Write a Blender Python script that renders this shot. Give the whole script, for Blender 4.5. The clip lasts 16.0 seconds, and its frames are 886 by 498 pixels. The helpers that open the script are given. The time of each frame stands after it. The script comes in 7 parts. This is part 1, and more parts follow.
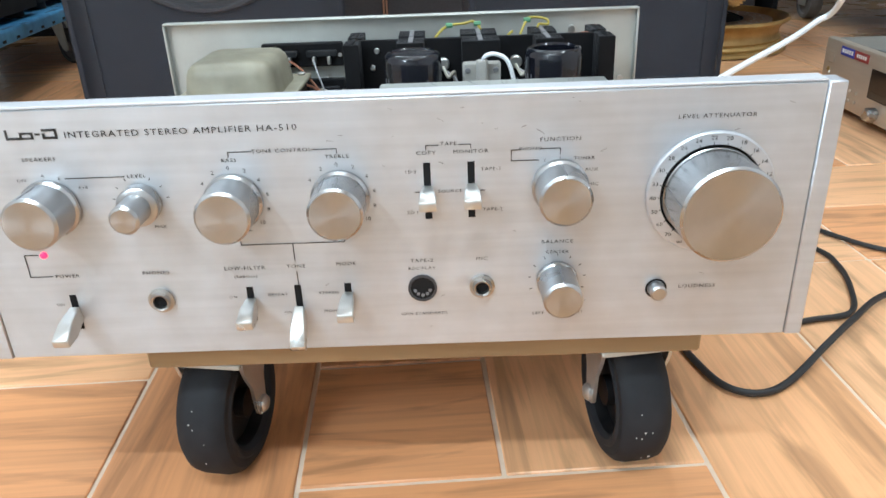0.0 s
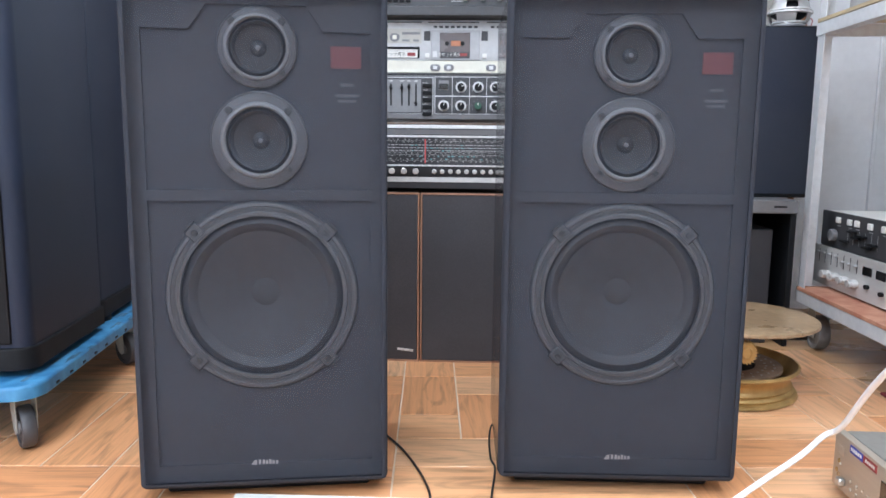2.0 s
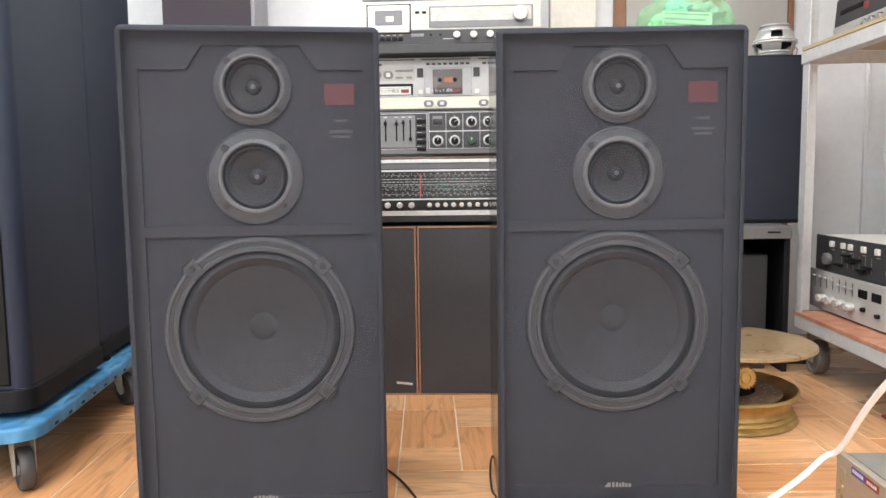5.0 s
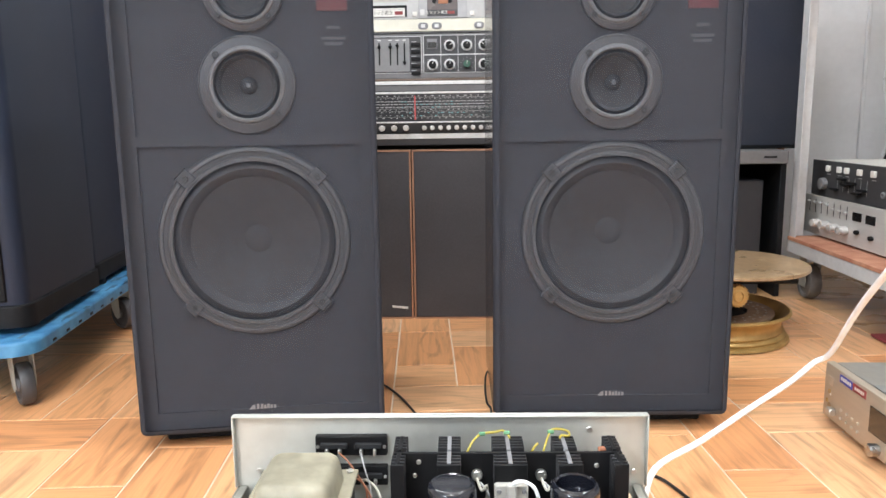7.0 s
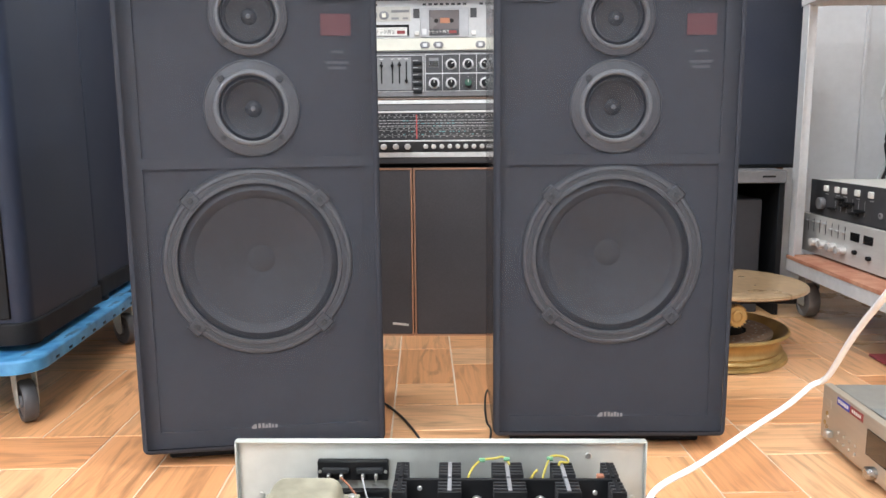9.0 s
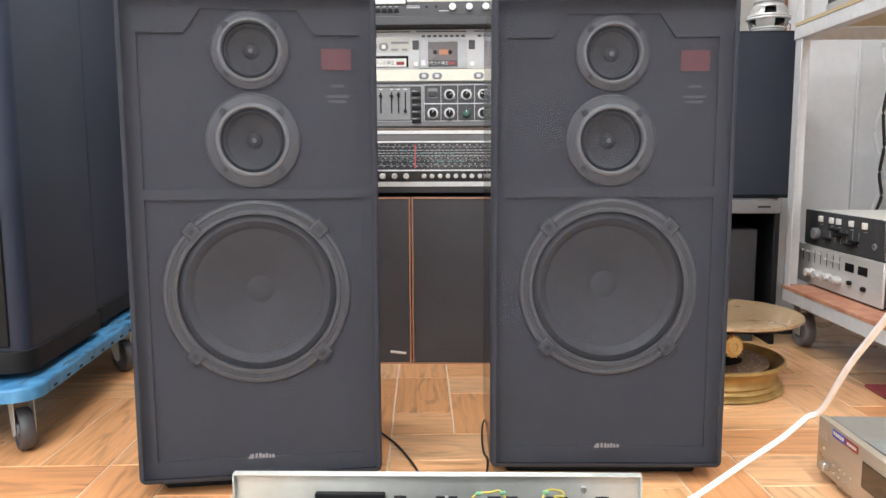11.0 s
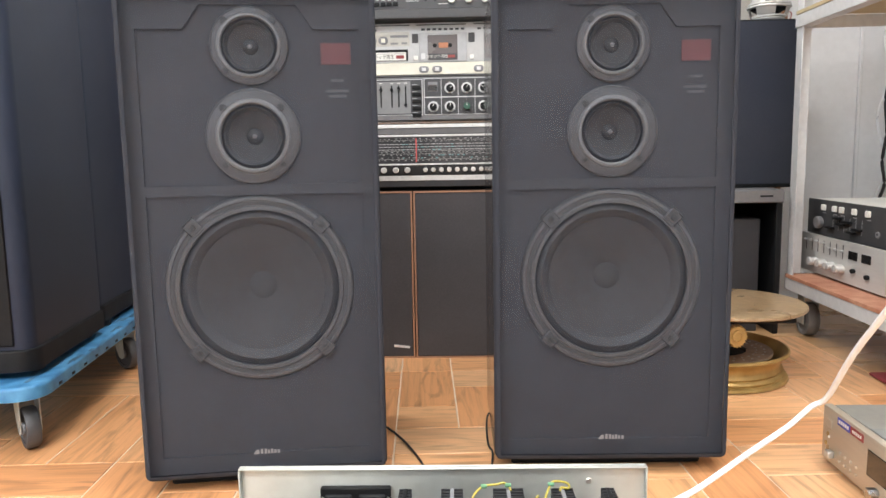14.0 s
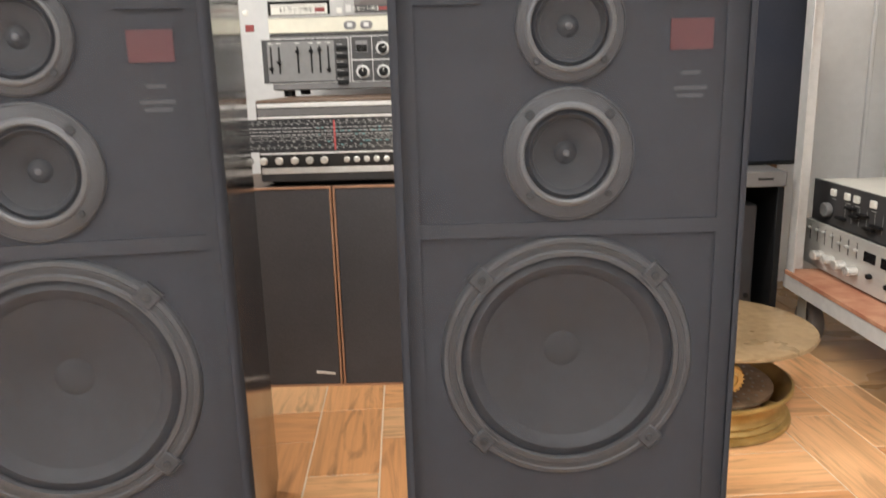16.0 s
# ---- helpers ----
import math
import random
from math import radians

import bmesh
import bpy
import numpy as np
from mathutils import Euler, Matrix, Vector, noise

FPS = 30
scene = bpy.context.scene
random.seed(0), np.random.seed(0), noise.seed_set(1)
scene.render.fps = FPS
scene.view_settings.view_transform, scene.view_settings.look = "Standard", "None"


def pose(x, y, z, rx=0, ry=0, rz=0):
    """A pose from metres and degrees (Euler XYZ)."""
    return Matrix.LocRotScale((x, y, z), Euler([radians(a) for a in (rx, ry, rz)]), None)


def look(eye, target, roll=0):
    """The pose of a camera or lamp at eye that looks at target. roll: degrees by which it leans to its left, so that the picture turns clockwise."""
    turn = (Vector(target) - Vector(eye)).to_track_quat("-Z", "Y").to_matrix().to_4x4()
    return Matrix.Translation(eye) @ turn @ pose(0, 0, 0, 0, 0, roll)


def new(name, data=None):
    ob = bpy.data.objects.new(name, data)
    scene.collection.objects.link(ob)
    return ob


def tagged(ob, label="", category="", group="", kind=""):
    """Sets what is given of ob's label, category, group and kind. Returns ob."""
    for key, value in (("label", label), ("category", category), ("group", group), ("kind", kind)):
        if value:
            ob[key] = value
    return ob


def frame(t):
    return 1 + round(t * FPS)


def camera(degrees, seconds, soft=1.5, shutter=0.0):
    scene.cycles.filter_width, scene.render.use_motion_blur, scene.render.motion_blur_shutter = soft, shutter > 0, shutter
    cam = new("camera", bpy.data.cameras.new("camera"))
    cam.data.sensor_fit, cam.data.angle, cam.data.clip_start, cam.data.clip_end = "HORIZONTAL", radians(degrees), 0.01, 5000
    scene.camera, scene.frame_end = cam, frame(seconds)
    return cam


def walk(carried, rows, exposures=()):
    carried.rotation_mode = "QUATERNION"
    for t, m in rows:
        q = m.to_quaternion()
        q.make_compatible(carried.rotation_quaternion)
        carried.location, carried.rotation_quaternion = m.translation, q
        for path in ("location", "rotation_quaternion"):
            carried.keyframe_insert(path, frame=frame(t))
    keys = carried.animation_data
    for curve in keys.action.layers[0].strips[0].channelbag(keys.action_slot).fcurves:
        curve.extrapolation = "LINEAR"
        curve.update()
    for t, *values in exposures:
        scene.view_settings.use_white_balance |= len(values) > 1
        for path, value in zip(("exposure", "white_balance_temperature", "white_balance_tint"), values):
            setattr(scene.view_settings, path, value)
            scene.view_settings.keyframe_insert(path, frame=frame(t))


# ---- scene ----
cam = camera(61.7, 16.0, shutter=0.15)
PATH = [
    (0, (0.394, 0.463, 0.324), (0.347, 2.276, -0.52), -2.2),
    (0.2, (0.39, 0.462, 0.348), (0.331, 2.279, -0.486), -2.6),
    (0.3, (0.387, 0.463, 0.371), (0.321, 2.292, -0.436), -2.9),
    (0.5, (0.387, 0.466, 0.428), (0.299, 2.326, -0.301), -3.5),
    (0.6, (0.382, 0.468, 0.464), (0.299, 2.343, -0.228), -2.5),
    (0.8, (0.379, 0.466, 0.498), (0.289, 2.361, -0.136), -1.9),
    (1, (0.376, 0.464, 0.515), (0.28, 2.372, -0.076), -1.5),
    (1.2, (0.372, 0.46, 0.531), (0.274, 2.384, -0.004), -0.7),
    (1.5, (0.371, 0.456, 0.538), (0.272, 2.397, 0.067), -0.1),
    (1.8, (0.372, 0.451, 0.566), (0.274, 2.415, 0.205), 0.2),
    (2, (0.375, 0.451, 0.591), (0.283, 2.428, 0.304), 0.6),
    (2.5, (0.39, 0.451, 0.594), (0.3, 2.439, 0.394), -0.0),
    (3, (0.389, 0.451, 0.591), (0.297, 2.44, 0.407), -0.6),
    (3.5, (0.384, 0.448, 0.591), (0.29, 2.438, 0.41), -0.8),
    (4, (0.384, 0.443, 0.588), (0.288, 2.432, 0.405), -0.9),
    (6.3, (0.379, 0.432, 0.568), (0.297, 2.415, 0.326), -0.5),
    (6.5, (0.38, 0.431, 0.559), (0.301, 2.412, 0.299), -0.6),
    (7, (0.381, 0.435, 0.529), (0.303, 2.405, 0.19), -0.8),
    (7.5, (0.378, 0.435, 0.532), (0.298, 2.4, 0.166), -0.7),
    (8, (0.379, 0.432, 0.539), (0.299, 2.399, 0.186), -0.7),
    (8.5, (0.38, 0.428, 0.545), (0.301, 2.399, 0.215), -0.6),
    (9, (0.38, 0.425, 0.548), (0.302, 2.399, 0.239), -0.5),
    (11.5, (0.381, 0.413, 0.564), (0.309, 2.399, 0.335), -0.2),
    (12, (0.38, 0.413, 0.567), (0.308, 2.399, 0.347), -0.2),
    (12.5, (0.379, 0.413, 0.566), (0.306, 2.4, 0.345), -0.3),
    (13, (0.382, 0.413, 0.557), (0.307, 2.398, 0.325), -0.5),
    (13.5, (0.382, 0.417, 0.556), (0.304, 2.4, 0.309), -0.7),
    (14, (0.381, 0.415, 0.559), (0.302, 2.397, 0.3), -1.0),
    (14.5, (0.382, 0.387, 0.588), (0.3, 2.368, 0.328), -1.2),
    (15, (0.43, 0.392, 0.645), (0.349, 2.375, 0.392), -2.4),
    (15.2, (0.457, 0.467, 0.674), (0.376, 2.452, 0.446), -3.2),
    (15.5, (0.46, 0.597, 0.678), (0.368, 2.589, 0.518), -3.5),
    (15.7, (0.458, 0.699, 0.68), (0.362, 2.688, 0.497), -2.8),
    (15.8, (0.477, 0.751, 0.692), (0.377, 2.73, 0.42), -2.4),
    (16, (0.482, 0.82, 0.679), (0.452, 2.768, 0.226), -1.6),
]
EXPOSURES = [(0.0, -0.46, 5750, 2), (0.5, -0.54, 5850, 2), (1.0, -0.43, 5650, 7), (1.5, -0.03, 4950, 10), (2.0, 0.16, 5700, 10), (2.5, 0.29, 6550, 10), (4.0, 0.29, 6700, 10), (7.0, 0.25, 6450, 10), (8.5, 0.25, 6300, 10), (11.5, 0.26, 6550, 10), (15.0, 0.26, 6700, 10), (15.5, 0.24, 6700, 10), (16.0, 0.12, 7300, 10)]
walk(cam, [(t, look(eye, target, roll)) for t, eye, target, roll in PATH], EXPOSURES)

# ---- light ----
world = bpy.data.worlds.new("world")
scene.world = world
world.use_nodes = True
wn = world.node_tree.nodes
wn["Background"].inputs["Color"].default_value = (0.8, 0.9, 1.0, 1)
wn["Background"].inputs["Strength"].default_value = 0.3


def tube_lamp(x, y, z, length, watts, turn=0.0):
    """Light of one ceiling tube, added out of view."""
    data = bpy.data.lights.new("unseen_tube_light", "AREA")
    data.shape, data.size, data.size_y = "RECTANGLE", length, 0.12
    data.energy, data.color = watts, (0.93, 0.97, 1.0) if y > -1 else (0.86, 0.94, 1.0)
    ob = new("unseen_tube_light", data)
    ob.matrix_basis = pose(x, y, z, 0, 0, turn)
    return ob


# unseen tubes; third and fourth only brighten the left wall and speaker gap
TUBES = [(1.35, 1.05, 90, 25), (-1.25, -1.5, 90, 94), (-0.62, 2.15, 0, 26), (0.33, 1.30, 0, 16), (0.10, -0.35, 0, 49)]
for tx, ty, turn, watts in TUBES:
    tube_lamp(tx, ty, 2.40, 1.2, watts, turn)


# ---- materials ----
def surf(name, col, rough=0.5, metal=0.0, var=0.12, fine=60.0, coarse=6.0, bump=0.03, stretch=(1, 1, 1),
         coat=0.0, rvar=0.1, aniso=0.0, col2=None, island=0.0, depth=0.001):
    """A principled surface with grain at two scales, in the object's own coordinates."""
    m = bpy.data.materials.new(name)
    m.use_nodes = True
    n, k = m.node_tree.nodes, m.node_tree.links
    b = n["Principled BSDF"]
    tc = n.new("ShaderNodeTexCoord")
    mp = n.new("ShaderNodeMapping")
    mp.inputs["Scale"].default_value = stretch
    k.new(tc.outputs["Object"], mp.inputs["Vector"])
    n1, n2 = n.new("ShaderNodeTexNoise"), n.new("ShaderNodeTexNoise")
    n1.inputs["Scale"].default_value, n1.inputs["Detail"].default_value = fine, 6
    n2.inputs["Scale"].default_value, n2.inputs["Detail"].default_value = coarse, 4
    k.new(mp.outputs["Vector"], n1.inputs["Vector"])
    k.new(tc.outputs["Object"], n2.inputs["Vector"])
    mix = n.new("ShaderNodeMath")
    mix.operation = "MULTIPLY_ADD"
    mix.inputs[1].default_value = 0.5
    k.new(n1.outputs["Fac"], mix.inputs[0])
    half = n.new("ShaderNodeMath")
    half.operation = "MULTIPLY"
    half.inputs[1].default_value = 0.5
    k.new(n2.outputs["Fac"], half.inputs[0])
    k.new(half.outputs[0], mix.inputs[2])
    ramp = n.new("ShaderNodeValToRGB")
    c2 = col2 or tuple(min(1, c * (1 + var)) for c in col)
    ramp.color_ramp.elements[0].position, ramp.color_ramp.elements[1].position = 0.32, 0.68
    ramp.color_ramp.elements[0].color = (*(c * (1 - var) for c in col), 1)
    ramp.color_ramp.elements[1].color = (*c2, 1)
    k.new(mix.outputs[0], ramp.inputs["Fac"])
    out = ramp.outputs["Color"]
    if island:
        geo, hs = n.new("ShaderNodeNewGeometry"), n.new("ShaderNodeHueSaturation")
        mr = n.new("ShaderNodeMapRange")
        mr.inputs["To Min"].default_value, mr.inputs["To Max"].default_value = 1 - island, 1 + island
        k.new(geo.outputs["Random Per Island"], mr.inputs["Value"])
        k.new(mr.outputs["Result"], hs.inputs["Value"])
        k.new(out, hs.inputs["Color"])
        out = hs.outputs["Color"]
    k.new(out, b.inputs["Base Color"])
    b.inputs["Metallic"].default_value = metal
    rr = n.new("ShaderNodeMapRange")
    rr.inputs["From Min"].default_value, rr.inputs["From Max"].default_value = 0.3, 0.7
    rr.inputs["To Min"].default_value, rr.inputs["To Max"].default_value = max(0.03, rough - rvar), min(1, rough + rvar)
    k.new(n2.outputs["Fac"], rr.inputs["Value"])
    k.new(rr.outputs["Result"], b.inputs["Roughness"])
    b.inputs["Anisotropic"].default_value = aniso
    b.inputs["Coat Weight"].default_value = coat
    if bump:
        bp = n.new("ShaderNodeBump")
        bp.inputs["Strength"].default_value, bp.inputs["Distance"].default_value = bump, depth
        k.new(n1.outputs["Fac"], bp.inputs["Height"])
        k.new(bp.outputs["Normal"], b.inputs["Normal"])
    return m


def plank_mat(name):
    """Glazed wood-print tile; grain runs along the piece's own x, tone differs from piece to piece."""
    m = bpy.data.materials.new(name)
    m.use_nodes = True
    n, k = m.node_tree.nodes, m.node_tree.links
    b = n["Principled BSDF"]
    tc, oi = n.new("ShaderNodeTexCoord"), n.new("ShaderNodeObjectInfo")
    shift = n.new("ShaderNodeVectorMath")
    shift.operation = "MULTIPLY_ADD"
    comb = n.new("ShaderNodeCombineXYZ")
    for i in range(3):
        k.new(oi.outputs["Random"], comb.inputs[i])
    k.new(comb.outputs[0], shift.inputs[0])
    shift.inputs[1].default_value = (31, 57, 83)
    k.new(tc.outputs["Object"], shift.inputs[2])
    mp = n.new("ShaderNodeMapping")
    mp.inputs["Scale"].default_value = (2.4, 60, 60)
    k.new(shift.outputs[0], mp.inputs["Vector"])
    mp2 = n.new("ShaderNodeMapping")
    mp2.inputs["Scale"].default_value = (3.2, 20, 20)
    k.new(shift.outputs[0], mp2.inputs["Vector"])
    fine, broad = n.new("ShaderNodeTexNoise"), n.new("ShaderNodeTexNoise")
    fine.inputs["Scale"].default_value, fine.inputs["Detail"].default_value, fine.inputs["Distortion"].default_value = 1.6, 8, 0.6
    broad.inputs["Scale"].default_value, broad.inputs["Detail"].default_value, broad.inputs["Distortion"].default_value = 1.1, 4, 2.2
    k.new(mp.outputs[0], fine.inputs["Vector"])
    k.new(mp2.outputs[0], broad.inputs["Vector"])
    base = n.new("ShaderNodeValToRGB")
    el = base.color_ramp.elements
    el[0].position, el[0].color = 0.0, (0.74, 0.425, 0.224, 1)
    el[1].position, el[1].color = 1.0, (0.61, 0.282, 0.122, 1)
    for p, c in ((0.35, (0.725, 0.386, 0.186, 1)), (0.6, (0.675, 0.328, 0.146, 1)), (0.85, (0.65, 0.310, 0.138, 1))):
        e = el.new(p)
        e.color = c
    k.new(oi.outputs["Random"], base.inputs["Fac"])
    dark = n.new("ShaderNodeMapRange")
    dark.inputs["From Min"].default_value, dark.inputs["From Max"].default_value = 0.52, 0.68
    dark.inputs["To Min"].default_value, dark.inputs["To Max"].default_value = 1.06, 0.70
    k.new(broad.outputs["Fac"], dark.inputs["Value"])
    dark2 = n.new("ShaderNodeMapRange")
    dark2.inputs["From Min"].default_value, dark2.inputs["From Max"].default_value = 0.46, 0.74
    dark2.inputs["To Min"].default_value, dark2.inputs["To Max"].default_value = 1.05, 0.78
    k.new(fine.outputs["Fac"], dark2.inputs["Value"])
    mp3, pores, dark3, both0 = n.new("ShaderNodeMapping"), n.new("ShaderNodeTexNoise"), n.new("ShaderNodeMapRange"), n.new("ShaderNodeMath")
    mp3.inputs["Scale"].default_value = (7, 230, 230)
    pores.inputs["Scale"].default_value, pores.inputs["Detail"].default_value = 1.5, 4
    dark3.inputs["From Min"].default_value, dark3.inputs["From Max"].default_value = 0.42, 0.72
    dark3.inputs["To Min"].default_value, dark3.inputs["To Max"].default_value = 1.02, 0.92
    both0.operation = "MULTIPLY"
    k.new(shift.outputs[0], mp3.inputs["Vector"])
    k.new(mp3.outputs[0], pores.inputs["Vector"])
    k.new(pores.outputs["Fac"], dark3.inputs["Value"])
    k.new(dark2.outputs[0], both0.inputs[0])
    k.new(dark3.outputs[0], both0.inputs[1])
    both = n.new("ShaderNodeMath")
    both.operation = "MULTIPLY"
    k.new(dark.outputs[0], both.inputs[0])
    k.new(both0.outputs[0], both.inputs[1])
    hs = n.new("ShaderNodeHueSaturation")
    k.new(base.outputs["Color"], hs.inputs["Color"])
    k.new(both.outputs[0], hs.inputs["Value"])
    k.new(hs.outputs["Color"], b.inputs["Base Color"])
    b.inputs["Roughness"].default_value = 0.3
    b.inputs["Coat Weight"].default_value = 0.25
    b.inputs["Coat Roughness"].default_value = 0.18
    bp = n.new("ShaderNodeBump")
    bp.inputs["Strength"].default_value, bp.inputs["Distance"].default_value = 0.08, 0.001
    k.new(fine.outputs["Fac"], bp.inputs["Height"])
    k.new(bp.outputs["Normal"], b.inputs["Normal"])
    return m


def glow(name, col, strength):
    m = bpy.data.materials.new(name)
    m.use_nodes = True
    b = m.node_tree.nodes["Principled BSDF"]
    b.inputs["Base Color"].default_value = (*col, 1)
    b.inputs["Emission Color"].default_value = (*col, 1)
    b.inputs["Emission Strength"].default_value = strength
    return m


def glass(name, col, rough=0.05, clear=0.6):
    m = bpy.data.materials.new(name)
    m.use_nodes = True
    n, k = m.node_tree.nodes, m.node_tree.links
    b, mixer, tr = n["Principled BSDF"], n.new("ShaderNodeMixShader"), n.new("ShaderNodeBsdfTransparent")
    b.inputs["Base Color"].default_value, b.inputs["Roughness"].default_value = (*col, 1), rough
    nz, tc = n.new("ShaderNodeTexNoise"), n.new("ShaderNodeTexCoord")
    nz.inputs["Scale"].default_value = 18
    k.new(tc.outputs["Object"], nz.inputs["Vector"])
    bp = n.new("ShaderNodeBump")
    bp.inputs["Strength"].default_value, bp.inputs["Distance"].default_value = 0.25, 0.004
    k.new(nz.outputs["Fac"], bp.inputs["Height"])
    k.new(bp.outputs["Normal"], b.inputs["Normal"])
    tr.inputs["Color"].default_value = (*col, 1)
    mixer.inputs["Fac"].default_value = clear
    k.new(b.outputs[0], mixer.inputs[1])
    k.new(tr.outputs[0], mixer.inputs[2])
    k.new(mixer.outputs[0], n["Material Output"].inputs["Surface"])
    return m


PLANK = plank_mat("wood_print_tile")
GROUT = surf("grout", (0.72, 0.58, 0.44), 0.8, 0, 0.1, 120, 4)
WALL = surf("wall_paint", (0.74, 0.75, 0.765), 0.75, 0, 0.05, 40, 1.2, 0.05)
CEIL = surf("ceiling_paint", (0.8, 0.8, 0.79), 0.85, 0, 0.03, 30, 1)
ALU = surf("brushed_aluminium", (0.57, 0.59, 0.62), 0.40, 0.65, 0.09, 260, 60, 0.12, (0.04, 1, 1), aniso=0.6, rvar=0.05)
ALU.node_tree.nodes["Principled BSDF"].inputs["Anisotropic Rotation"].default_value = 0.25
# paler aluminium: light from above painted into the panel's top edge
ALU_EDGE_LIT = surf("lit_aluminium_edge", (0.78, 0.79, 0.82), 0.35, 0.35, 0.03, 200, 8, 0.02)
KNOB = surf("turned_aluminium", (0.46, 0.465, 0.47), 0.27, 1.0, 0.05, 160, 12, 0.03, aniso=0.5)
def spun(name, col):
    """Metal turned on a lathe: fine rings stretch the reflections into bright wedges."""
    m = surf(name, col, 0.30, 1.0, 0.04, 200, 20, 0.0, rvar=0.03)
    n, k = m.node_tree.nodes, m.node_tree.links
    tg = n.new("ShaderNodeTangent")
    tg.direction_type, tg.axis = "RADIAL", "Y"
    n["Principled BSDF"].inputs["Anisotropic"].default_value = 0.85
    k.new(tg.outputs[0], n["Principled BSDF"].inputs["Tangent"])
    return m


SPUN = spun("spun_aluminium", (0.47, 0.46, 0.455))
NICKEL = surf("dull_nickel", (0.42, 0.40, 0.37), 0.3, 1, 0.15, 90, 20, 0.03)
CHROME = surf("worn_chrome", (0.58, 0.57, 0.54), 0.34, 0.75, 0.08, 90, 15, 0.02)
BASKET = surf("bright_basket_metal", (0.78, 0.78, 0.77), 0.35, 0.3, 0.06, 60, 12, 0.02)
STEEL = surf("galvanised_steel", (0.52, 0.535, 0.505), 0.48, 0.55, 0.16, 35, 7, 0.05, rvar=0.12)
STEEL_DULL = surf("dull_zinc_chassis", (0.30, 0.295, 0.265), 0.55, 0.5, 0.22, 45, 9, 0.06, rvar=0.15)
SHIELD = surf("scratched_zinc_plate", (0.48, 0.50, 0.475), 0.42, 0.6, 0.14, 55, 10, 0.06, (0.15, 1, 1), rvar=0.14)
INK = surf("panel_ink", (0.024, 0.023, 0.023), 0.6, 0, 0.1, 300, 30, 0)
DARK = surf("dark_slot", (0.012, 0.012, 0.013), 0.7, 0, 0.1, 60, 8, 0)
BLACK_ANOD = surf("black_anodised", (0.008, 0.008, 0.009), 0.5, 0.0, 0.2, 90, 12, 0.04)
FIN = surf("fin_edge_anodised", (0.030, 0.030, 0.032), 0.45, 0.2, 0.1, 80, 10, 0.02)
CAPFILM = surf("capacitor_sleeve", (0.008, 0.009, 0.014), 0.14, 0, 0.2, 60, 20, 0.02, coat=0.4)
BELL = surf("aged_cream_enamel", (0.29, 0.27, 0.20), 0.6, 0, 0.32, 50, 14, 0.08, rvar=0.15)
CORE = surf("transformer_core", (0.006, 0.006, 0.007), 0.5, 0.0, 0.2, 160, 10, 0.1, (0.1, 0.1, 4))
PCB = surf("phenolic_board", (0.25, 0.088, 0.036), 0.5, 0, 0.2, 70, 20, 0.04)
TIN = surf("tinned_tag", (0.62, 0.62, 0.60), 0.35, 0.9, 0.1, 90, 30, 0.03)
CERAMIC = surf("white_clamp", (0.40, 0.39, 0.36), 0.5, 0.1, 0.1, 80, 20, 0.05)
RUBBER = surf("black_rubber", (0.02, 0.021, 0.023), 0.62, 0, 0.25, 70, 12, 0.1, rvar=0.15)
TREAD = surf("dusty_tyre_rubber", (0.022, 0.023, 0.026), 0.7, 0, 0.3, 60, 20, 0.1)
BOARD = surf("plywood_edge", (0.30, 0.20, 0.10), 0.6, 0, 0.2, 30, 8, 0.1, (0.2, 1, 4))
CABLE_W = surf("white_cable", (0.85, 0.88, 0.90), 0.5, 0, 0.08, 40, 10, 0.03)
CABLE_B = surf("black_cable", (0.016, 0.016, 0.017), 0.5, 0, 0.2, 60, 10, 0.03)
CLOTH = surf("speaker_grille_cloth", (0.033, 0.0365, 0.047), 0.9, 0, 0.05, 40, 4, 0.0)
CLOTH2 = surf("black_grille_cloth", (0.078, 0.077, 0.084), 0.95, 0, 0.2, 500, 6, 0.3)
CAB = surf("black_vinyl_cabinet", (0.022, 0.022, 0.025), 0.14, 0, 0.2, 140, 5, 0.01, rvar=0.05)
CABSAT = surf("satin_black_tower", (0.023, 0.030, 0.050), 0.42, 0, 0.04, 30, 4, 0.0, rvar=0.02)
CABMAT = surf("matt_black_box", (0.009, 0.010, 0.012), 0.6, 0, 0.2, 90, 5, 0.05)
RINGW = surf("woofer_ring_paint", (0.080, 0.086, 0.100), 0.55, 0.2, 0.1, 70, 14, 0.03)
RINGW2 = surf("woofer_rim_paint", (0.106, 0.112, 0.127), 0.5, 0.2, 0.1, 70, 14, 0.03)


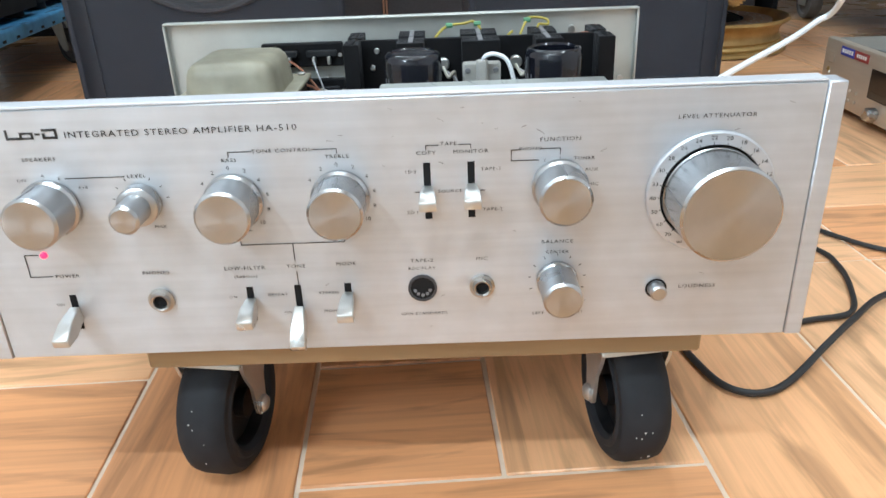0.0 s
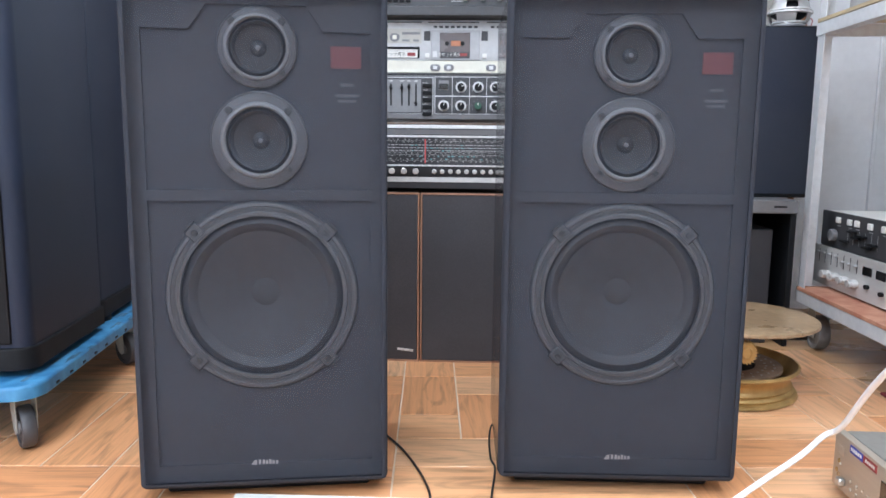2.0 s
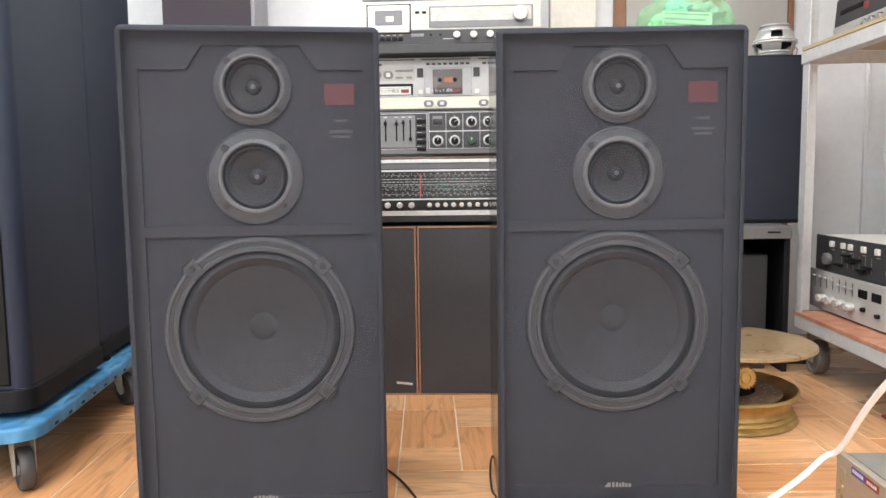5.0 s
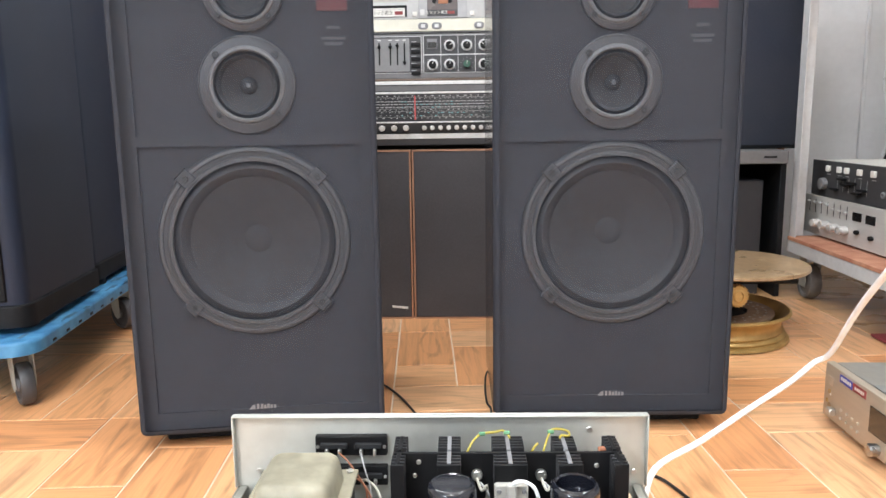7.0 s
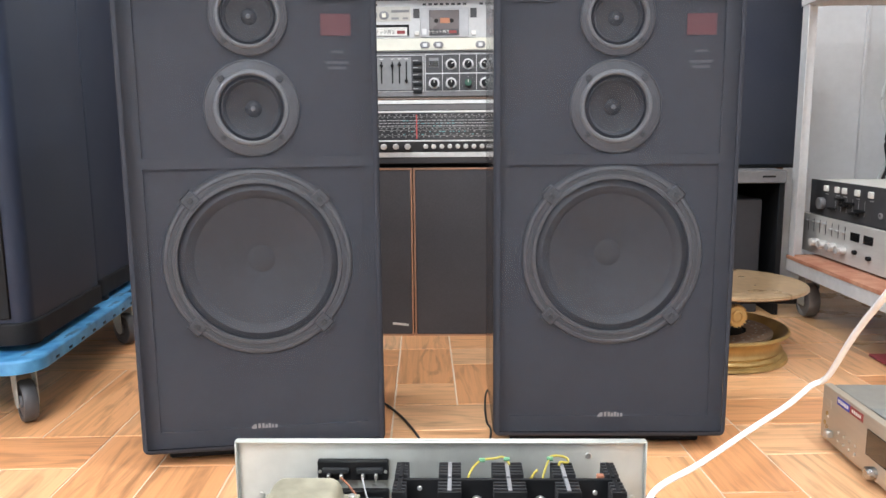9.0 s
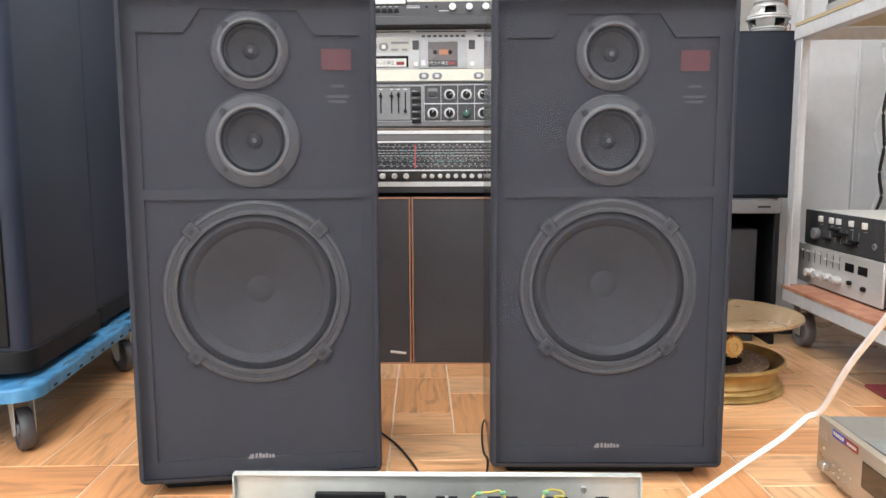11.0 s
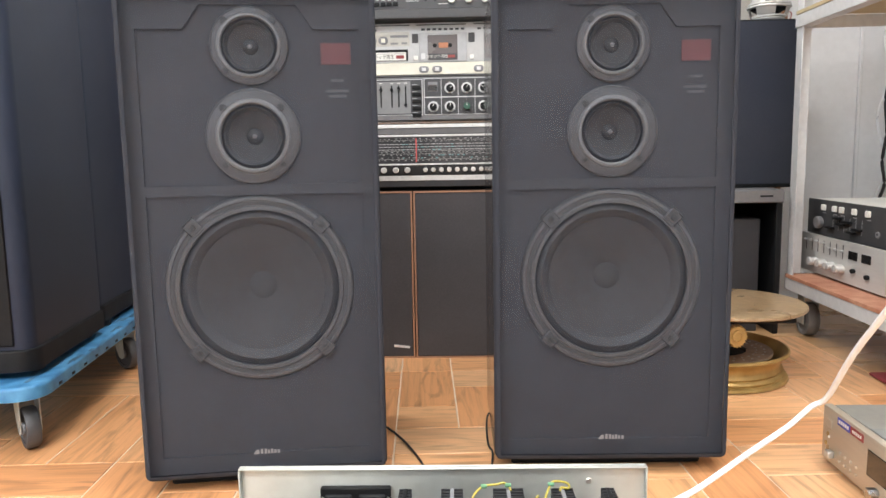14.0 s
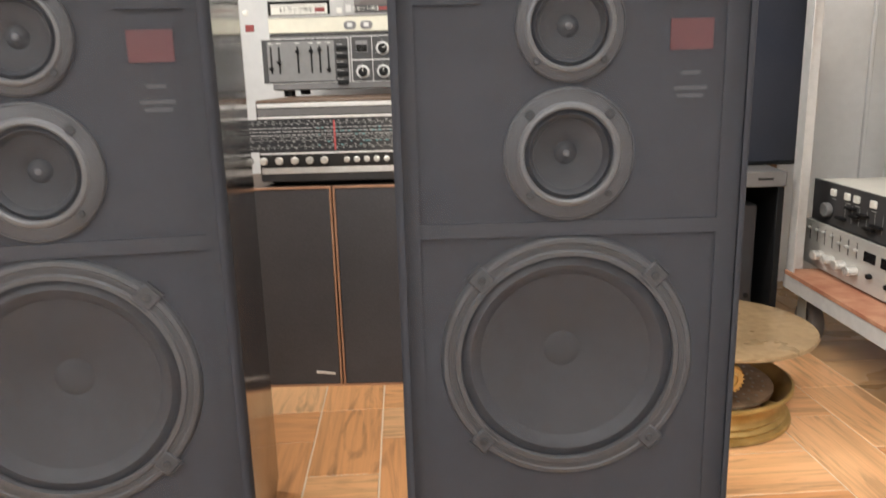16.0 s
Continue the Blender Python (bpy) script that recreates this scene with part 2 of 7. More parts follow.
def net_mat(name, col, clear):
    """See-through woven net, a little closer here and there."""
    m = bpy.data.materials.new(name)
    m.use_nodes = True
    n, k = m.node_tree.nodes, m.node_tree.links
    b, mixer, tr = n["Principled BSDF"], n.new("ShaderNodeMixShader"), n.new("ShaderNodeBsdfTransparent")
    b.inputs["Base Color"].default_value, b.inputs["Roughness"].default_value = (*col, 1), 0.9
    tc, soft = n.new("ShaderNodeTexCoord"), n.new("ShaderNodeTexNoise")
    soft.inputs["Scale"].default_value, soft.inputs["Detail"].default_value = 5, 3
    k.new(tc.outputs["Object"], soft.inputs["Vector"])
    patch, add = n.new("ShaderNodeMapRange"), n.new("ShaderNodeMath")
    patch.inputs["To Min"].default_value, patch.inputs["To Max"].default_value = -0.03, 0.03
    k.new(soft.outputs["Fac"], patch.inputs["Value"])
    add.inputs[0].default_value = clear
    k.new(patch.outputs[0], add.inputs[1])
    k.new(add.outputs[0], mixer.inputs["Fac"])
    k.new(b.outputs[0], mixer.inputs[1])
    k.new(tr.outputs[0], mixer.inputs[2])
    k.new(mixer.outputs[0], n["Material Output"].inputs["Surface"])
    return m


NET = net_mat("open_weave_net", (0.034, 0.038, 0.049), 0.70)
FRAME = surf("grille_frame_board", (0.049, 0.0545, 0.070), 0.8, 0, 0.1, 60, 6, 0.0)
BAFFLE = surf("grey_baffle", (0.048, 0.0535, 0.069), 0.9, 0, 0.1, 30, 6, 0.0)
RING = surf("driver_ring_paint", (0.180, 0.189, 0.208), 0.5, 0.2, 0.1, 70, 14, 0.03)
RING2 = surf("driver_ring_dark", (0.094, 0.100, 0.116), 0.55, 0.2, 0.1, 70, 14, 0.03)
CONE = surf("paper_cone", (0.052, 0.055, 0.064), 0.8, 0, 0.2, 60, 14, 0.05)
SURROUND = surf("rubber_surround", (0.043, 0.047, 0.058), 0.6, 0, 0.2, 60, 14, 0.03)
STICKER = surf("faded_red_paper", (0.150, 0.053, 0.063), 0.6, 0, 0.12, 60, 20, 0.02)
RED_ST = surf("red_sticker", (0.26, 0.040, 0.040), 0.5, 0, 0.12, 60, 20, 0.02)
BADGE = surf("silver_badge", (0.74, 0.74, 0.74), 0.35, 0.2, 0.1, 120, 30, 0.02)
BLUE = surf("worn_blue_plastic", (0.035, 0.19, 0.44), 0.5, 0, 0.35, 40, 9, 0.1, col2=(0.10, 0.33, 0.57), rvar=0.15)
GOLDP = surf("old_gold_paint", (0.46, 0.29, 0.085), 0.36, 0.5, 0.3, 30, 8, 0.08, col2=(0.58, 0.40, 0.16), rvar=0.15)
BRASS = surf("worn_brass_disc", (0.38, 0.245, 0.125), 0.36, 0.35, 0.25, 60, 7, 0.03, col2=(0.52, 0.37, 0.22), rvar=0.15)
RUSTY = surf("oily_hub", (0.36, 0.26, 0.18), 0.45, 0.4, 0.4, 40, 10, 0.15)
GEARM = surf("yellow_gear", (0.52, 0.33, 0.12), 0.45, 0.4, 0.2, 60, 12, 0.06)
RACK = surf("grey_rack_paint", (0.64, 0.65, 0.66), 0.42, 0.1, 0.12, 50, 6, 0.06)
RACK_SH = surf("orange_rack_board", (0.52, 0.16, 0.09), 0.7, 0, 0.3, 25, 6, 0.08, col2=(0.62, 0.34, 0.22))
RACK_WD = surf("pale_plywood", (0.55, 0.44, 0.27), 0.65, 0, 0.15, 30, 7, 0.08, (0.3, 1, 1))
CHAMP = surf("champagne_metal", (0.50, 0.43, 0.345), 0.38, 0.35, 0.08, 140, 8, 0.03, (0.1, 1, 1))
CHAMP_TOP = surf("grey_metal_lid", (0.30, 0.29, 0.26), 0.45, 0.4, 0.12, 60, 6, 0.04)
SCREEN = surf("dark_display", (0.015, 0.014, 0.014), 0.12, 0, 0.1, 30, 5, 0, coat=0.5)
BLUE_ST = surf("blue_sticker", (0.04, 0.06, 0.42), 0.45, 0, 0.1, 80, 20, 0)
WHITE = surf("white_plastic", (0.74, 0.73, 0.69), 0.45, 0, 0.06, 60, 10, 0.02)
CREAM = surf("cream_plastic", (0.72, 0.70, 0.60), 0.45, 0, 0.06, 60, 10, 0.02)
SILVER = surf("silver_plastic", (0.47, 0.47, 0.47), 0.40, 0.15, 0.08, 100, 10, 0.02)
GREYP2 = surf("faded_print", (0.62, 0.62, 0.62), 0.5, 0, 0.1, 70, 10, 0)
RADIOBLACK = surf("black_radio_fascia", (0.022, 0.021, 0.022), 0.4, 0, 0.15, 90, 10, 0.02)
MIDGREY = surf("slate_panel", (0.155, 0.153, 0.158), 0.45, 0.1, 0.1, 90, 10, 0.02)
PALEKNOB = surf("pale_knob", (0.66, 0.65, 0.63), 0.3, 0.3, 0.06, 90, 20, 0.02)
GREYP = surf("grey_plastic", (0.20, 0.20, 0.21), 0.5, 0.1, 0.1, 70, 10, 0.03)
DKGREY = surf("charcoal_panel", (0.050, 0.050, 0.054), 0.5, 0.1, 0.12, 90, 10, 0.03)
WOOD = surf("brown_veneer", (0.22, 0.11, 0.055), 0.45, 0, 0.3, 30, 5, 0.06, (0.15, 1, 1))
WOODEDGE = surf("copper_wood_edge", (0.42, 0.23, 0.15), 0.5, 0, 0.2, 40, 8, 0.05)
WALNUT = surf("dark_veneer", (0.10, 0.060, 0.040), 0.5, 0, 0.3, 30, 5, 0.06, (0.15, 1, 1))
PURPLE = surf("purple_grey_cloth", (0.060, 0.050, 0.062), 0.9, 0, 0.15, 300, 4, 0.2)
GREYSIDE = surf("grey_laminate", (0.30, 0.30, 0.33), 0.5, 0, 0.06, 40, 4, 0.02)
BEIGE = surf("beige_panel", (0.37, 0.355, 0.325), 0.6, 0, 0.06, 30, 3, 0.03)
STILE = surf("brown_stile", (0.22, 0.10, 0.05), 0.5, 0, 0.2, 40, 6, 0.05, (1, 1, 0.1))
LIDM = glass("smoked_lid", (0.30, 0.34, 0.37), 0.12, 0.30)
BAGM = glass("green_film", (0.70, 0.95, 0.74), 0.12, 0.82)
for nd in BAGM.node_tree.nodes:
    if nd.type == "BUMP":
        nd.inputs["Strength"].default_value, nd.inputs["Distance"].default_value = 0.9, 0.012
    elif nd.type == "TEX_NOISE":
        nd.inputs["Scale"].default_value, nd.inputs["Detail"].default_value, nd.inputs["Distortion"].default_value = 26, 3, 1.5
BAGDARK = surf("grey_green_film", (0.16, 0.25, 0.21), 0.5, 0, 0.3, 60, 20, 0.05)
BAGTEAL = surf("teal_film", (0.10, 0.42, 0.36), 0.5, 0, 0.3, 60, 20, 0.05)
BAGSLIP = surf("pale_slip", (0.42, 0.55, 0.46), 0.6, 0, 0.15, 60, 20, 0.02)
BAGIN = surf("green_mesh", (0.30, 0.60, 0.36), 0.5, 0, 0.3, 60, 20, 0.05)
LED = glow("red_lamp", (1.0, 0.02, 0.09), 2.5)
TUBE_ON = glow("lit_tube", (1.0, 0.97, 0.92), 6.0)
REDMAT = surf("dark_red_mat", (0.20, 0.03, 0.035), 0.8, 0, 0.25, 90, 12, 0.2)
for dull in (BLACK_ANOD, FIN, CORE, DARK, CABMAT, CABSAT, CLOTH, CLOTH2, NET, TREAD, RUBBER):
    dull.node_tree.nodes["Principled BSDF"].inputs["Specular IOR Level"].default_value = 0.2
CAPFILM.node_tree.nodes["Principled BSDF"].inputs["Specular IOR Level"].default_value = 0.35
WIRES = {c: surf(c + "_wire", v, 0.45, 0, 0.08, 60, 10, 0) for c, v in (
    ("red", (0.40, 0.04, 0.05)), ("pink", (0.50, 0.15, 0.20)), ("yellow", (0.38, 0.31, 0.045)), ("white", (0.44, 0.42, 0.36)),
    ("blue", (0.05, 0.14, 0.46)), ("brown", (0.28, 0.11, 0.06)), ("green", (0.10, 0.26, 0.14)), ("orange", (0.60, 0.19, 0.06)),
    ("black", (0.02, 0.02, 0.02)), ("grey", (0.35, 0.35, 0.36)))}


# ---- mesh helpers ----
def stretch(x, y, z):
    return Matrix.Diagonal((x, y, z, 1))


def box(bm, x0, y0, z0, x1, y1, z1, bevel=0.0, seg=1, m=None):
    r = bmesh.ops.create_cube(bm, size=1)
    vs = r["verts"]
    for v in vs:
        v.co = Vector((x0 + (v.co.x + 0.5) * (x1 - x0), y0 + (v.co.y + 0.5) * (y1 - y0), z0 + (v.co.z + 0.5) * (z1 - z0)))
    if bevel:
        es = list({e for v in vs for e in v.link_edges})
        r2 = bmesh.ops.bevel(bm, geom=es, offset=bevel, segments=seg, profile=0.5, affect="EDGES")
        vs = list({v for f in r2["faces"] for v in f.verts} | {v for v in vs if v.is_valid})
    if m:
        for v in vs:
            v.co = m @ v.co
    return bm


AXES = {"x": (Vector((1, 0, 0)), Vector((0, 1, 0)), Vector((0, 0, 1))), "y": (Vector((0, 1, 0)), Vector((0, 0, 1)), Vector((1, 0, 0))),
        "-y": (Vector((0, -1, 0)), Vector((1, 0, 0)), Vector((0, 0, 1))), "z": (Vector((0, 0, 1)), Vector((1, 0, 0)), Vector((0, 1, 0))),
        "-x": (Vector((-1, 0, 0)), Vector((0, 0, 1)), Vector((0, 1, 0)))}


def lathe(bm, at, axis, profile, seg=32):
    """Turns a profile of (radius, height) round an axis through at; ends at radius 0 close."""
    a, u, w = AXES[axis]
    at = Vector(at)
    rings = []
    for r, h in profile:
        if r < 1e-6:
            rings.append([bm.verts.new(at + a * h)])
        else:
            rings.append([bm.verts.new(at + a * h + (u * math.cos(2 * math.pi * i / seg) + w * math.sin(2 * math.pi * i / seg)) * r) for i in range(seg)])
    for p, q in zip(rings, rings[1:]):
        for i in range(seg):
            j = (i + 1) % seg
            if len(p) == 1 and len(q) == 1:
                continue
            if len(p) == 1:
                bm.faces.new((p[0], q[i], q[j]))
            elif len(q) == 1:
                bm.faces.new((p[i], p[j], q[0]))
            else:
                bm.faces.new((p[i], p[j], q[j], q[i]))
    return bm


def cyl(bm, at, axis, r, h, seg=24, bevel=0.0):
    b = bevel
    prof = [(0, 0), (r - b, 0), (r, b), (r, h - b), (r - b, h), (0, h)] if b else [(0, 0), (r, 0), (r, h), (0, h)]
    return lathe(bm, at, axis, prof, seg)


def smooth_path(pts, steps=8):
    pts = [Vector(p) for p in pts]
    if len(pts) < 3:
        return pts
    ext = [2 * pts[0] - pts[1]] + pts + [2 * pts[-1] - pts[-2]]
    out = []
    for i in range(1, len(ext) - 2):
        a, b, c, d = ext[i - 1:i + 3]
        for s in range(steps):
            t = s / steps
            out.append(0.5 * ((2 * b) + (c - a) * t + (2 * a - 5 * b + 4 * c - d) * t * t + (3 * b - a - 3 * c + d) * t ** 3))
    out.append(pts[-1])
    return out


def tube(bm, pts, r, seg=8, steps=8):
    path = smooth_path(pts, steps)
    rings, up = [], Vector((0, 0, 1))
    for i, p in enumerate(path):
        t = (path[min(i + 1, len(path) - 1)] - path[max(i - 1, 0)]).normalized()
        n = t.cross(up)
        if n.length < 1e-3:
            n = t.cross(Vector((1, 0, 0)))
        n.normalize()
        b = n.cross(t)
        rings.append([bm.verts.new(p + (n * math.cos(2 * math.pi * k / seg) + b * math.sin(2 * math.pi * k / seg)) * r) for k in range(seg)])
    for p, q in zip(rings, rings[1:]):
        for k in range(seg):
            bm.faces.new((p[k], p[(k + 1) % seg], q[(k + 1) % seg], q[k]))
    for ring in (rings[0], rings[-1]):
        bm.faces.new(ring)
    return bm


def rounded(bm, x0, y0, x1, y1, z0, z1, r, seg=6, top=0.0, corners=(1, 1, 1, 1)):
    """An upright prism with rounded plan corners; top: round-over at the upper rim."""
    def ring(inset, z):
        pts, k = [], 0
        rr = max(r - inset, 0.0005)
        for cx, cy, a0 in ((x1, y1, 0), (x0, y1, 90), (x0, y0, 180), (x1, y0, 270)):
            q = rr if corners[k] else 0.0008
            sx, sy = (1 if cx == x1 else -1), (1 if cy == y1 else -1)
            ox, oy = cx - sx * (inset + q), cy - sy * (inset + q)
            for s in range(seg + 1):
                a = radians(a0 + 90 * s / seg)
                pts.append(bm.verts.new((ox + q * math.cos(a), oy + q * math.sin(a), z)))
            k += 1
        return pts
    levels = [(0, z0), (0, z1 - top)]
    if top:
        levels += [(top * (1 - math.cos(radians(a))), z1 - top + top * math.sin(radians(a))) for a in (30, 60, 90)]
    rings = [ring(i, z) for i, z in levels]
    for p, q in zip(rings, rings[1:]):
        for i in range(len(p)):
            j = (i + 1) % len(p)
            bm.faces.new((p[i], p[j], q[j], q[i]))
    bm.faces.new(rings[-1])
    bm.faces.new(rings[0][::-1])
    return bm


def B(*args, **kw):
    """A new bmesh holding one box."""
    return box(bmesh.new(), *args, **kw)


def C(*args, **kw):
    return cyl(bmesh.new(), *args, **kw)


def L(*args, **kw):
    return lathe(bmesh.new(), *args, **kw)


def T(*args, **kw):
    return tube(bmesh.new(), *args, **kw)


def mesh_of(name, bm, material, sharp=38):
    bmesh.ops.recalc_face_normals(bm, faces=bm.faces[:])
    me = bpy.data.meshes.new(name)
    bm.to_mesh(me)
    bm.free()
    me.materials.append(material)
    me.polygons.foreach_set("use_smooth", [True] * len(me.polygons))
    me.set_sharp_from_angle(angle=radians(sharp))
    return me


def part(name, bm, material, parent, label="", m=None):
    ob = new(name, mesh_of(name, bm, material))
    ob.parent = parent
    if m:
        ob.matrix_basis = m
    if label:
        ob["label"] = label
    return ob


def thing(name, label, category, m=None, group=""):
    ob = new(name)
    ob.empty_display_size = 0.05
    if m:
        ob.matrix_basis = m
    return tagged(ob, label, category, group)


def solid(name, bm, material, label, category, m=None, kind="", group=""):
    """A thing that is one mesh."""
    ob = new(name, mesh_of(name, bm, material))
    if m:
        ob.matrix_basis = m
    return tagged(ob, label, category, group, kind)


def lettering(parent, text, x, y, z, size, material, wide=1.15, align="CENTER", turn=None, name="lettering", spread=1.0):
    """Printed words on a face that looks along -y, centred on x and z."""
    cu = bpy.data.curves.new(name, "FONT")
    cu.body, cu.size, cu.align_x, cu.align_y = text, size, align, "CENTER"
    cu.resolution_u, cu.space_character = 2, spread
    tmp = bpy.data.objects.new(name, cu)
    me = bpy.data.meshes.new_from_object(tmp)
    bpy.data.objects.remove(tmp)
    bpy.data.curves.remove(cu)
    me.transform(Matrix.Diagonal((wide, 1, 1, 1)))
    if not me.materials:
        me.materials.append(material)
    else:
        me.materials[0] = material
    ob = new(name, me)
    ob.parent = parent
    ob.matrix_basis = pose(x, y, z, 90) if turn is None else turn
    return ob


# ---- room ----
X0, X1, Y0, Y1, H = -1.7, 2.10, -2.6, 3.16, 2.5
solid("wall_back", B(X0 - 0.1, Y1, 0, X1 + 0.1, Y1 + 0.1, H), WALL, "plain white painted back wall", "wall", kind="structure")
solid("wall_right", B(X1, Y0, 0, X1 + 0.1, Y1, H), WALL, "plain white painted side wall", "wall", kind="structure")
solid("wall_left", B(X0 - 0.1, Y0, 0, X0, Y1, H), WALL, "plain white painted side wall", "wall", kind="structure")
solid("wall_front", B(X0 - 0.1, Y0 - 0.1, 0, X1 + 0.1, Y0, H), WALL, "plain white painted wall", "wall", kind="structure")
solid("ceiling", B(X0 - 0.1, Y0 - 0.1, H, X1 + 0.1, Y1 + 0.1, H + 0.1), CEIL, "plain white ceiling", "ceiling", kind="structure")
bm = bmesh.new()
for bx in (1.755,):
    box(bm, bx, Y1 - 0.012, 0, bx + 0.012, Y1 - 0.0005, 1.9, 0.002)
solid("trim", bm, WALL, "thin white batten strip on the wall", "trim", kind="structure")
# battens added above the view to carry the assumed tubes
for tx, ty, turn, watts in TUBES:
    fx = thing("unseen_ceiling_light", "white ceiling batten with one lit tube, added out of view", "light", pose(tx, ty, H, 0, 0, turn), "ceiling tubes")
    part("body", B(-0.62, -0.03, -0.045, 0.62, 0.03, 0, 0.004), WHITE, fx)
    part("tube", C((-0.6, 0, -0.062), "x", 0.013, 1.2, 16), TUBE_ON, fx)


# ---- floor speakers ----
def driver(parent, name, z, radius, inner, cone_depth, dome, y=0.026, lugs=False):
    """One loudspeaker in the baffle: flange, bright inner bezel, surround, cone, dome."""
    flange, bulge = (RINGW, 0.2) if lugs else (RING2, 0.5)
    ring = part(name, L((0, y, z), "-y", [(inner, -0.004), (inner, 0.003), (inner * 1.03, 0.0055), (radius * 0.95, 0.0055), (radius * 0.985, 0.004), (radius, 0.0), (radius, -0.006)], 72), flange, parent)
    if lugs:
        part("rim", L((0, y, z), "-y", [(inner * 0.985, 0.003), (inner * 0.99, 0.0085), (inner * 1.03, 0.0085), (inner * 1.045, 0.0055)], 72), RINGW2, ring)
        part("edge_rim", L((0, y, z), "-y", [(radius * 0.935, 0.0055), (radius * 0.945, 0.0072), (radius * 0.975, 0.0066), (radius * 0.99, 0.001)], 72), RINGW2, ring)
    else:
        part("rim", L((0, y, z), "-y", [(inner, -0.002), (inner * 1.01, 0.0075), (inner * 1.05, 0.0095), (inner * 1.12, 0.0088), (inner * 1.17, 0.0055)], 72), RING, ring)
        part("edge_rim", L((0, y, z), "-y", [(radius * 0.965, 0.005), (radius * 0.97, 0.0066), (radius * 0.99, 0.0058), (radius * 1.0, 0.001)], 72), RINGW2, ring)
    part("surround", L((0, y, z), "-y", [(inner * 0.80, -0.006), (inner * 0.85, 0.001), (inner * 0.90, 0.004), (inner * 0.96, 0.0), (inner, -0.003)], 64), SURROUND, ring)
    part("cone", L((0, y, z), "-y", [(dome, -cone_depth), (inner * 0.5, -cone_depth * 0.6), (inner * 0.81, -0.006)], 56), CONE, ring)
    part("dome", L((0, y, z), "-y", [(0, -cone_depth + dome * bulge), (dome * 0.5, -cone_depth + dome * bulge * 0.84), (dome * 0.85, -cone_depth + dome * bulge * 0.4), (dome, -cone_depth)], 32), CONE if lugs else SURROUND, ring)
    if not lugs:
        part("cap_tip", C((0, y + cone_depth - dome * 0.45, z), "-y", 0.0040, 0.003, 16, 0.0015), RING, ring)
    for i in range(4):
        a = radians(45 + 90 * i)
        px, pz, rr = math.cos(a), math.sin(a), (radius + inner * 1.05) / 2
        if lugs:
            mm = pose(px * rr, y - 0.006, z + pz * rr, 0, 45 + 90 * -i, 0)
            lug = part("lug", box(bmesh.new(), -0.0120, -0.003, -0.0115, 0.0120, 0.003, 0.0115, 0.002, 1, mm), RINGW, ring)
            # dark strips stand in for the shade on both sides of the lug
            part("lug_shade", box(bmesh.new(), -0.0115, -0.0030, -0.0140, 0.0115, 0.003, -0.0117, 0.0006, 1, mm), SURROUND, lug)
            part("lug_shade", box(bmesh.new(), -0.0115, -0.0030, 0.0117, 0.0115, 0.003, 0.0140, 0.0006, 1, mm), SURROUND, lug)
            part("screw", C((px * rr, y - 0.0085, z + pz * rr), "-y", 0.0048, 0.003, 12, 0.0008), SURROUND, lug)
        else:
            part("screw", C((px * rr, y - 0.006, z + pz * rr), "-y", 0.0056 if i < 2 else 0.0040, 0.002, 12, 0.0008), SURROUND, ring)
    return ring


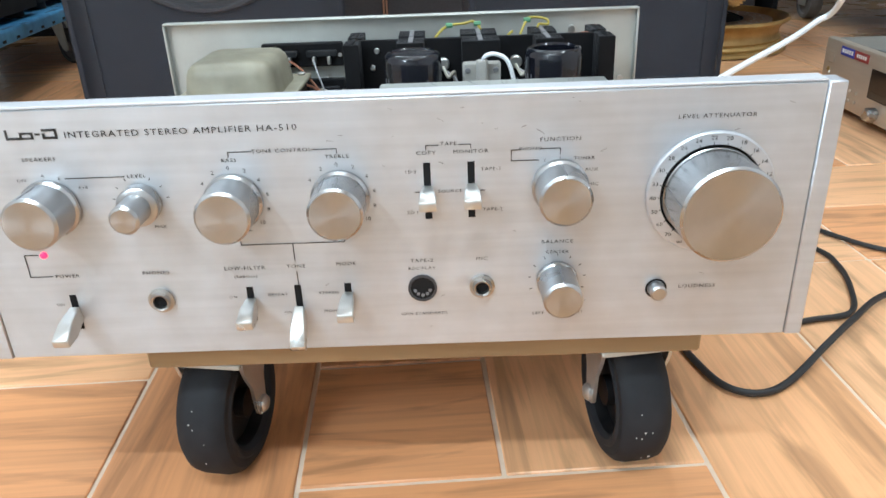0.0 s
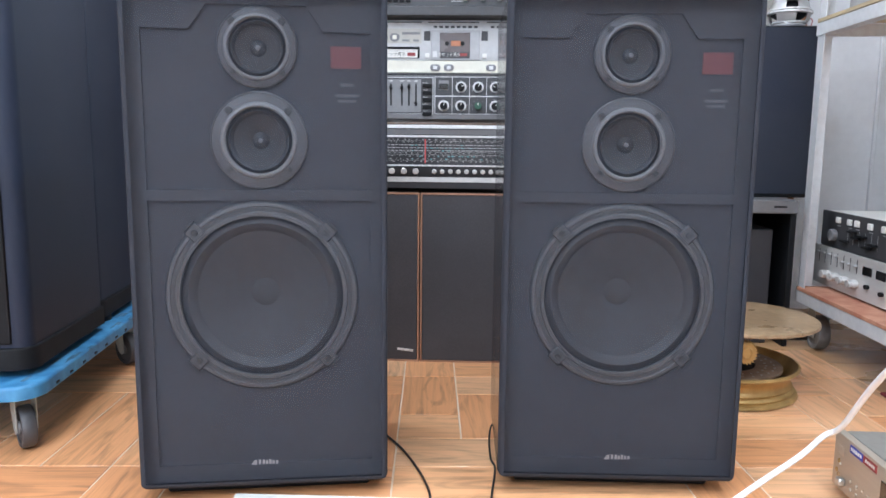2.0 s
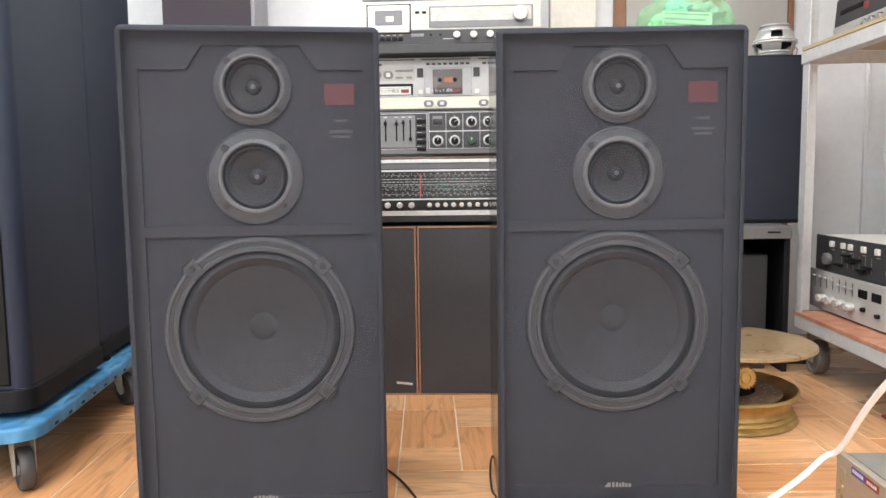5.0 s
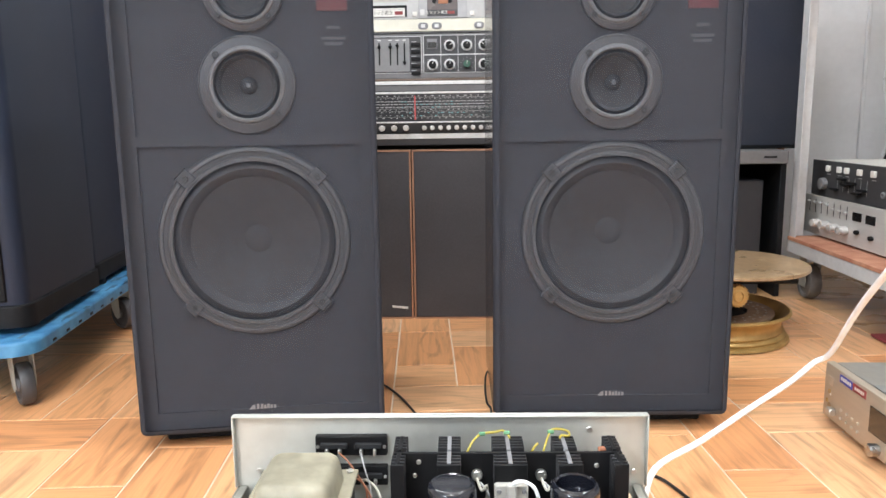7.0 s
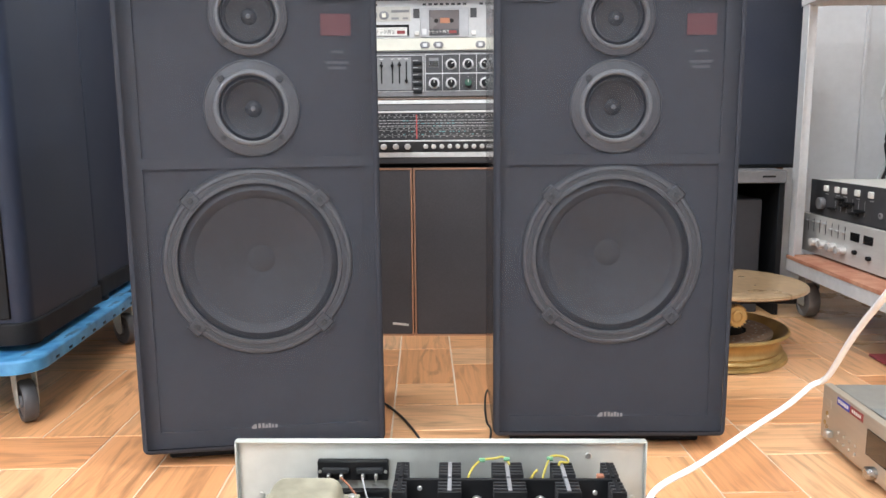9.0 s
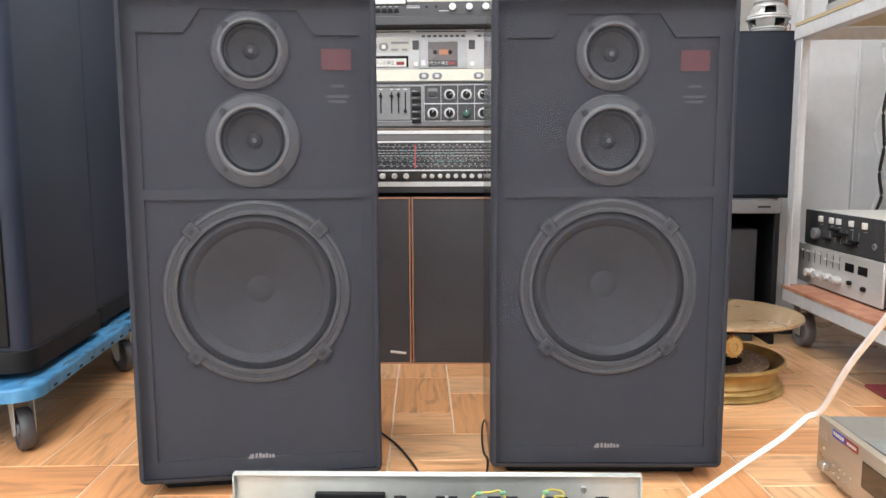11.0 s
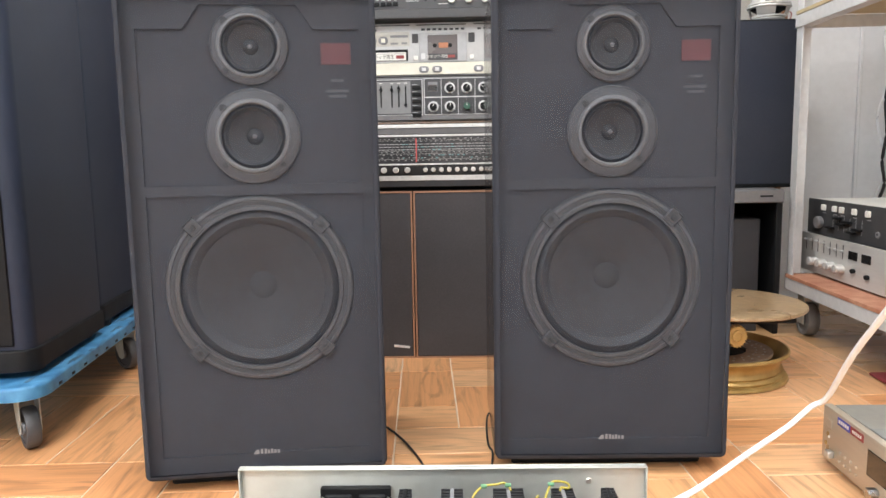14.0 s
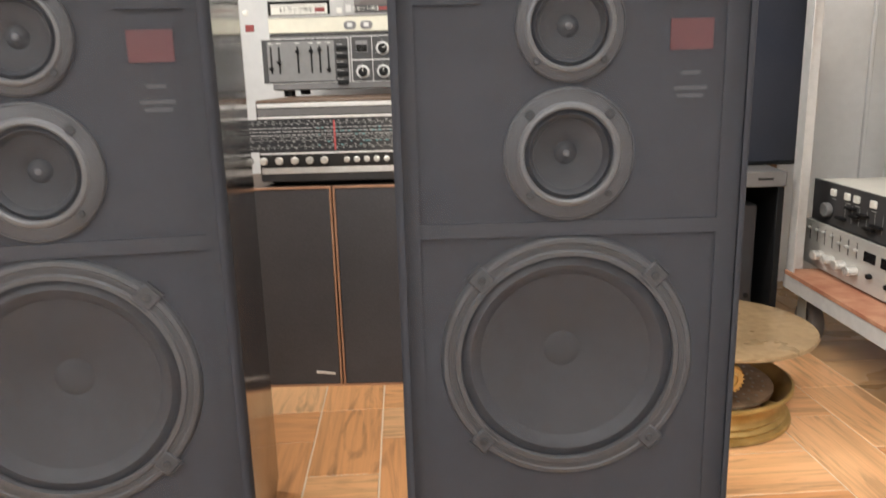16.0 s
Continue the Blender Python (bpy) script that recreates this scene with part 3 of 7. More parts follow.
def floor_speaker(name, w, h, depth, m, label):
    """A tall three-way speaker: plinth, cabinet, baffle with drivers, framed grille of open cloth."""
    sp = thing(name, label, "loudspeaker", m, "pair of floor speakers")
    z0 = 0.026
    part("plinth", B(-w / 2 + 0.03, 0.05, 0, w / 2 - 0.03, depth - 0.02, z0 + 0.002, 0.003), CABMAT, sp)
    part("side_panel", B(-w / 2, 0.030, z0, -w / 2 + 0.016, depth, h, 0.001), CAB, sp)
    part("side_panel", B(w / 2 - 0.016, 0.030, z0, w / 2, depth, h, 0.001), CAB, sp)
    part("top_panel", B(-w / 2 + 0.016, 0.030, h - 0.016, w / 2 - 0.016, depth, h, 0.001), CAB, sp)
    part("bottom_panel", B(-w / 2 + 0.016, 0.030, z0, w / 2 - 0.016, depth, z0 + 0.016, 0.001), CAB, sp)
    part("back_panel", B(-w / 2 + 0.016, depth - 0.016, z0 + 0.016, w / 2 - 0.016, depth, h - 0.016), CABMAT, sp)
    bm = bmesh.new()
    loops = [[(-w / 2 + 0.012, z0 + 0.012), (w / 2 - 0.012, z0 + 0.012), (w / 2 - 0.012, h - 0.012), (-w / 2 + 0.012, h - 0.012)]]
    for hz, hr in ((0.700, 0.046), (0.564, 0.054), (0.3265, 0.130)):
        loops.append([(hr * math.cos(2 * math.pi * i / 48), hz + hr * math.sin(2 * math.pi * i / 48)) for i in range(48)])
    edges = []
    for loop in loops:
        vs = [bm.verts.new((x, 0.0260, z)) for x, z in loop]
        edges += [bm.edges.new((vs[i], vs[(i + 1) % len(vs)])) for i in range(len(vs))]
    bmesh.ops.triangle_fill(bm, use_beauty=True, edges=edges, normal=(0, -1, 0))
    ext = bmesh.ops.extrude_face_region(bm, geom=bm.faces[:])
    bmesh.ops.translate(bm, vec=(0, 0.008, 0), verts=[v for v in ext["geom"] if isinstance(v, bmesh.types.BMVert)])
    part("baffle", bm, BAFFLE, sp)
    driver(sp, "tweeter", 0.700, 0.059, 0.042, 0.014, 0.012)
    driver(sp, "midrange", 0.564, 0.0725, 0.049, 0.022, 0.013)
    driver(sp, "woofer", 0.3265, 0.1480, 0.1260, 0.034, 0.022, lugs=True)
    part("sticker", B(0.108, 0.0245, 0.672, 0.154, 0.0259, 0.704), STICKER, sp, "red paper sticker")
    bm = bmesh.new()
    for bx0, bx1, bz in ((0.122, 0.142, 0.646), (0.114, 0.150, 0.630), (0.118, 0.146, 0.622)):
        box(bm, bx0, 0.0250, bz, bx1, 0.0259, bz + 0.004)
    part("badge_print", bm, RINGW2, sp)
    # one tight sheet of see-through net, turned over a rounded frame edge
    lip = 0.009
    bm = bmesh.new()
    bm.faces.new([bm.verts.new(c) for c in ((-w / 2 + lip, 0.0008, z0 + lip), (w / 2 - lip, 0.0008, z0 + lip), (w / 2 - lip, 0.0008, h - lip), (-w / 2 + lip, 0.0008, h - lip))])
    gr = part("grille", bm, NET, sp, "dark grey open-weave cloth grille")
    bm = bmesh.new()
    rings = []
    for inset, y in ((0.0, 0.029), (0.0, 0.0095), (0.0008, 0.0058), (0.0028, 0.0026), (0.0056, 0.0010), (lip + 0.0004, 0.0005)):
        ring, rad = [], max(0.011 - inset, 0.0012)
        for cx, cz, a0 in ((1, 1, 0), (-1, 1, 90), (-1, -1, 180), (1, -1, 270)):
            ox, oz = cx * (w / 2 - inset - rad), (h - inset - rad if cz > 0 else z0 + inset + rad)
            for k in range(6):
                aa = radians(a0 + 18 * k)
                ring.append(bm.verts.new((ox + rad * math.cos(aa), y, oz + rad * math.sin(aa))))
        rings.append(ring)
    for p, q in zip(rings, rings[1:]):
        for i in range(len(p)):
            j = (i + 1) % len(p)
            bm.faces.new((p[i], p[j], q[j], q[i]))
    part("cloth_edge", bm, CLOTH, gr)
    fw, y0, y1 = 0.026, 0.0212, 0.0252
    bm = bmesh.new()
    box(bm, -w / 2 + 0.003, y0, z0 + 0.003, -w / 2 + fw, y1, h - 0.003)
    box(bm, w / 2 - fw, y0, z0 + 0.003, w / 2 - 0.003, y1, h - 0.003)
    box(bm, -w / 2 + fw, y0, h - 0.026, w / 2 - fw, y1, h - 0.003)
    box(bm, -w / 2 + fw, y0, z0 + 0.003, w / 2 - fw, y1, z0 + 0.03)
    box(bm, -w / 2 + fw, y0, 0.474, w / 2 - fw, y1, 0.490)
    # stepped corner gussets at the top, with slanting inner ends
    for s in (-1, 1):
        xa, xb, xc = s * (w / 2 - fw), s * 0.098, s * 0.072
        vs = [bm.verts.new((x, y, z)) for y in (y0, y1) for x, z in ((xa, h - 0.026), (xa, h - 0.062), (xb, h - 0.062), (xc, h - 0.026))]
        for i in range(4):
            j = (i + 1) % 4
            bm.faces.new((vs[i], vs[j], vs[4 + j], vs[4 + i]))
        bm.faces.new(vs[:4])
        bm.faces.new(vs[4:][::-1])
    part("grille_frame", bm, FRAME, gr)
    # maker's badge as plain shapes
    bm = bmesh.new()
    vs = [bm.verts.new((x, -0.0012, z)) for x, z in ((-0.022, 0.063), (-0.013, 0.063), (-0.013, 0.070), (-0.017, 0.070))]
    bm.faces.new(vs)
    r = bmesh.ops.extrude_face_region(bm, geom=bm.faces[:])
    bmesh.ops.translate(bm, vec=(0, 0.0012, 0), verts=[v for v in r["geom"] if isinstance(v, bmesh.types.BMVert)])
    for i, (a, hh) in enumerate(((-0.0105, 0.008), (-0.0045, 0.008), (0.0005, 0.006), (0.0055, 0.008), (0.0105, 0.006), (0.0160, 0.006))):
        box(bm, a, -0.0012, 0.063, a + 0.0038, 0.0, 0.063 + hh, 0.0004)
    part("badge", bm, GREYP, gr, "small silver maker's badge")
    return sp


floor_speaker("floor_speaker", 0.386, 0.786, 0.34, pose(0.0355, 1.586, 0, 0, 0, 9.6) @ stretch(1.033, 1, 1.045), "tall dark grey floor speaker with cloth grille, toed in")
floor_speaker("floor_speaker", 0.386, 0.786, 0.34, pose(0.6160, 1.6465, 0, 0, 0, 1.2) @ stretch(1.033, 1, 1.043), "tall dark grey floor speaker with cloth grille, facing straight out")


# ---- amplifier ----
AMP = pose(0.3545, 0.7975, 0.1125, 0, 0, 0.9)
amp = thing("stereo_amplifier", "silver brushed-metal stereo amplifier with its lid off, on a castered board", "amplifier", AMP)
PL, PR, PH = -0.2085, 0.2175, 0.1325
panel = part("front_panel", B(PL + 0.009, 0, 0, PR - 0.009, 0.010, PH, 0.0006), ALU, amp, "scratched brushed-aluminium front panel")
for x0, x1 in ((PL, PL + 0.0088), (PR - 0.0088, PR)):
    part("end_trim", B(x0, -0.0004, -0.0005, x1, 0.013, PH + 0.0003, 0.0007), ALU, amp)
part("top_trim", B(PL + 0.0088, 0.0006, PH + 0.0001, PR - 0.0088, 0.012, PH + 0.0016, 0.0005), ALU_EDGE_LIT, amp)


def knob(x, z, r, depth, base_r=None, point=90.0, skirt=0.003):
    """A turned aluminium knob with a wider foot, a brushed face and a pointer groove."""
    br = base_r or r * 1.06
    body = part("knob", L((x, 0, z), "-y", [(br, 0.0005), (br, skirt), (br - 0.0008, skirt + 0.0008), (r, skirt + 0.0012), (r, depth - 0.0012), (r - 0.0012, depth), (0, depth)], 48), KNOB, amp, "turned aluminium knob")
    part("knob_face", C((x, -depth + 0.0004, z), "-y", r - 0.0014, 0.0006, 40), SPUN, body, "spun aluminium end face")
    mm = pose(x, 0, z, 0, -point, 0)
    part("pointer", box(bmesh.new(), r - 0.0004, -depth + 0.001, -0.00028, r + 0.0002, -0.006, 0.00028, 0, 1, mm), GREYP, body)
    return body


KZ = 0.0848
knob(-0.1575, KZ, 0.0130, 0.023, 0.0142, 100)
knob(-0.1135, KZ + 0.001, 0.0070, 0.024, 0.0098, 220, 0.007)
knob(-0.0690, KZ, 0.0130, 0.0235, 0.0142, 150)
knob(-0.0175, KZ, 0.0130, 0.0235, 0.0142, 120)
knob(0.0880, KZ + 0.002, 0.0124, 0.0215, 0.0136, 90)
knob(0.0880, 0.0365, 0.0096, 0.024, 0.0104, 90)
part("dial_skirt", L((0.1600, 0, KZ - 0.0035), "-y", [(0.0306, 0.0003), (0.0306, 0.0022), (0.0298, 0.003), (0.0245, 0.0034), (0.0242, 0.0010), (0, 0.0010)], 72), ALU, amp, "engraved dial ring")
part("dial_gap", L((0.1600, 0, KZ - 0.0035), "-y", [(0.0232, 0.0012), (0.0232, 0.0016), (0.0243, 0.0016), (0.0243, 0.0012)], 64), DARK, amp)
knob(0.1600, KZ - 0.0035, 0.0229, 0.0315, 0.0231, 168, 0.004)
DIAL = ["10", "12", "14", "16", "18", "20", "22", "24", "26", "28", "30", "33", "40", "50", "60", "70", "\u221e"]
for i, word in enumerate(DIAL):
    a = radians(4 + 14.9 * i)
    lettering(amp, word, 0.1600 + 0.0278 * math.cos(a), -0.0034, KZ - 0.0035 + 0.0278 * math.sin(a), 0.0027, INK, 1.2)
    mm = pose(0.1600, -0.00345, KZ - 0.0035, 0, -math.degrees(a), 0)
    part("tick", box(bmesh.new(), 0.0240, 0, -0.00018, 0.0255, 0.0002, 0.00018, 0, 1, mm), INK, amp)


def lever(x, zt, zb, zl, lean=0.0, length=0.024):
    """A slot with a flat chromed lever in it."""
    part("slot", B(x - 0.0017, -0.0003, zb, x + 0.0017, 0.002, zt), DARK, amp)
    bm = bmesh.new()
    mm = pose(x, 0, zl, lean, 0, 0)
    vs = []
    for y, hw, z0, z1 in ((0, 0.0024, -0.004, 0.0045), (-length * 0.55, 0.0036, -0.0050, 0.0050), (-length, 0.0041, -0.0022, 0.0024)):
        vs.append([bm.verts.new(mm @ Vector(c)) for c in ((x0, y, z) for x0, z in ((-hw, z0), (hw, z0), (hw, z1), (-hw, z1)))])
    for p, q in zip(vs, vs[1:]):
        for i in range(4):
            bm.faces.new((p[i], p[(i + 1) % 4], q[(i + 1) % 4], q[i]))
    bm.faces.new(vs[0])
    bm.faces.new(vs[-1])
    bmesh.ops.bevel(bm, geom=bm.edges[:], offset=0.0005, segments=1, affect="EDGES")
    part("lever", bm, CHROME, amp, "flat chromed lever switch")


lever(0.0246, 0.1008, 0.0722, 0.0850, 3, 0.016)
lever(0.0456, 0.1007, 0.0723, 0.0855, 3, 0.016)
lever(-0.0685, 0.0380, 0.0184, 0.0275, 6, 0.019)
lever(-0.0440, 0.0382, 0.0193, 0.0240, 38, 0.022)
lever(-0.0184, 0.0384, 0.0195, 0.0292, 4, 0.019)
lever(-0.1594, 0.0368, 0.0168, 0.0262, 14, 0.023)


def jack(x, z, r, hole):
    ring = part("socket", L((x, 0, z), "-y", [(hole, 0.0004), (hole, 0.0035), (hole * 1.25, 0.0040), (r * 0.75, 0.0032), (r * 0.8, 0.002), (r, 0.0015), (r, 0.0)], 28), NICKEL, amp, "nickel phone socket")
    part("hole", C((x, 0, z), "-y", hole * 1.02, 0.0008, 20), DARK, ring)


jack(-0.1142, 0.0323, 0.0066, 0.0036)
jack(0.0500, 0.0343, 0.0064, 0.0034)
din = part("din_socket", L((0.0197, 0, 0.0343), "-y", [(0.0062, 0.0005), (0.0062, 0.0012), (0.0074, 0.0012), (0.0074, 0.0)], 32), DKGREY, amp, "round black five-pin socket")
part("face", C((0.0197, 0, 0.0343), "-y", 0.0063, 0.0006, 28), DARK, din)
for a in (200, 235, 270, 305, 340):
    part("pin_hole", C((0.0197 + 0.0040 * math.cos(radians(a)), -0.0005, 0.0343 + 0.0040 * math.sin(radians(a))), "-y", 0.0009, 0.0005, 8), GREYP, din)
btn = part("push_button", C((0.1388, 0, 0.0295), "-y", 0.0042, 0.007, 24, 0.001), KNOB, amp, "round push button")
part("button_ring", L((0.1388, 0, 0.0295), "-y", [(0.0044, 0.0004), (0.0055, 0.0004)], 24), DARK, btn)
part("power_lamp", L((-0.1680, 0, 0.0596), "-y", [(0.0017, 0.0), (0.0016, 0.001), (0.0008, 0.0016), (0, 0.0018)], 16), LED, amp, "small lit red power lamp")

# printed words
Y_INK = -0.00035
WORDS = [("INTEGRATED STEREO AMPLIFIER HA-510", -0.0887, 0.1203, 0.0067), ("SPEAKERS", -0.1575, 0.1090, 0.0042), ("OFF", -0.1682, 0.0988, 0.0032),
         ("A", -0.1578, 0.1010, 0.0030), ("B", -0.1502, 0.0994, 0.0030), ("A+B", -0.1400, 0.0944, 0.0030), ("LEVEL", -0.1134, 0.0993, 0.0040),
         ("MIN", -0.1198, 0.0730, 0.0030), ("MAX", -0.1068, 0.0730, 0.0034), ("POWER", -0.1591, 0.0476, 0.0042), ("ON", -0.1666, 0.0314, 0.0032)]
WORDS2 = [("TONE CONTROL", -0.0431, 0.1093, 0.0042), ("BASS", -0.0685, 0.1054, 0.0040), ("TREBLE", -0.0174, 0.1055, 0.0040), ("LOW-FILTER", -0.0693, 0.0488, 0.0042),
          ("(6dB/oct)", -0.0694, 0.0440, 0.0034), ("ON", -0.0775, 0.0325, 0.0032), ("TONE", -0.0433, 0.0489, 0.0042), ("DEFEAT", -0.0545, 0.0331, 0.0034),
          ("ON", -0.0504, 0.0226, 0.0032), ("MODE", -0.0182, 0.0493, 0.0042), ("STEREO", -0.0282, 0.0332, 0.0034), ("MONO", -0.0272, 0.0226, 0.0034), ("PHONES", -0.1143, 0.0478, 0.0042)]
WORDS3 = [("TAPE", 0.0352, 0.1098, 0.0040), ("COPY", 0.0245, 0.1056, 0.0042), ("MONITOR", 0.0455, 0.1057, 0.0042), ("1\u25b72", 0.0168, 0.0965, 0.0036),
          ("2\u25b71", 0.0170, 0.0757, 0.0036), ("SOURCE", 0.0353, 0.0862, 0.0036), ("TAPE-1", 0.0550, 0.0968, 0.0036), ("TAPE-2", 0.0558, 0.0762, 0.0036),
          ("TAPE-2", 0.0200, 0.0497, 0.0042), ("REC/PLAY", 0.0198, 0.0454, 0.0036), ("(DIN STANDARD)", 0.0199, 0.0193, 0.0034), ("MIC", 0.0500, 0.0497, 0.0040)]
WORDS4 = [("FUNCTION", 0.0876, 0.1102, 0.0044), ("PHONO", 0.0737, 0.1060, 0.0036), ("1", 0.0877, 0.1010, 0.0030), ("2", 0.0804, 0.1002, 0.0030), ("TUNER", 0.0991, 0.1005, 0.0036),
          ("AUX", 0.1027, 0.0948, 0.0036), ("MIC", 0.1040, 0.0874, 0.0034), ("BALANCE", 0.0876, 0.0577, 0.0042), ("CENTER", 0.0877, 0.0520, 0.0036), ("LEFT", 0.0789, 0.0172, 0.0034),
          ("RIGHT", 0.0977, 0.0172, 0.0034), ("LEVEL ATTENUATOR", 0.1597, 0.1187, 0.0044), ("LOUDNESS", 0.1595, 0.0302, 0.0044)]
for row in WORDS + WORDS2 + WORDS3 + WORDS4:
    lettering(amp, row[0], row[1], Y_INK, row[2], row[3] * 0.63, INK, 1.22, spread=1.18)
for cx, labels in ((-0.0690, ("4", "2", "0", "2", "4", "6", "8", "10", "+")), (-0.0175, ("4", "2", "0", "2", "4", "6", "8", "10", "+"))):
    for i, word in enumerate(labels):
        a = radians(146 - 27 * i)
        lettering(amp, word, cx + 0.0168 * math.cos(a), Y_INK, KZ + 0.0168 * math.sin(a), 0.0028, INK, 1.1)
for cx, cz, rr, a0, a1, n in ((-0.1135, KZ + 0.001, 0.0125, 10, 170, 7), (0.0880, 0.0365, 0.0132, -20, 200, 9)):
    for i in range(n):
        mm = pose(cx, Y_INK, cz, 0, -(a0 + (a1 - a0) * i / (n - 1)), 0)
        part("tick", box(bmesh.new(), rr, 0, -0.00018, rr + 0.0014, 0.0002, 0.00018, 0, 1, mm), INK, amp)


def rule(x0, z0, x1, z1):
    w = 0.00019
    part("printed_line", B(min(x0, x1) - w, Y_INK, min(z0, z1) - w, max(x0, x1) + w, Y_INK + 0.0003, max(z0, z1) + w), INK, amp)


for seg in ((-0.1475, 0.0992, -0.1194, 0.0992), (-0.0684, 0.1093, -0.0575, 0.1093), (-0.0684, 0.1093, -0.0684, 0.1072), (-0.0285, 0.1093, -0.0174, 0.1093),
            (-0.0174, 0.1093, -0.0174, 0.1072), (-0.0690, 0.0615, -0.0176, 0.0615), (-0.0690, 0.0615, -0.0690, 0.0635), (-0.0176, 0.0615, -0.0176, 0.0635),
            (-0.0435, 0.0615, -0.0435, 0.0522), (-0.0433, 0.0458, -0.0433, 0.0384), (-0.1778, 0.0597, -0.1710, 0.0597), (-0.1778, 0.0597, -0.1778, 0.0476),
            (-0.1778, 0.0476, -0.1667, 0.0476)):
    rule(*seg)
for seg in ((0.0245, 0.1092, 0.0305, 0.1092), (0.0245, 0.1092, 0.0245, 0.1074), (0.0400, 0.1092, 0.0456, 0.1092), (0.0456, 0.1092, 0.0456, 0.1074),
            (0.0646, 0.1056, 0.0690, 0.1056), (0.0646, 0.1056, 0.0646, 0.1003), (0.0646, 0.1003, 0.0777, 0.1003), (0.0785, 0.1058, 0.0877, 0.1058),
            (0.0877, 0.1058, 0.0877, 0.1030), (0.0500, 0.0862, 0.0520, 0.0862), (0.0185, 0.0862, 0.0205, 0.0862)):
    rule(*seg)
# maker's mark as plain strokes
bm = bmesh.new()
for x0, z0, x1, z1 in ((-0.1700, 0.1188, -0.1690, 0.1236), (-0.1700, 0.1188, -0.1634, 0.1199), (-0.1634, 0.1188, -0.1624, 0.1222), (-0.1634, 0.1212, -0.1572, 0.1222),
                       (-0.1582, 0.1188, -0.1572, 0.1222), (-0.1634, 0.1188, -0.1572, 0.1198), (-0.1562, 0.1207, -0.1538, 0.1216),
                       (-0.1528, 0.1188, -0.1460, 0.1199), (-0.1528, 0.1225, -0.1460, 0.1236), (-0.1470, 0.1188, -0.1458, 0.1236), (-0.1528, 0.1188, -0.1517, 0.1215)):
    box(bm, x0, Y_INK, z0, x1, Y_INK + 0.0003, z1)
part("maker_mark", bm, INK, amp, "black maker's mark")
# scratches and specks
rnd = random.Random(4)
bm = bmesh.new()
for i in range(26):
    x, z = rnd.uniform(-0.05, 0.20), rnd.choice((rnd.uniform(0.112, 0.13), rnd.uniform(0.004, 0.12)))
    mm = pose(x, -0.00012, z, 0, rnd.uniform(-40, 40), 0)
    box(bm, 0, 0, 0, rnd.uniform(0.0006, 0.005), 0.0002, rnd.uniform(0.00012, 0.0003), 0, 1, mm)
part("scratches", bm, GREYP, panel, "small dark scratches")["kind"] = "stuff"

# chassis
CZ = 0.033
part("chassis_tray", B(-0.2060, 0.013, 0.0, 0.2010, 0.184, 0.010, 0.001), STEEL_DULL, amp, "dull zinc chassis tray")
part("chassis_plate", B(-0.2060, 0.186, 0.0, 0.2010, 0.350, CZ, 0.0015), STEEL_DULL, amp, "raised dull zinc mounting plate")
for sx, x0, x1 in ((-1, -0.2130, -0.2105), (1, 0.2030, 0.2055)):
    rail = part("side_rail", B(x0, 0.013, -0.001, x1, 0.352, 0.046, 0.0008), STEEL_DULL, amp)
    part("rail_lip", B(min(x0, x0 - sx * 0.008) if sx > 0 else x1, 0.013, 0.0440, x0 if sx > 0 else x1 + 0.008, 0.352, 0.046, 0.0006), STEEL_DULL, rail)
back = part("back_panel", B(-0.2145, 0.353, -0.002, 0.2090, 0.3555, 0.1232, 0.0008), STEEL, amp, "pale grey steel back panel with folded rim")
bm = bmesh.new()
box(bm, -0.2145, 0.346, 0.1212, 0.2090, 0.3528, 0.1232, 0.0008)
box(bm, -0.2145, 0.346, 0.0460, -0.2127, 0.3528, 0.1210, 0.0006)
box(bm, 0.2072, 0.346, 0.0460, 0.2090, 0.3528, 0.1210, 0.0006)
part("folded_rim", bm, STEEL, back)
for x, z in ((-0.190, 0.062), (0.196, 0.060), (0.150, 0.106)):
    part("screw", C((x, 0.353, z), "-y", 0.0032, 0.002, 10, 0.0005), TIN, back)
for zz in (0.0815, 0.0490):
    strip = part("terminal_strip", B(-0.1290, 0.345, zz, -0.0560, 0.3528, zz + 0.0210, 0.001), BLACK_ANOD, amp, "black moulded terminal strip")
    part("ridge", B(-0.1235, 0.340, zz + 0.009, -0.0960, 0.345, zz + 0.0150, 0.001), RUBBER, strip)
    part("ridge", B(-0.0885, 0.340, zz + 0.009, -0.0610, 0.345, zz + 0.0150, 0.001), RUBBER, strip)
    for cx in (-0.1165, -0.1035, -0.0815, -0.0680):
        part("tag", B(cx - 0.0014, 0.336, zz + 0.003, cx + 0.0014, 0.345, zz + 0.010, 0.0005), TIN, strip)
    for cx in (-0.1265, -0.0585):
        part("screw", C((cx, 0.345, zz + 0.010), "-y", 0.0018, 0.001, 8), TIN, strip)
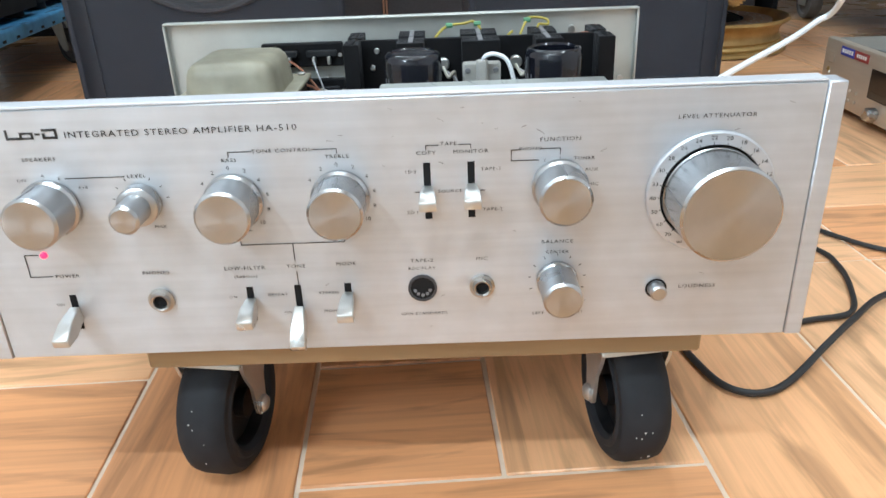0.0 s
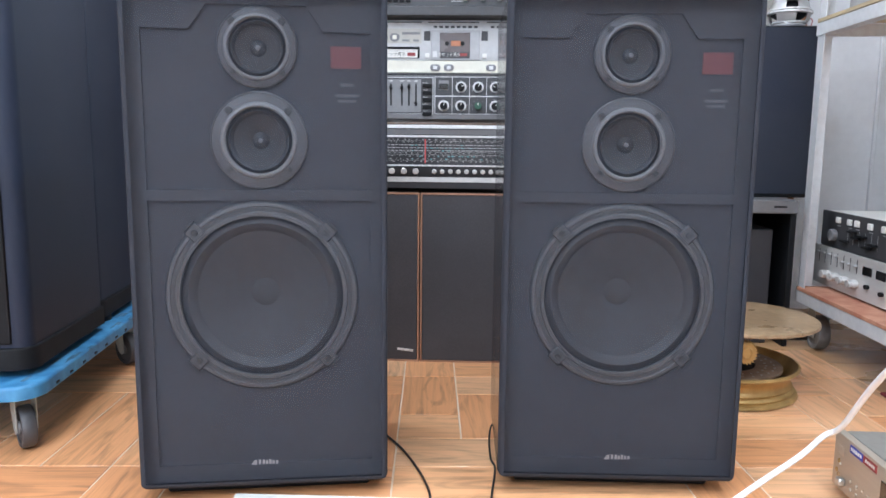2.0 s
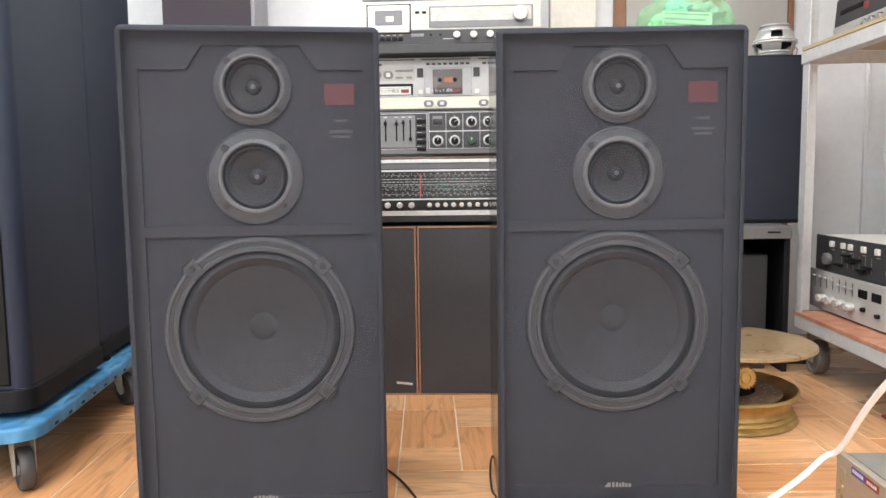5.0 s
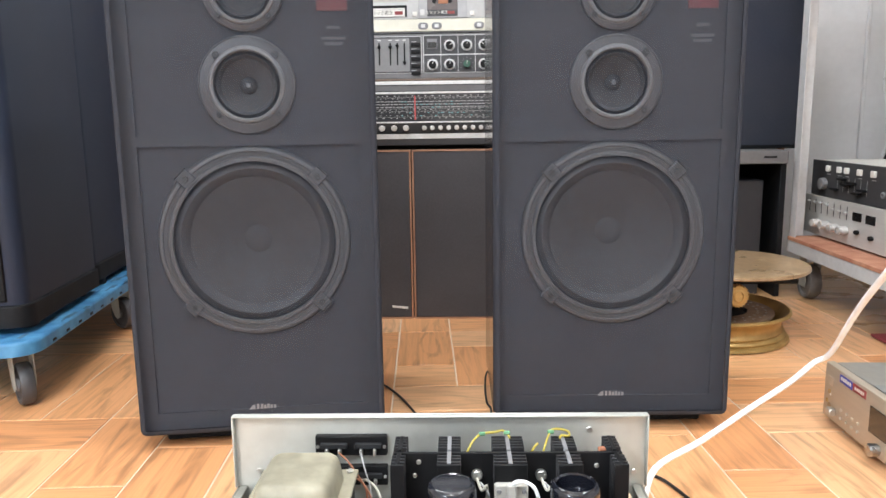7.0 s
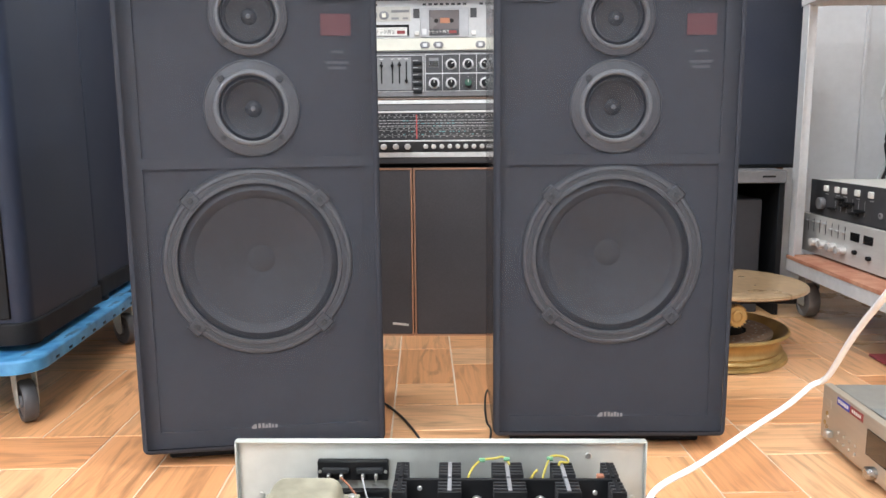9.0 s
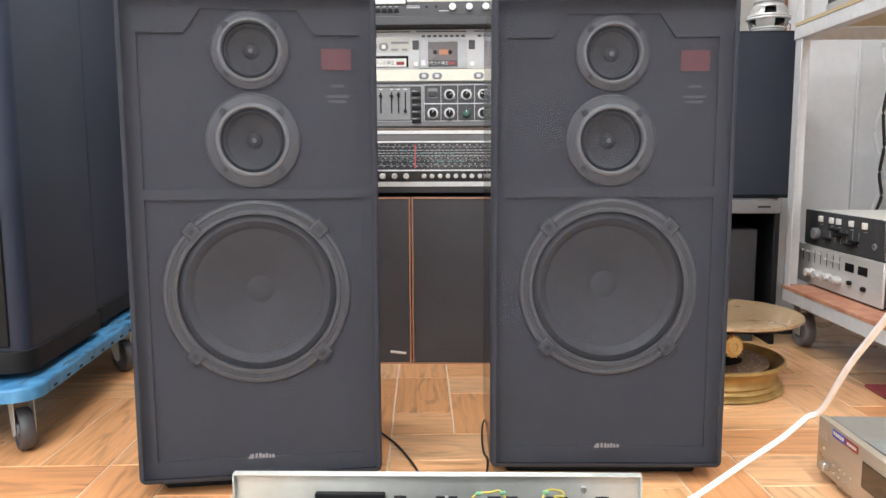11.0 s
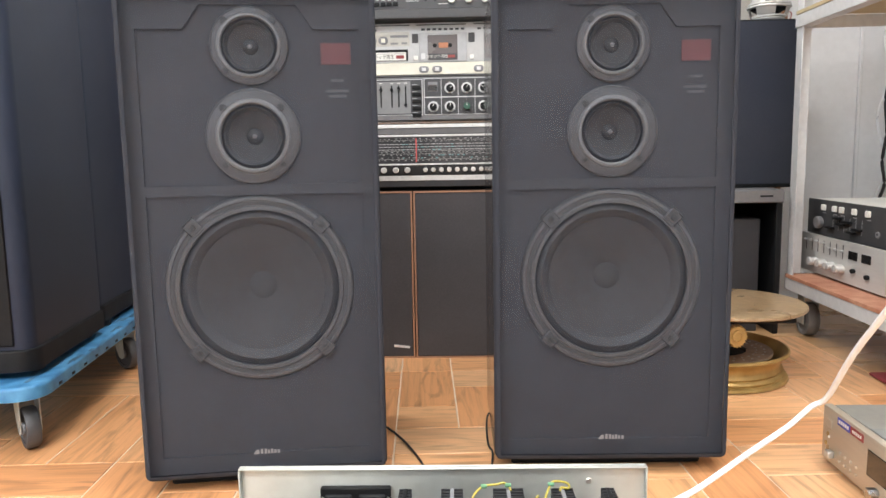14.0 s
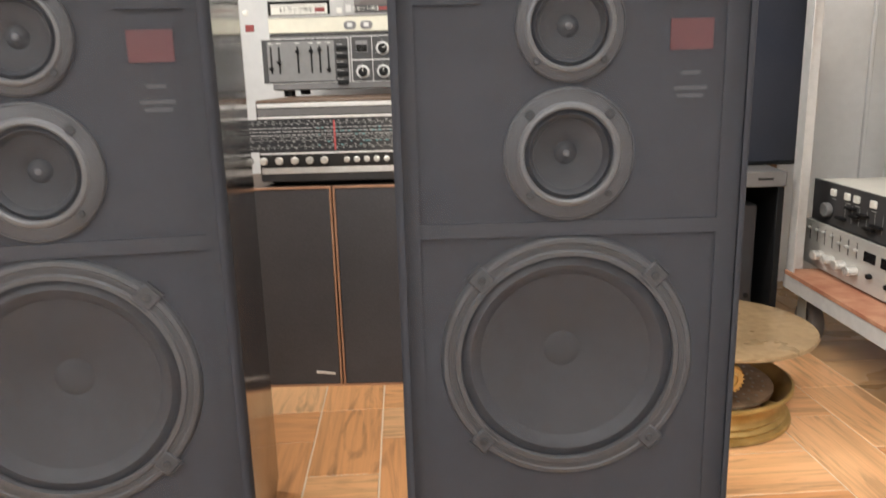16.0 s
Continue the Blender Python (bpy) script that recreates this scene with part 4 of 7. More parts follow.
# transformer
tf = part("transformer", B(-0.1700, 0.2065, CZ + 0.004, -0.0850, 0.3100, 0.0785, 0.001), CORE, amp, "black laminated power transformer with cream bell cover")
part("flange", B(-0.1745, 0.2000, 0.0785, -0.0810, 0.3155, 0.0820, 0.001), BELL, tf)
part("foot_flange", B(-0.1745, 0.2000, CZ + 0.0004, -0.0830, 0.3155, CZ + 0.004, 0.001), BELL, tf)
bm = rounded(bmesh.new(), -0.1640, 0.2190, -0.0925, 0.3060, 0.0820, 0.1085, 0.014, 6, 0.009)
for v in bm.verts:
    k = max(0.0, (v.co.z - 0.0820) / 0.0265)
    cx, cy = -0.1280, 0.2640
    v.co.x, v.co.y = cx + (v.co.x - cx) * (1 - 0.10 * k), cy + (v.co.y - cy) * (1 - 0.10 * k)
part("bell_cover", bm, BELL, tf, "rounded cream enamelled bell cover")
for x, y in ((-0.1670, 0.207), (-0.0885, 0.208), (-0.1670, 0.309), (-0.0885, 0.309)):
    part("bolt", C((x, y, 0.0820), "z", 0.0036, 0.0022, 12, 0.0006), TIN, tf)
# heat sink: cross plate with comb fins before and behind it
hs = part("heat_sink", B(-0.0440, 0.2850, CZ - 0.002, 0.1690, 0.2885, 0.1125, 0.0006), BLACK_ANOD, amp, "black finned heat sink")
for gx, hw in ((-0.0380, 0.0062), (0.0085, 0.0108), (0.0640, 0.0150), (0.1175, 0.0108), (0.1625, 0.0066)):
    spine = GREYP if 0 < gx < 0.15 else BLACK_ANOD
    part("fin_spine", B(gx - 0.0019, 0.2887, CZ, gx + 0.0019, 0.3190, 0.1142, 0.0004), spine, hs)
    part("fin_spine", B(gx - 0.0019, 0.2605, CZ, gx + 0.0019, 0.2848, 0.1142, 0.0004), spine, hs)
    for i in range(5):
        y = 0.2935 + i * 0.0060
        part("fin", B(gx - hw, y, CZ, gx + hw, y + 0.0020, 0.1138, 0.0004), FIN, hs)
    for i in range(3):
        y = 0.2635 + i * 0.0064
        part("fin", B(gx - hw, y, CZ, gx + hw, y + 0.0020, 0.1138, 0.0004), FIN, hs)
    part("fin", B(gx - hw, 0.2570, CZ - 0.002, gx + hw, 0.2600, 0.1138, 0.0005), BLACK_ANOD, hs)
for x, z in ((-0.0200, 0.104), (-0.0240, 0.0905), (0.1450, 0.100)):
    part("screw", C((x, 0.2850, z), "-y", 0.0024, 0.002, 10, 0.0005), TIN, hs)
for x0, x1 in ((-0.030, -0.004), (0.021, 0.046), (0.081, 0.104), (0.130, 0.150)):
    bd = part("circuit_board", B(x0, 0.2760, CZ + 0.001, x1, 0.2778, 0.070, 0.0003), PCB, amp, "brown phenolic circuit board")
    for j in range(3):
        part("solder_tag", C((x0 + 0.005 + j * (x1 - x0 - 0.01) / 2, 0.276, 0.046 + 0.008 * (j % 2)), "-y", 0.0016, 0.006, 8, 0.0005), TIN, bd)
# capacitors
for x, hole in ((0.0112, False), (0.1165, True)):
    prof = [(0, CZ), (0.0208, CZ), (0.0214, CZ + 0.002), (0.0214, 0.1055), (0.0208, 0.1095), (0.0190, 0.1120), (0.0172, 0.1126)] + ([(0.0158, 0.1112), (0.0150, 0.1010), (0, 0.1010)] if hole else [(0.0165, 0.1118), (0, 0.1124)])
    cp = part("capacitor", L((x, 0.2275, 0), "z", prof, 40), CAPFILM, amp, "large black can capacitor")
    for k in (-1, 1):
        part("print_bar", box(bmesh.new(), -0.0003, -0.0218, 0.070, 0.0003, -0.0212, 0.095, 0, 1, pose(x, 0.2275, 0, 0, 0, -62 + 6 * k)), GREYP, cp)
# shield box
sh = part("shield_cover", B(-0.0080, 0.020, 0.0102, 0.1400, 0.1535, 0.1055, 0.0012), SHIELD, amp, "scratched zinc shield cover")
bm = bmesh.new()
for i in range(14):
    mm = pose(rnd.uniform(0.02, 0.13), rnd.uniform(0.09, 0.14), 0.1056, 0, 0, rnd.uniform(75, 120))
    box(bm, 0, 0, 0, rnd.uniform(0.008, 0.03), 0.0003, 0.0002, 0, 1, mm)
part("scratches", bm, GREYP, sh)["kind"] = "stuff"
# thermal clamp with its white lead
cl = part("clamp", B(0.0490, 0.2500, 0.062, 0.0790, 0.2568, 0.0985, 0.0015), CERAMIC, amp, "pale grey thermal clamp with a white lead")
part("clamp_body", rounded(bmesh.new(), -0.0046, -0.008, 0.0046, 0.0, 0.0, 0.043, 0.003, 4, 0.001), CERAMIC, cl, "", pose(0.0640, 0.2500, 0.0580))
for x, z in ((0.0530, 0.0925), (0.0750, 0.0925), (0.0530, 0.068), (0.0750, 0.068)):
    part("screw", C((x, 0.250, z), "-y", 0.0022, 0.0016, 10, 0.0005), GREYP, cl)
part("lead", T([(0.0645, 0.245, 0.1000), (0.0668, 0.243, 0.1045), (0.0740, 0.241, 0.1060), (0.0830, 0.240, 0.1010), (0.0880, 0.240, 0.086), (0.0910, 0.240, 0.066), (0.0925, 0.240, CZ + 0.001)], 0.0017, 8), CABLE_W, cl)
part("lead", T([(0.0640, 0.246, 0.058), (0.0650, 0.243, 0.050), (0.0700, 0.242, CZ + 0.001)], 0.0015, 8), CABLE_W, cl)
for x in (0.0340, 0.0935):
    part("power_transistor", C((x, 0.2848, 0.092), "-y", 0.0052, 0.006, 20, 0.001), TIN, amp, "metal can power transistor")
    part("lead", T([(x, 0.279, 0.090), (x + 0.004, 0.268, 0.084), (x + 0.009, 0.270, 0.087), (x + 0.008, 0.273, 0.066), (x + 0.003, 0.273, 0.040)], 0.0014, 6), WIRES["white"], amp)
    part("lead", T([(x + 0.003, 0.279, 0.086), (x + 0.010, 0.266, 0.082), (x + 0.0095, 0.270, 0.070), (x + 0.001, 0.272, 0.062), (x - 0.002, 0.273, 0.040)], 0.0012, 6), WIRES["grey"], amp)
# wiring
def wire(colour, pts, r=0.0011):
    part("wire", T(pts, r, 6, 5), WIRES[colour], amp)


wire("brown", [(-0.1035, 0.336, 0.0890), (-0.0930, 0.325, 0.0850), (-0.0790, 0.310, 0.0740), (-0.0680, 0.300, 0.0600), (-0.0610, 0.292, CZ + 0.001)], 0.0010)
wire("brown", [(-0.1035, 0.336, 0.0570), (-0.0880, 0.322, 0.0700), (-0.0740, 0.312, 0.0620), (-0.0720, 0.304, CZ + 0.001)])
wire("grey", [(-0.0815, 0.336, 0.0885), (-0.0770, 0.326, 0.0780), (-0.0700, 0.316, 0.0600), (-0.0660, 0.305, CZ + 0.001)], 0.0008)
wire("white", [(-0.0815, 0.336, 0.0560), (-0.0760, 0.326, 0.0650), (-0.0640, 0.314, 0.0620), (-0.0570, 0.302, 0.0500), (-0.0560, 0.295, CZ + 0.001)], 0.0013)
for pts in ([(0.0240, 0.300, 0.100), (0.0265, 0.304, 0.107), (0.0320, 0.312, 0.113), (0.0400, 0.316, 0.1175), (0.0530, 0.318, 0.1185), (0.0600, 0.318, 0.1200), (0.0650, 0.316, 0.1165), (0.0665, 0.313, 0.1140)],
            [(0.0850, 0.298, 0.100), (0.0865, 0.300, 0.106), (0.0900, 0.302, 0.111), (0.0930, 0.304, 0.113)],
            [(0.0960, 0.298, 0.100), (0.0990, 0.304, 0.109), (0.1040, 0.312, 0.118), (0.1080, 0.316, 0.1215), (0.1160, 0.317, 0.1215), (0.1230, 0.316, 0.1195), (0.1235, 0.314, 0.1160), (0.1165, 0.314, 0.1165), (0.1145, 0.312, 0.1140)]):
    wire("yellow", pts, 0.0012)
for x, y, z in ((0.0400, 0.316, 0.1175), (0.0640, 0.317, 0.1180), (0.1060, 0.314, 0.1200)):
    part("sleeve", C((x - 0.003, y, z), "x", 0.0022, 0.006, 8, 0.0005), WIRES["green"], amp)
for x in (0.0275, 0.0880, 0.0985):
    part("diode", C((x, 0.296, 0.098), "z", 0.0038, 0.007, 12, 0.001), GREYP, amp)
part("trimmer", B(0.1490, 0.296, 0.094, 0.1560, 0.302, 0.1110, 0.0008), WIRES["brown"], amp)
cols = ["red", "pink", "white", "blue", "yellow", "brown", "green", "grey", "orange", "white", "pink", "grey"]
for i in range(17):
    z = 0.030 + rnd.uniform(0, 0.016)
    y = 0.172 + rnd.uniform(-0.030, 0.022)
    x0, x1 = rnd.uniform(-0.185, -0.11), rnd.uniform(-0.045, -0.012)
    wire(rnd.choice(cols), [(x0, y - 0.04, 0.012), (x0 + 0.02, y, z), ((x0 + x1) / 2, y + rnd.uniform(-0.01, 0.010), z + rnd.uniform(0, 0.014)), (x1, y + 0.003, z), (x1 + 0.003, y - 0.05, 0.013)], 0.0009)
wire("pink", [(-0.158, 0.135, 0.012), (-0.152, 0.160, 0.036), (-0.138, 0.180, 0.053), (-0.122, 0.182, 0.050), (-0.112, 0.160, 0.034), (-0.110, 0.130, 0.012)], 0.0017)
wire("pink", [(-0.162, 0.130, 0.012), (-0.155, 0.158, 0.033), (-0.136, 0.177, 0.050), (-0.118, 0.176, 0.044), (-0.112, 0.15, 0.020)], 0.0012)
wire("white", [(-0.072, 0.120, 0.012), (-0.070, 0.160, 0.038), (-0.062, 0.185, 0.052), (-0.045, 0.192, 0.052), (-0.022, 0.196, 0.050), (-0.010, 0.196, 0.046)], 0.0018)
wire("yellow", [(-0.072, 0.150, 0.012), (-0.070, 0.172, 0.040), (-0.063, 0.178, 0.044), (-0.050, 0.176, 0.036)], 0.0010)
wire("red", [(-0.066, 0.212, CZ + 0.003), (-0.060, 0.205, 0.048), (-0.046, 0.195, 0.046), (-0.030, 0.190, 0.040)], 0.0014)
wire("green", [(-0.050, 0.188, 0.046), (-0.032, 0.192, 0.046), (-0.012, 0.190, 0.040)], 0.0012)
wire("grey", [(-0.195, 0.150, 0.020), (-0.178, 0.178, 0.036), (-0.160, 0.188, 0.042)], 0.0016)
part("bundle_tie", L((-0.0465, 0.178, 0.0455), "x", [(0.010, 0), (0.011, 0.0006), (0.011, 0.0024), (0.010, 0.003)], 16), WIRES["white"], amp)
for i in range(15):
    x = 0.170 + rnd.uniform(0, 0.020)
    wire(rnd.choice(["pink", "yellow", "orange", "black", "white", "blue", "red", "brown", "yellow", "pink"]),
         [(0.180 + rnd.uniform(-0.005, 0.005), 0.275, 0.042 + rnd.uniform(0, 0.008)), (x, 0.245, 0.048 + rnd.uniform(0, 0.008)), (x + rnd.uniform(-0.004, 0.010), 0.212, 0.050 + rnd.uniform(0, 0.010)),
          (x + rnd.uniform(-0.012, 0.010), 0.178, 0.042 + rnd.uniform(0, 0.014)), (x - rnd.uniform(-0.004, 0.014), 0.13, 0.014)], 0.0013)
wire("yellow", [(0.150, 0.180, 0.050), (0.165, 0.184, 0.056), (0.180, 0.178, 0.054), (0.186, 0.160, 0.034), (0.186, 0.13, 0.012)], 0.0022)
wire("orange", [(0.148, 0.192, 0.050), (0.162, 0.196, 0.058), (0.180, 0.192, 0.054), (0.190, 0.170, 0.034), (0.190, 0.14, 0.012)], 0.0020)
wire("blue", [(0.158, 0.178, 0.048), (0.163, 0.165, 0.042), (0.165, 0.14, 0.013)], 0.0022)
part("bundle_sleeve", C((0.179, 0.268, 0.046), "y", 0.009, 0.055, 14, 0.001), surf("tan_sleeve", (0.50, 0.40, 0.27), 0.6), amp, "tan sleeve round the wire bundle")
part("cable_tie", L((0.180, 0.212, 0.052), "y", [(0.014, 0), (0.015, 0.001), (0.014, 0.004)], 14), WIRES["white"], amp)
part("fuse_clip", B(-0.193, 0.236, CZ, -0.179, 0.246, CZ + 0.006, 0.001), PCB, amp)
part("fuse", C((-0.186, 0.234, CZ + 0.010), "z", 0.0030, 0.010, 10, 0.001), TIN, amp)
part("grommet", L((-0.068, 0.220, CZ), "z", [(0.004, 0), (0.004, 0.003), (0.009, 0.003), (0.010, 0)], 16), WIRES["brown"], amp)
for x, y in ((-0.196, 0.205), (-0.066, 0.265)):
    part("embossed_mark", B(x - 0.003, y, CZ, x + 0.003, y + 0.006, CZ + 0.0006), CREAM, amp)

# castered board under it
cart = thing("castered_board", "plywood board on four black casters, under the amplifier", "dolly", AMP)
part("board", B(-0.137, 0.016, -0.0205, 0.172, 0.345, -0.0030, 0.0015), BOARD, cart)


def fork_plate(x0, thick, rnd_r, top_w, zt, zb):
    """A pressed fork cheek: broad at the top, drawn in to a round end at the axle."""
    pts = [(-top_w, zt), (top_w, zt), (top_w, zt - 0.010), (top_w * 0.82, zt - 0.018), (top_w * 0.52, zt - 0.027), (rnd_r, zb + 0.004)]
    pts += [(rnd_r * math.cos(radians(-30 * k)), zb + rnd_r * math.sin(radians(-30 * k))) for k in range(1, 6)]
    pts += [(-rnd_r, zb + 0.004), (-top_w * 0.52, zt - 0.027), (-top_w * 0.82, zt - 0.018), (-top_w, zt - 0.010)]
    bm = bmesh.new()
    vs = [[bm.verts.new((x0 + dx, yy, zz)) for yy, zz in pts] for dx in (-thick / 2, thick / 2)]
    for i in range(len(pts)):
        j = (i + 1) % len(pts)
        bm.faces.new((vs[0][i], vs[0][j], vs[1][j], vs[1][i]))
    bm.faces.new(vs[0])
    bm.faces.new(vs[1][::-1])
    return bm


def caster(x, y, turn):
    zc = -0.0682
    ca = part("caster", B(-0.026, -0.030, -0.0240, 0.026, 0.030, -0.0207, 0.0006), STEEL, cart, "black rubber swivel caster", pose(x, y, 0, 0, 0, turn))
    tyre = part("wheel", L((-0.0160, 0, zc), "x", [(0.0270, 0.004), (0.0300, 0.0005), (0.0330, 0.0), (0.0345, 0.0012), (0.0395, 0.0012), (0.0430, 0.0045), (0.0443, 0.0095), (0.0443, 0.0225), (0.0430, 0.0275), (0.0395, 0.0308), (0.0345, 0.0308), (0.0330, 0.0320), (0.0300, 0.0315), (0.0270, 0.028)], 64), TREAD, ca)
    part("hub", L((-0.0160, 0, zc), "x", [(0, 0.003), (0.0095, 0.003), (0.0095, 0.0095), (0.0250, 0.0110), (0.0272, 0.0035), (0.0272, 0.0285), (0.0250, 0.0210), (0.0095, 0.0225), (0.0095, 0.029), (0, 0.029)], 40), BLACK_ANOD, ca)
    specks = bmesh.new()
    for k in range(14):
        aa, dx, size = rnd.uniform(math.pi, 2 * math.pi) - 0.6, rnd.uniform(-0.008, 0.008), rnd.uniform(0.0002, 0.00045)
        box(specks, dx - size, 0.0442 * math.cos(aa) - size, zc + 0.0442 * math.sin(aa) - size, dx + size, 0.0442 * math.cos(aa) + size, zc + 0.0442 * math.sin(aa) + size)
    part("paint_specks", specks, WHITE, tyre, "white paint specks")["kind"] = "stuff"
    for s in (-1, 1):
        part("fork", fork_plate(s * 0.0205, 0.0022, 0.0072, 0.017, -0.0240, zc), CHROME, ca)
        part("axle_nut", L((s * 0.0218, 0, zc), "x" if s > 0 else "-x", [(0.0056, 0), (0.0056, 0.0018), (0.0040, 0.0034), (0, 0.0040)], 20), TIN, ca)


caster(-0.108, 0.050, -9)
caster(0.140, 0.050, 7)
caster(-0.108, 0.300, 20)
caster(0.140, 0.300, -15)

# ---- cables ----
solid("white_cable", T([(0.545, 1.168, 0.150), (0.570, 1.223, 0.084), (0.614, 1.336, 0.085), (0.693, 1.401, 0.095), (0.778, 1.460, 0.118), (0.853, 1.509, 0.139), (0.904, 1.548, 0.156), (0.920, 1.530, 0.178), (0.894, 1.410, 0.279),
                            (0.850, 1.173, 0.476), (0.83, 1.02, 0.75), (0.84, 0.92, 1.3), (0.86, 0.9, 2.0), (0.88, 0.9, 2.495)], 0.0043, 12, 6), CABLE_W, "thick white cable rising from behind the amplifier", "cable")
solid("black_cable", T([(0.520, 1.170, 0.150), (0.550, 1.28, 0.07), (0.609, 1.458, 0.0036), (0.651, 1.479, 0.0034), (0.682, 1.411, 0.0034), (0.704, 1.331, 0.0034), (0.721, 1.268, 0.0034), (0.744, 1.215, 0.0034), (0.773, 1.163, 0.0034),
                            (0.808, 1.122, 0.0034), (0.888, 1.071, 0.0034), (0.99, 1.07, 0.0034)], 0.0025, 8), CABLE_B, "thin black cable lying on the tiles", "cable")
solid("black_cable", T([(0.450, 1.170, 0.15), (0.475, 1.28, 0.08), (0.567, 1.352, 0.0036), (0.617, 1.289, 0.0034), (0.641, 1.257, 0.0034), (0.688, 1.205, 0.0034), (0.742, 1.132, 0.0034), (0.748, 1.091, 0.0034), (0.736, 1.040, 0.0034), (0.717, 1.004, 0.0034),
                            (0.680, 0.994, 0.0034), (0.644, 0.983, 0.0034)], 0.0025, 8), CABLE_B, "thin black cable lying on the tiles", "cable")
solid("black_cable", T([(0.557, 1.05, 0.0034), (0.563, 0.982, 0.0034), (0.569, 0.941, 0.0034), (0.580, 0.907, 0.0036), (0.601, 0.896, 0.0036), (0.628, 0.909, 0.0036), (0.669, 0.945, 0.010), (0.705, 0.977, 0.014), (0.756, 1.025, 0.008), (0.837, 1.065, 0.0034), (0.94, 1.105, 0.0034)], 0.0027, 10), CABLE_B, "black mains cable looped on the tiles", "cable")
solid("speaker_cable", T([(0.145, 1.925, 0.05), (0.155, 1.918, 0.008), (0.205, 1.860, 0.004), (0.248, 1.783, 0.004), (0.289, 1.677, 0.004), (0.305, 1.598, 0.004), (0.30, 1.48, 0.004), (0.32, 1.31, 0.004), (0.35, 1.20, 0.05), (0.36, 1.165, 0.14)], 0.0021, 8), CABLE_B, "thin black speaker cable on the tiles", "cable")
solid("speaker_cable", T([(0.446, 1.973, 0.0055), (0.413, 1.906, 0.020), (0.405, 1.840, 0.016), (0.407, 1.773, 0.004), (0.414, 1.729, 0.004), (0.405, 1.60, 0.004), (0.40, 1.42, 0.004), (0.40, 1.25, 0.02), (0.40, 1.165, 0.14)], 0.0020, 8), CABLE_B, "thin black speaker cable on the tiles", "cable")


# ---- back row: two small speakers and the stack on them ----
def shelf_speaker(x0, x1, m, label, badge):
    sp = thing("bookshelf_speaker", label, "loudspeaker", m, "pair of bookshelf speakers")
    part("cabinet", B(x0, 0.008, 0.0, x1, 0.26, 0.421, 0.002), WALNUT, sp)
    bm = bmesh.new()
    for a in ((x0, 0, 0.0, x0 + 0.004, 0.008, 0.421), (x1 - 0.004, 0, 0.0, x1, 0.008, 0.421), (x0 + 0.004, 0, 0.417, x1 - 0.004, 0.008, 0.421), (x0 + 0.004, 0, 0.0, x1 - 0.004, 0.008, 0.004)):
        box(bm, *a)
    part("edge_moulding", bm, WOODEDGE, sp, "orange wood edge moulding")
    gr = part("grille", B(x0 + 0.0046, 0.001, 0.0046, x1 - 0.0046, 0.0078, 0.4164, 0.0015), CLOTH2, sp, "black cloth grille")
    if badge:
        part("badge", box(bmesh.new(), -0.020, -0.0015, -0.003, 0.020, 0, 0.003, 0.0006, 1, pose(0.200, 0.001, 0.030, 0, 6, 0)), BADGE, gr, "small silver badge")


shelf_speaker(-0.070, 0.2335, pose(-0.0303, 2.391, 0) @ stretch(1.078, 1, 1.085), "black bookshelf speaker with an orange wood edge", True)
shelf_speaker(0.2365, 0.540, pose(-0.0303, 2.391, 0) @ stretch(1.078, 1, 1.085), "black bookshelf speaker with an orange wood edge", False)

# radio receiver
radio = thing("radio_receiver", "long wood-cased radio receiver with a silver-lined dial", "radio", pose(0, 2.402, 0))
RL, RR = 0.070, 0.560
# darker veneer stands in for the tape deck's shade on the case top
part("case", B(RL, 0.006, 0.4680, RR, 0.36, 0.6400, 0.003), WALNUT, radio, "brown veneer case, darkened for the shade of the deck above")
part("fascia", B(RL + 0.003, 0.0, 0.468, RR - 0.003, 0.006, 0.634, 0.001), RADIOBLACK, radio)
part("plinth", B(RL + 0.02, 0.03, 0.4578, RR - 0.02, 0.34, 0.4680, 0.001), DARK, radio)
for z0, z1 in ((0.624, 0.633), (0.601, 0.606), (0.526, 0.53), (0.485, 0.498)):
    part("silver_strip", B(RL + 0.005, -0.002, z0, RR - 0.005, 0.0, z1, 0.0006), BADGE, radio)
part("grey_band", B(RL + 0.005, -0.001, 0.608, RR - 0.005, 0.0, 0.622, 0.0003), MIDGREY, radio)
part("grey_band", B(RL + 0.005, -0.001, 0.469, RR - 0.005, 0.0, 0.483, 0.0003), DKGREY, radio)
DT, DB = 0.6, 0.532
dial = part("dial_glass", B(0.016, -0.001, DB, 0.430, 0.0, DT, 0.0003), surf("dark_dial_glass", (0.052, 0.053, 0.058), 0.15), radio, "dark tuning scale")
SCALEINK = surf("grey_scale_print", (0.44, 0.44, 0.45), 0.5, 0, 0.1, 70, 10, 0)
rn = random.Random(8)
for j in range(9):
    z = DT - (0.06 + 0.105 * j) * (DT - DB)
    bm = bmesh.new()
    x = 0.026
    while x < 0.418:
        w = (rn.uniform(0.003, 0.011) if j in (2, 3, 4) else rn.uniform(0.0018, 0.006)) * (1.3 if j == 0 else 1)
        hh = 0.0013 if j in (0, 2, 3, 4) else 0.0010
        box(bm, x, -0.0014, z - hh, x + w, -0.001, z + hh * 0.5)
        x += w + (rn.uniform(0.0012, 0.0035) if j in (2, 3, 4) else rn.uniform(0.006, 0.016))
    part("scale_print", bm, SCALEINK, dial)
    if j in (1, 5, 6, 8):
        part("scale_line", B(0.023, -0.0013, z + 0.0026, 0.427, -0.001, z + 0.0032), SILVER, dial)
bm = bmesh.new()
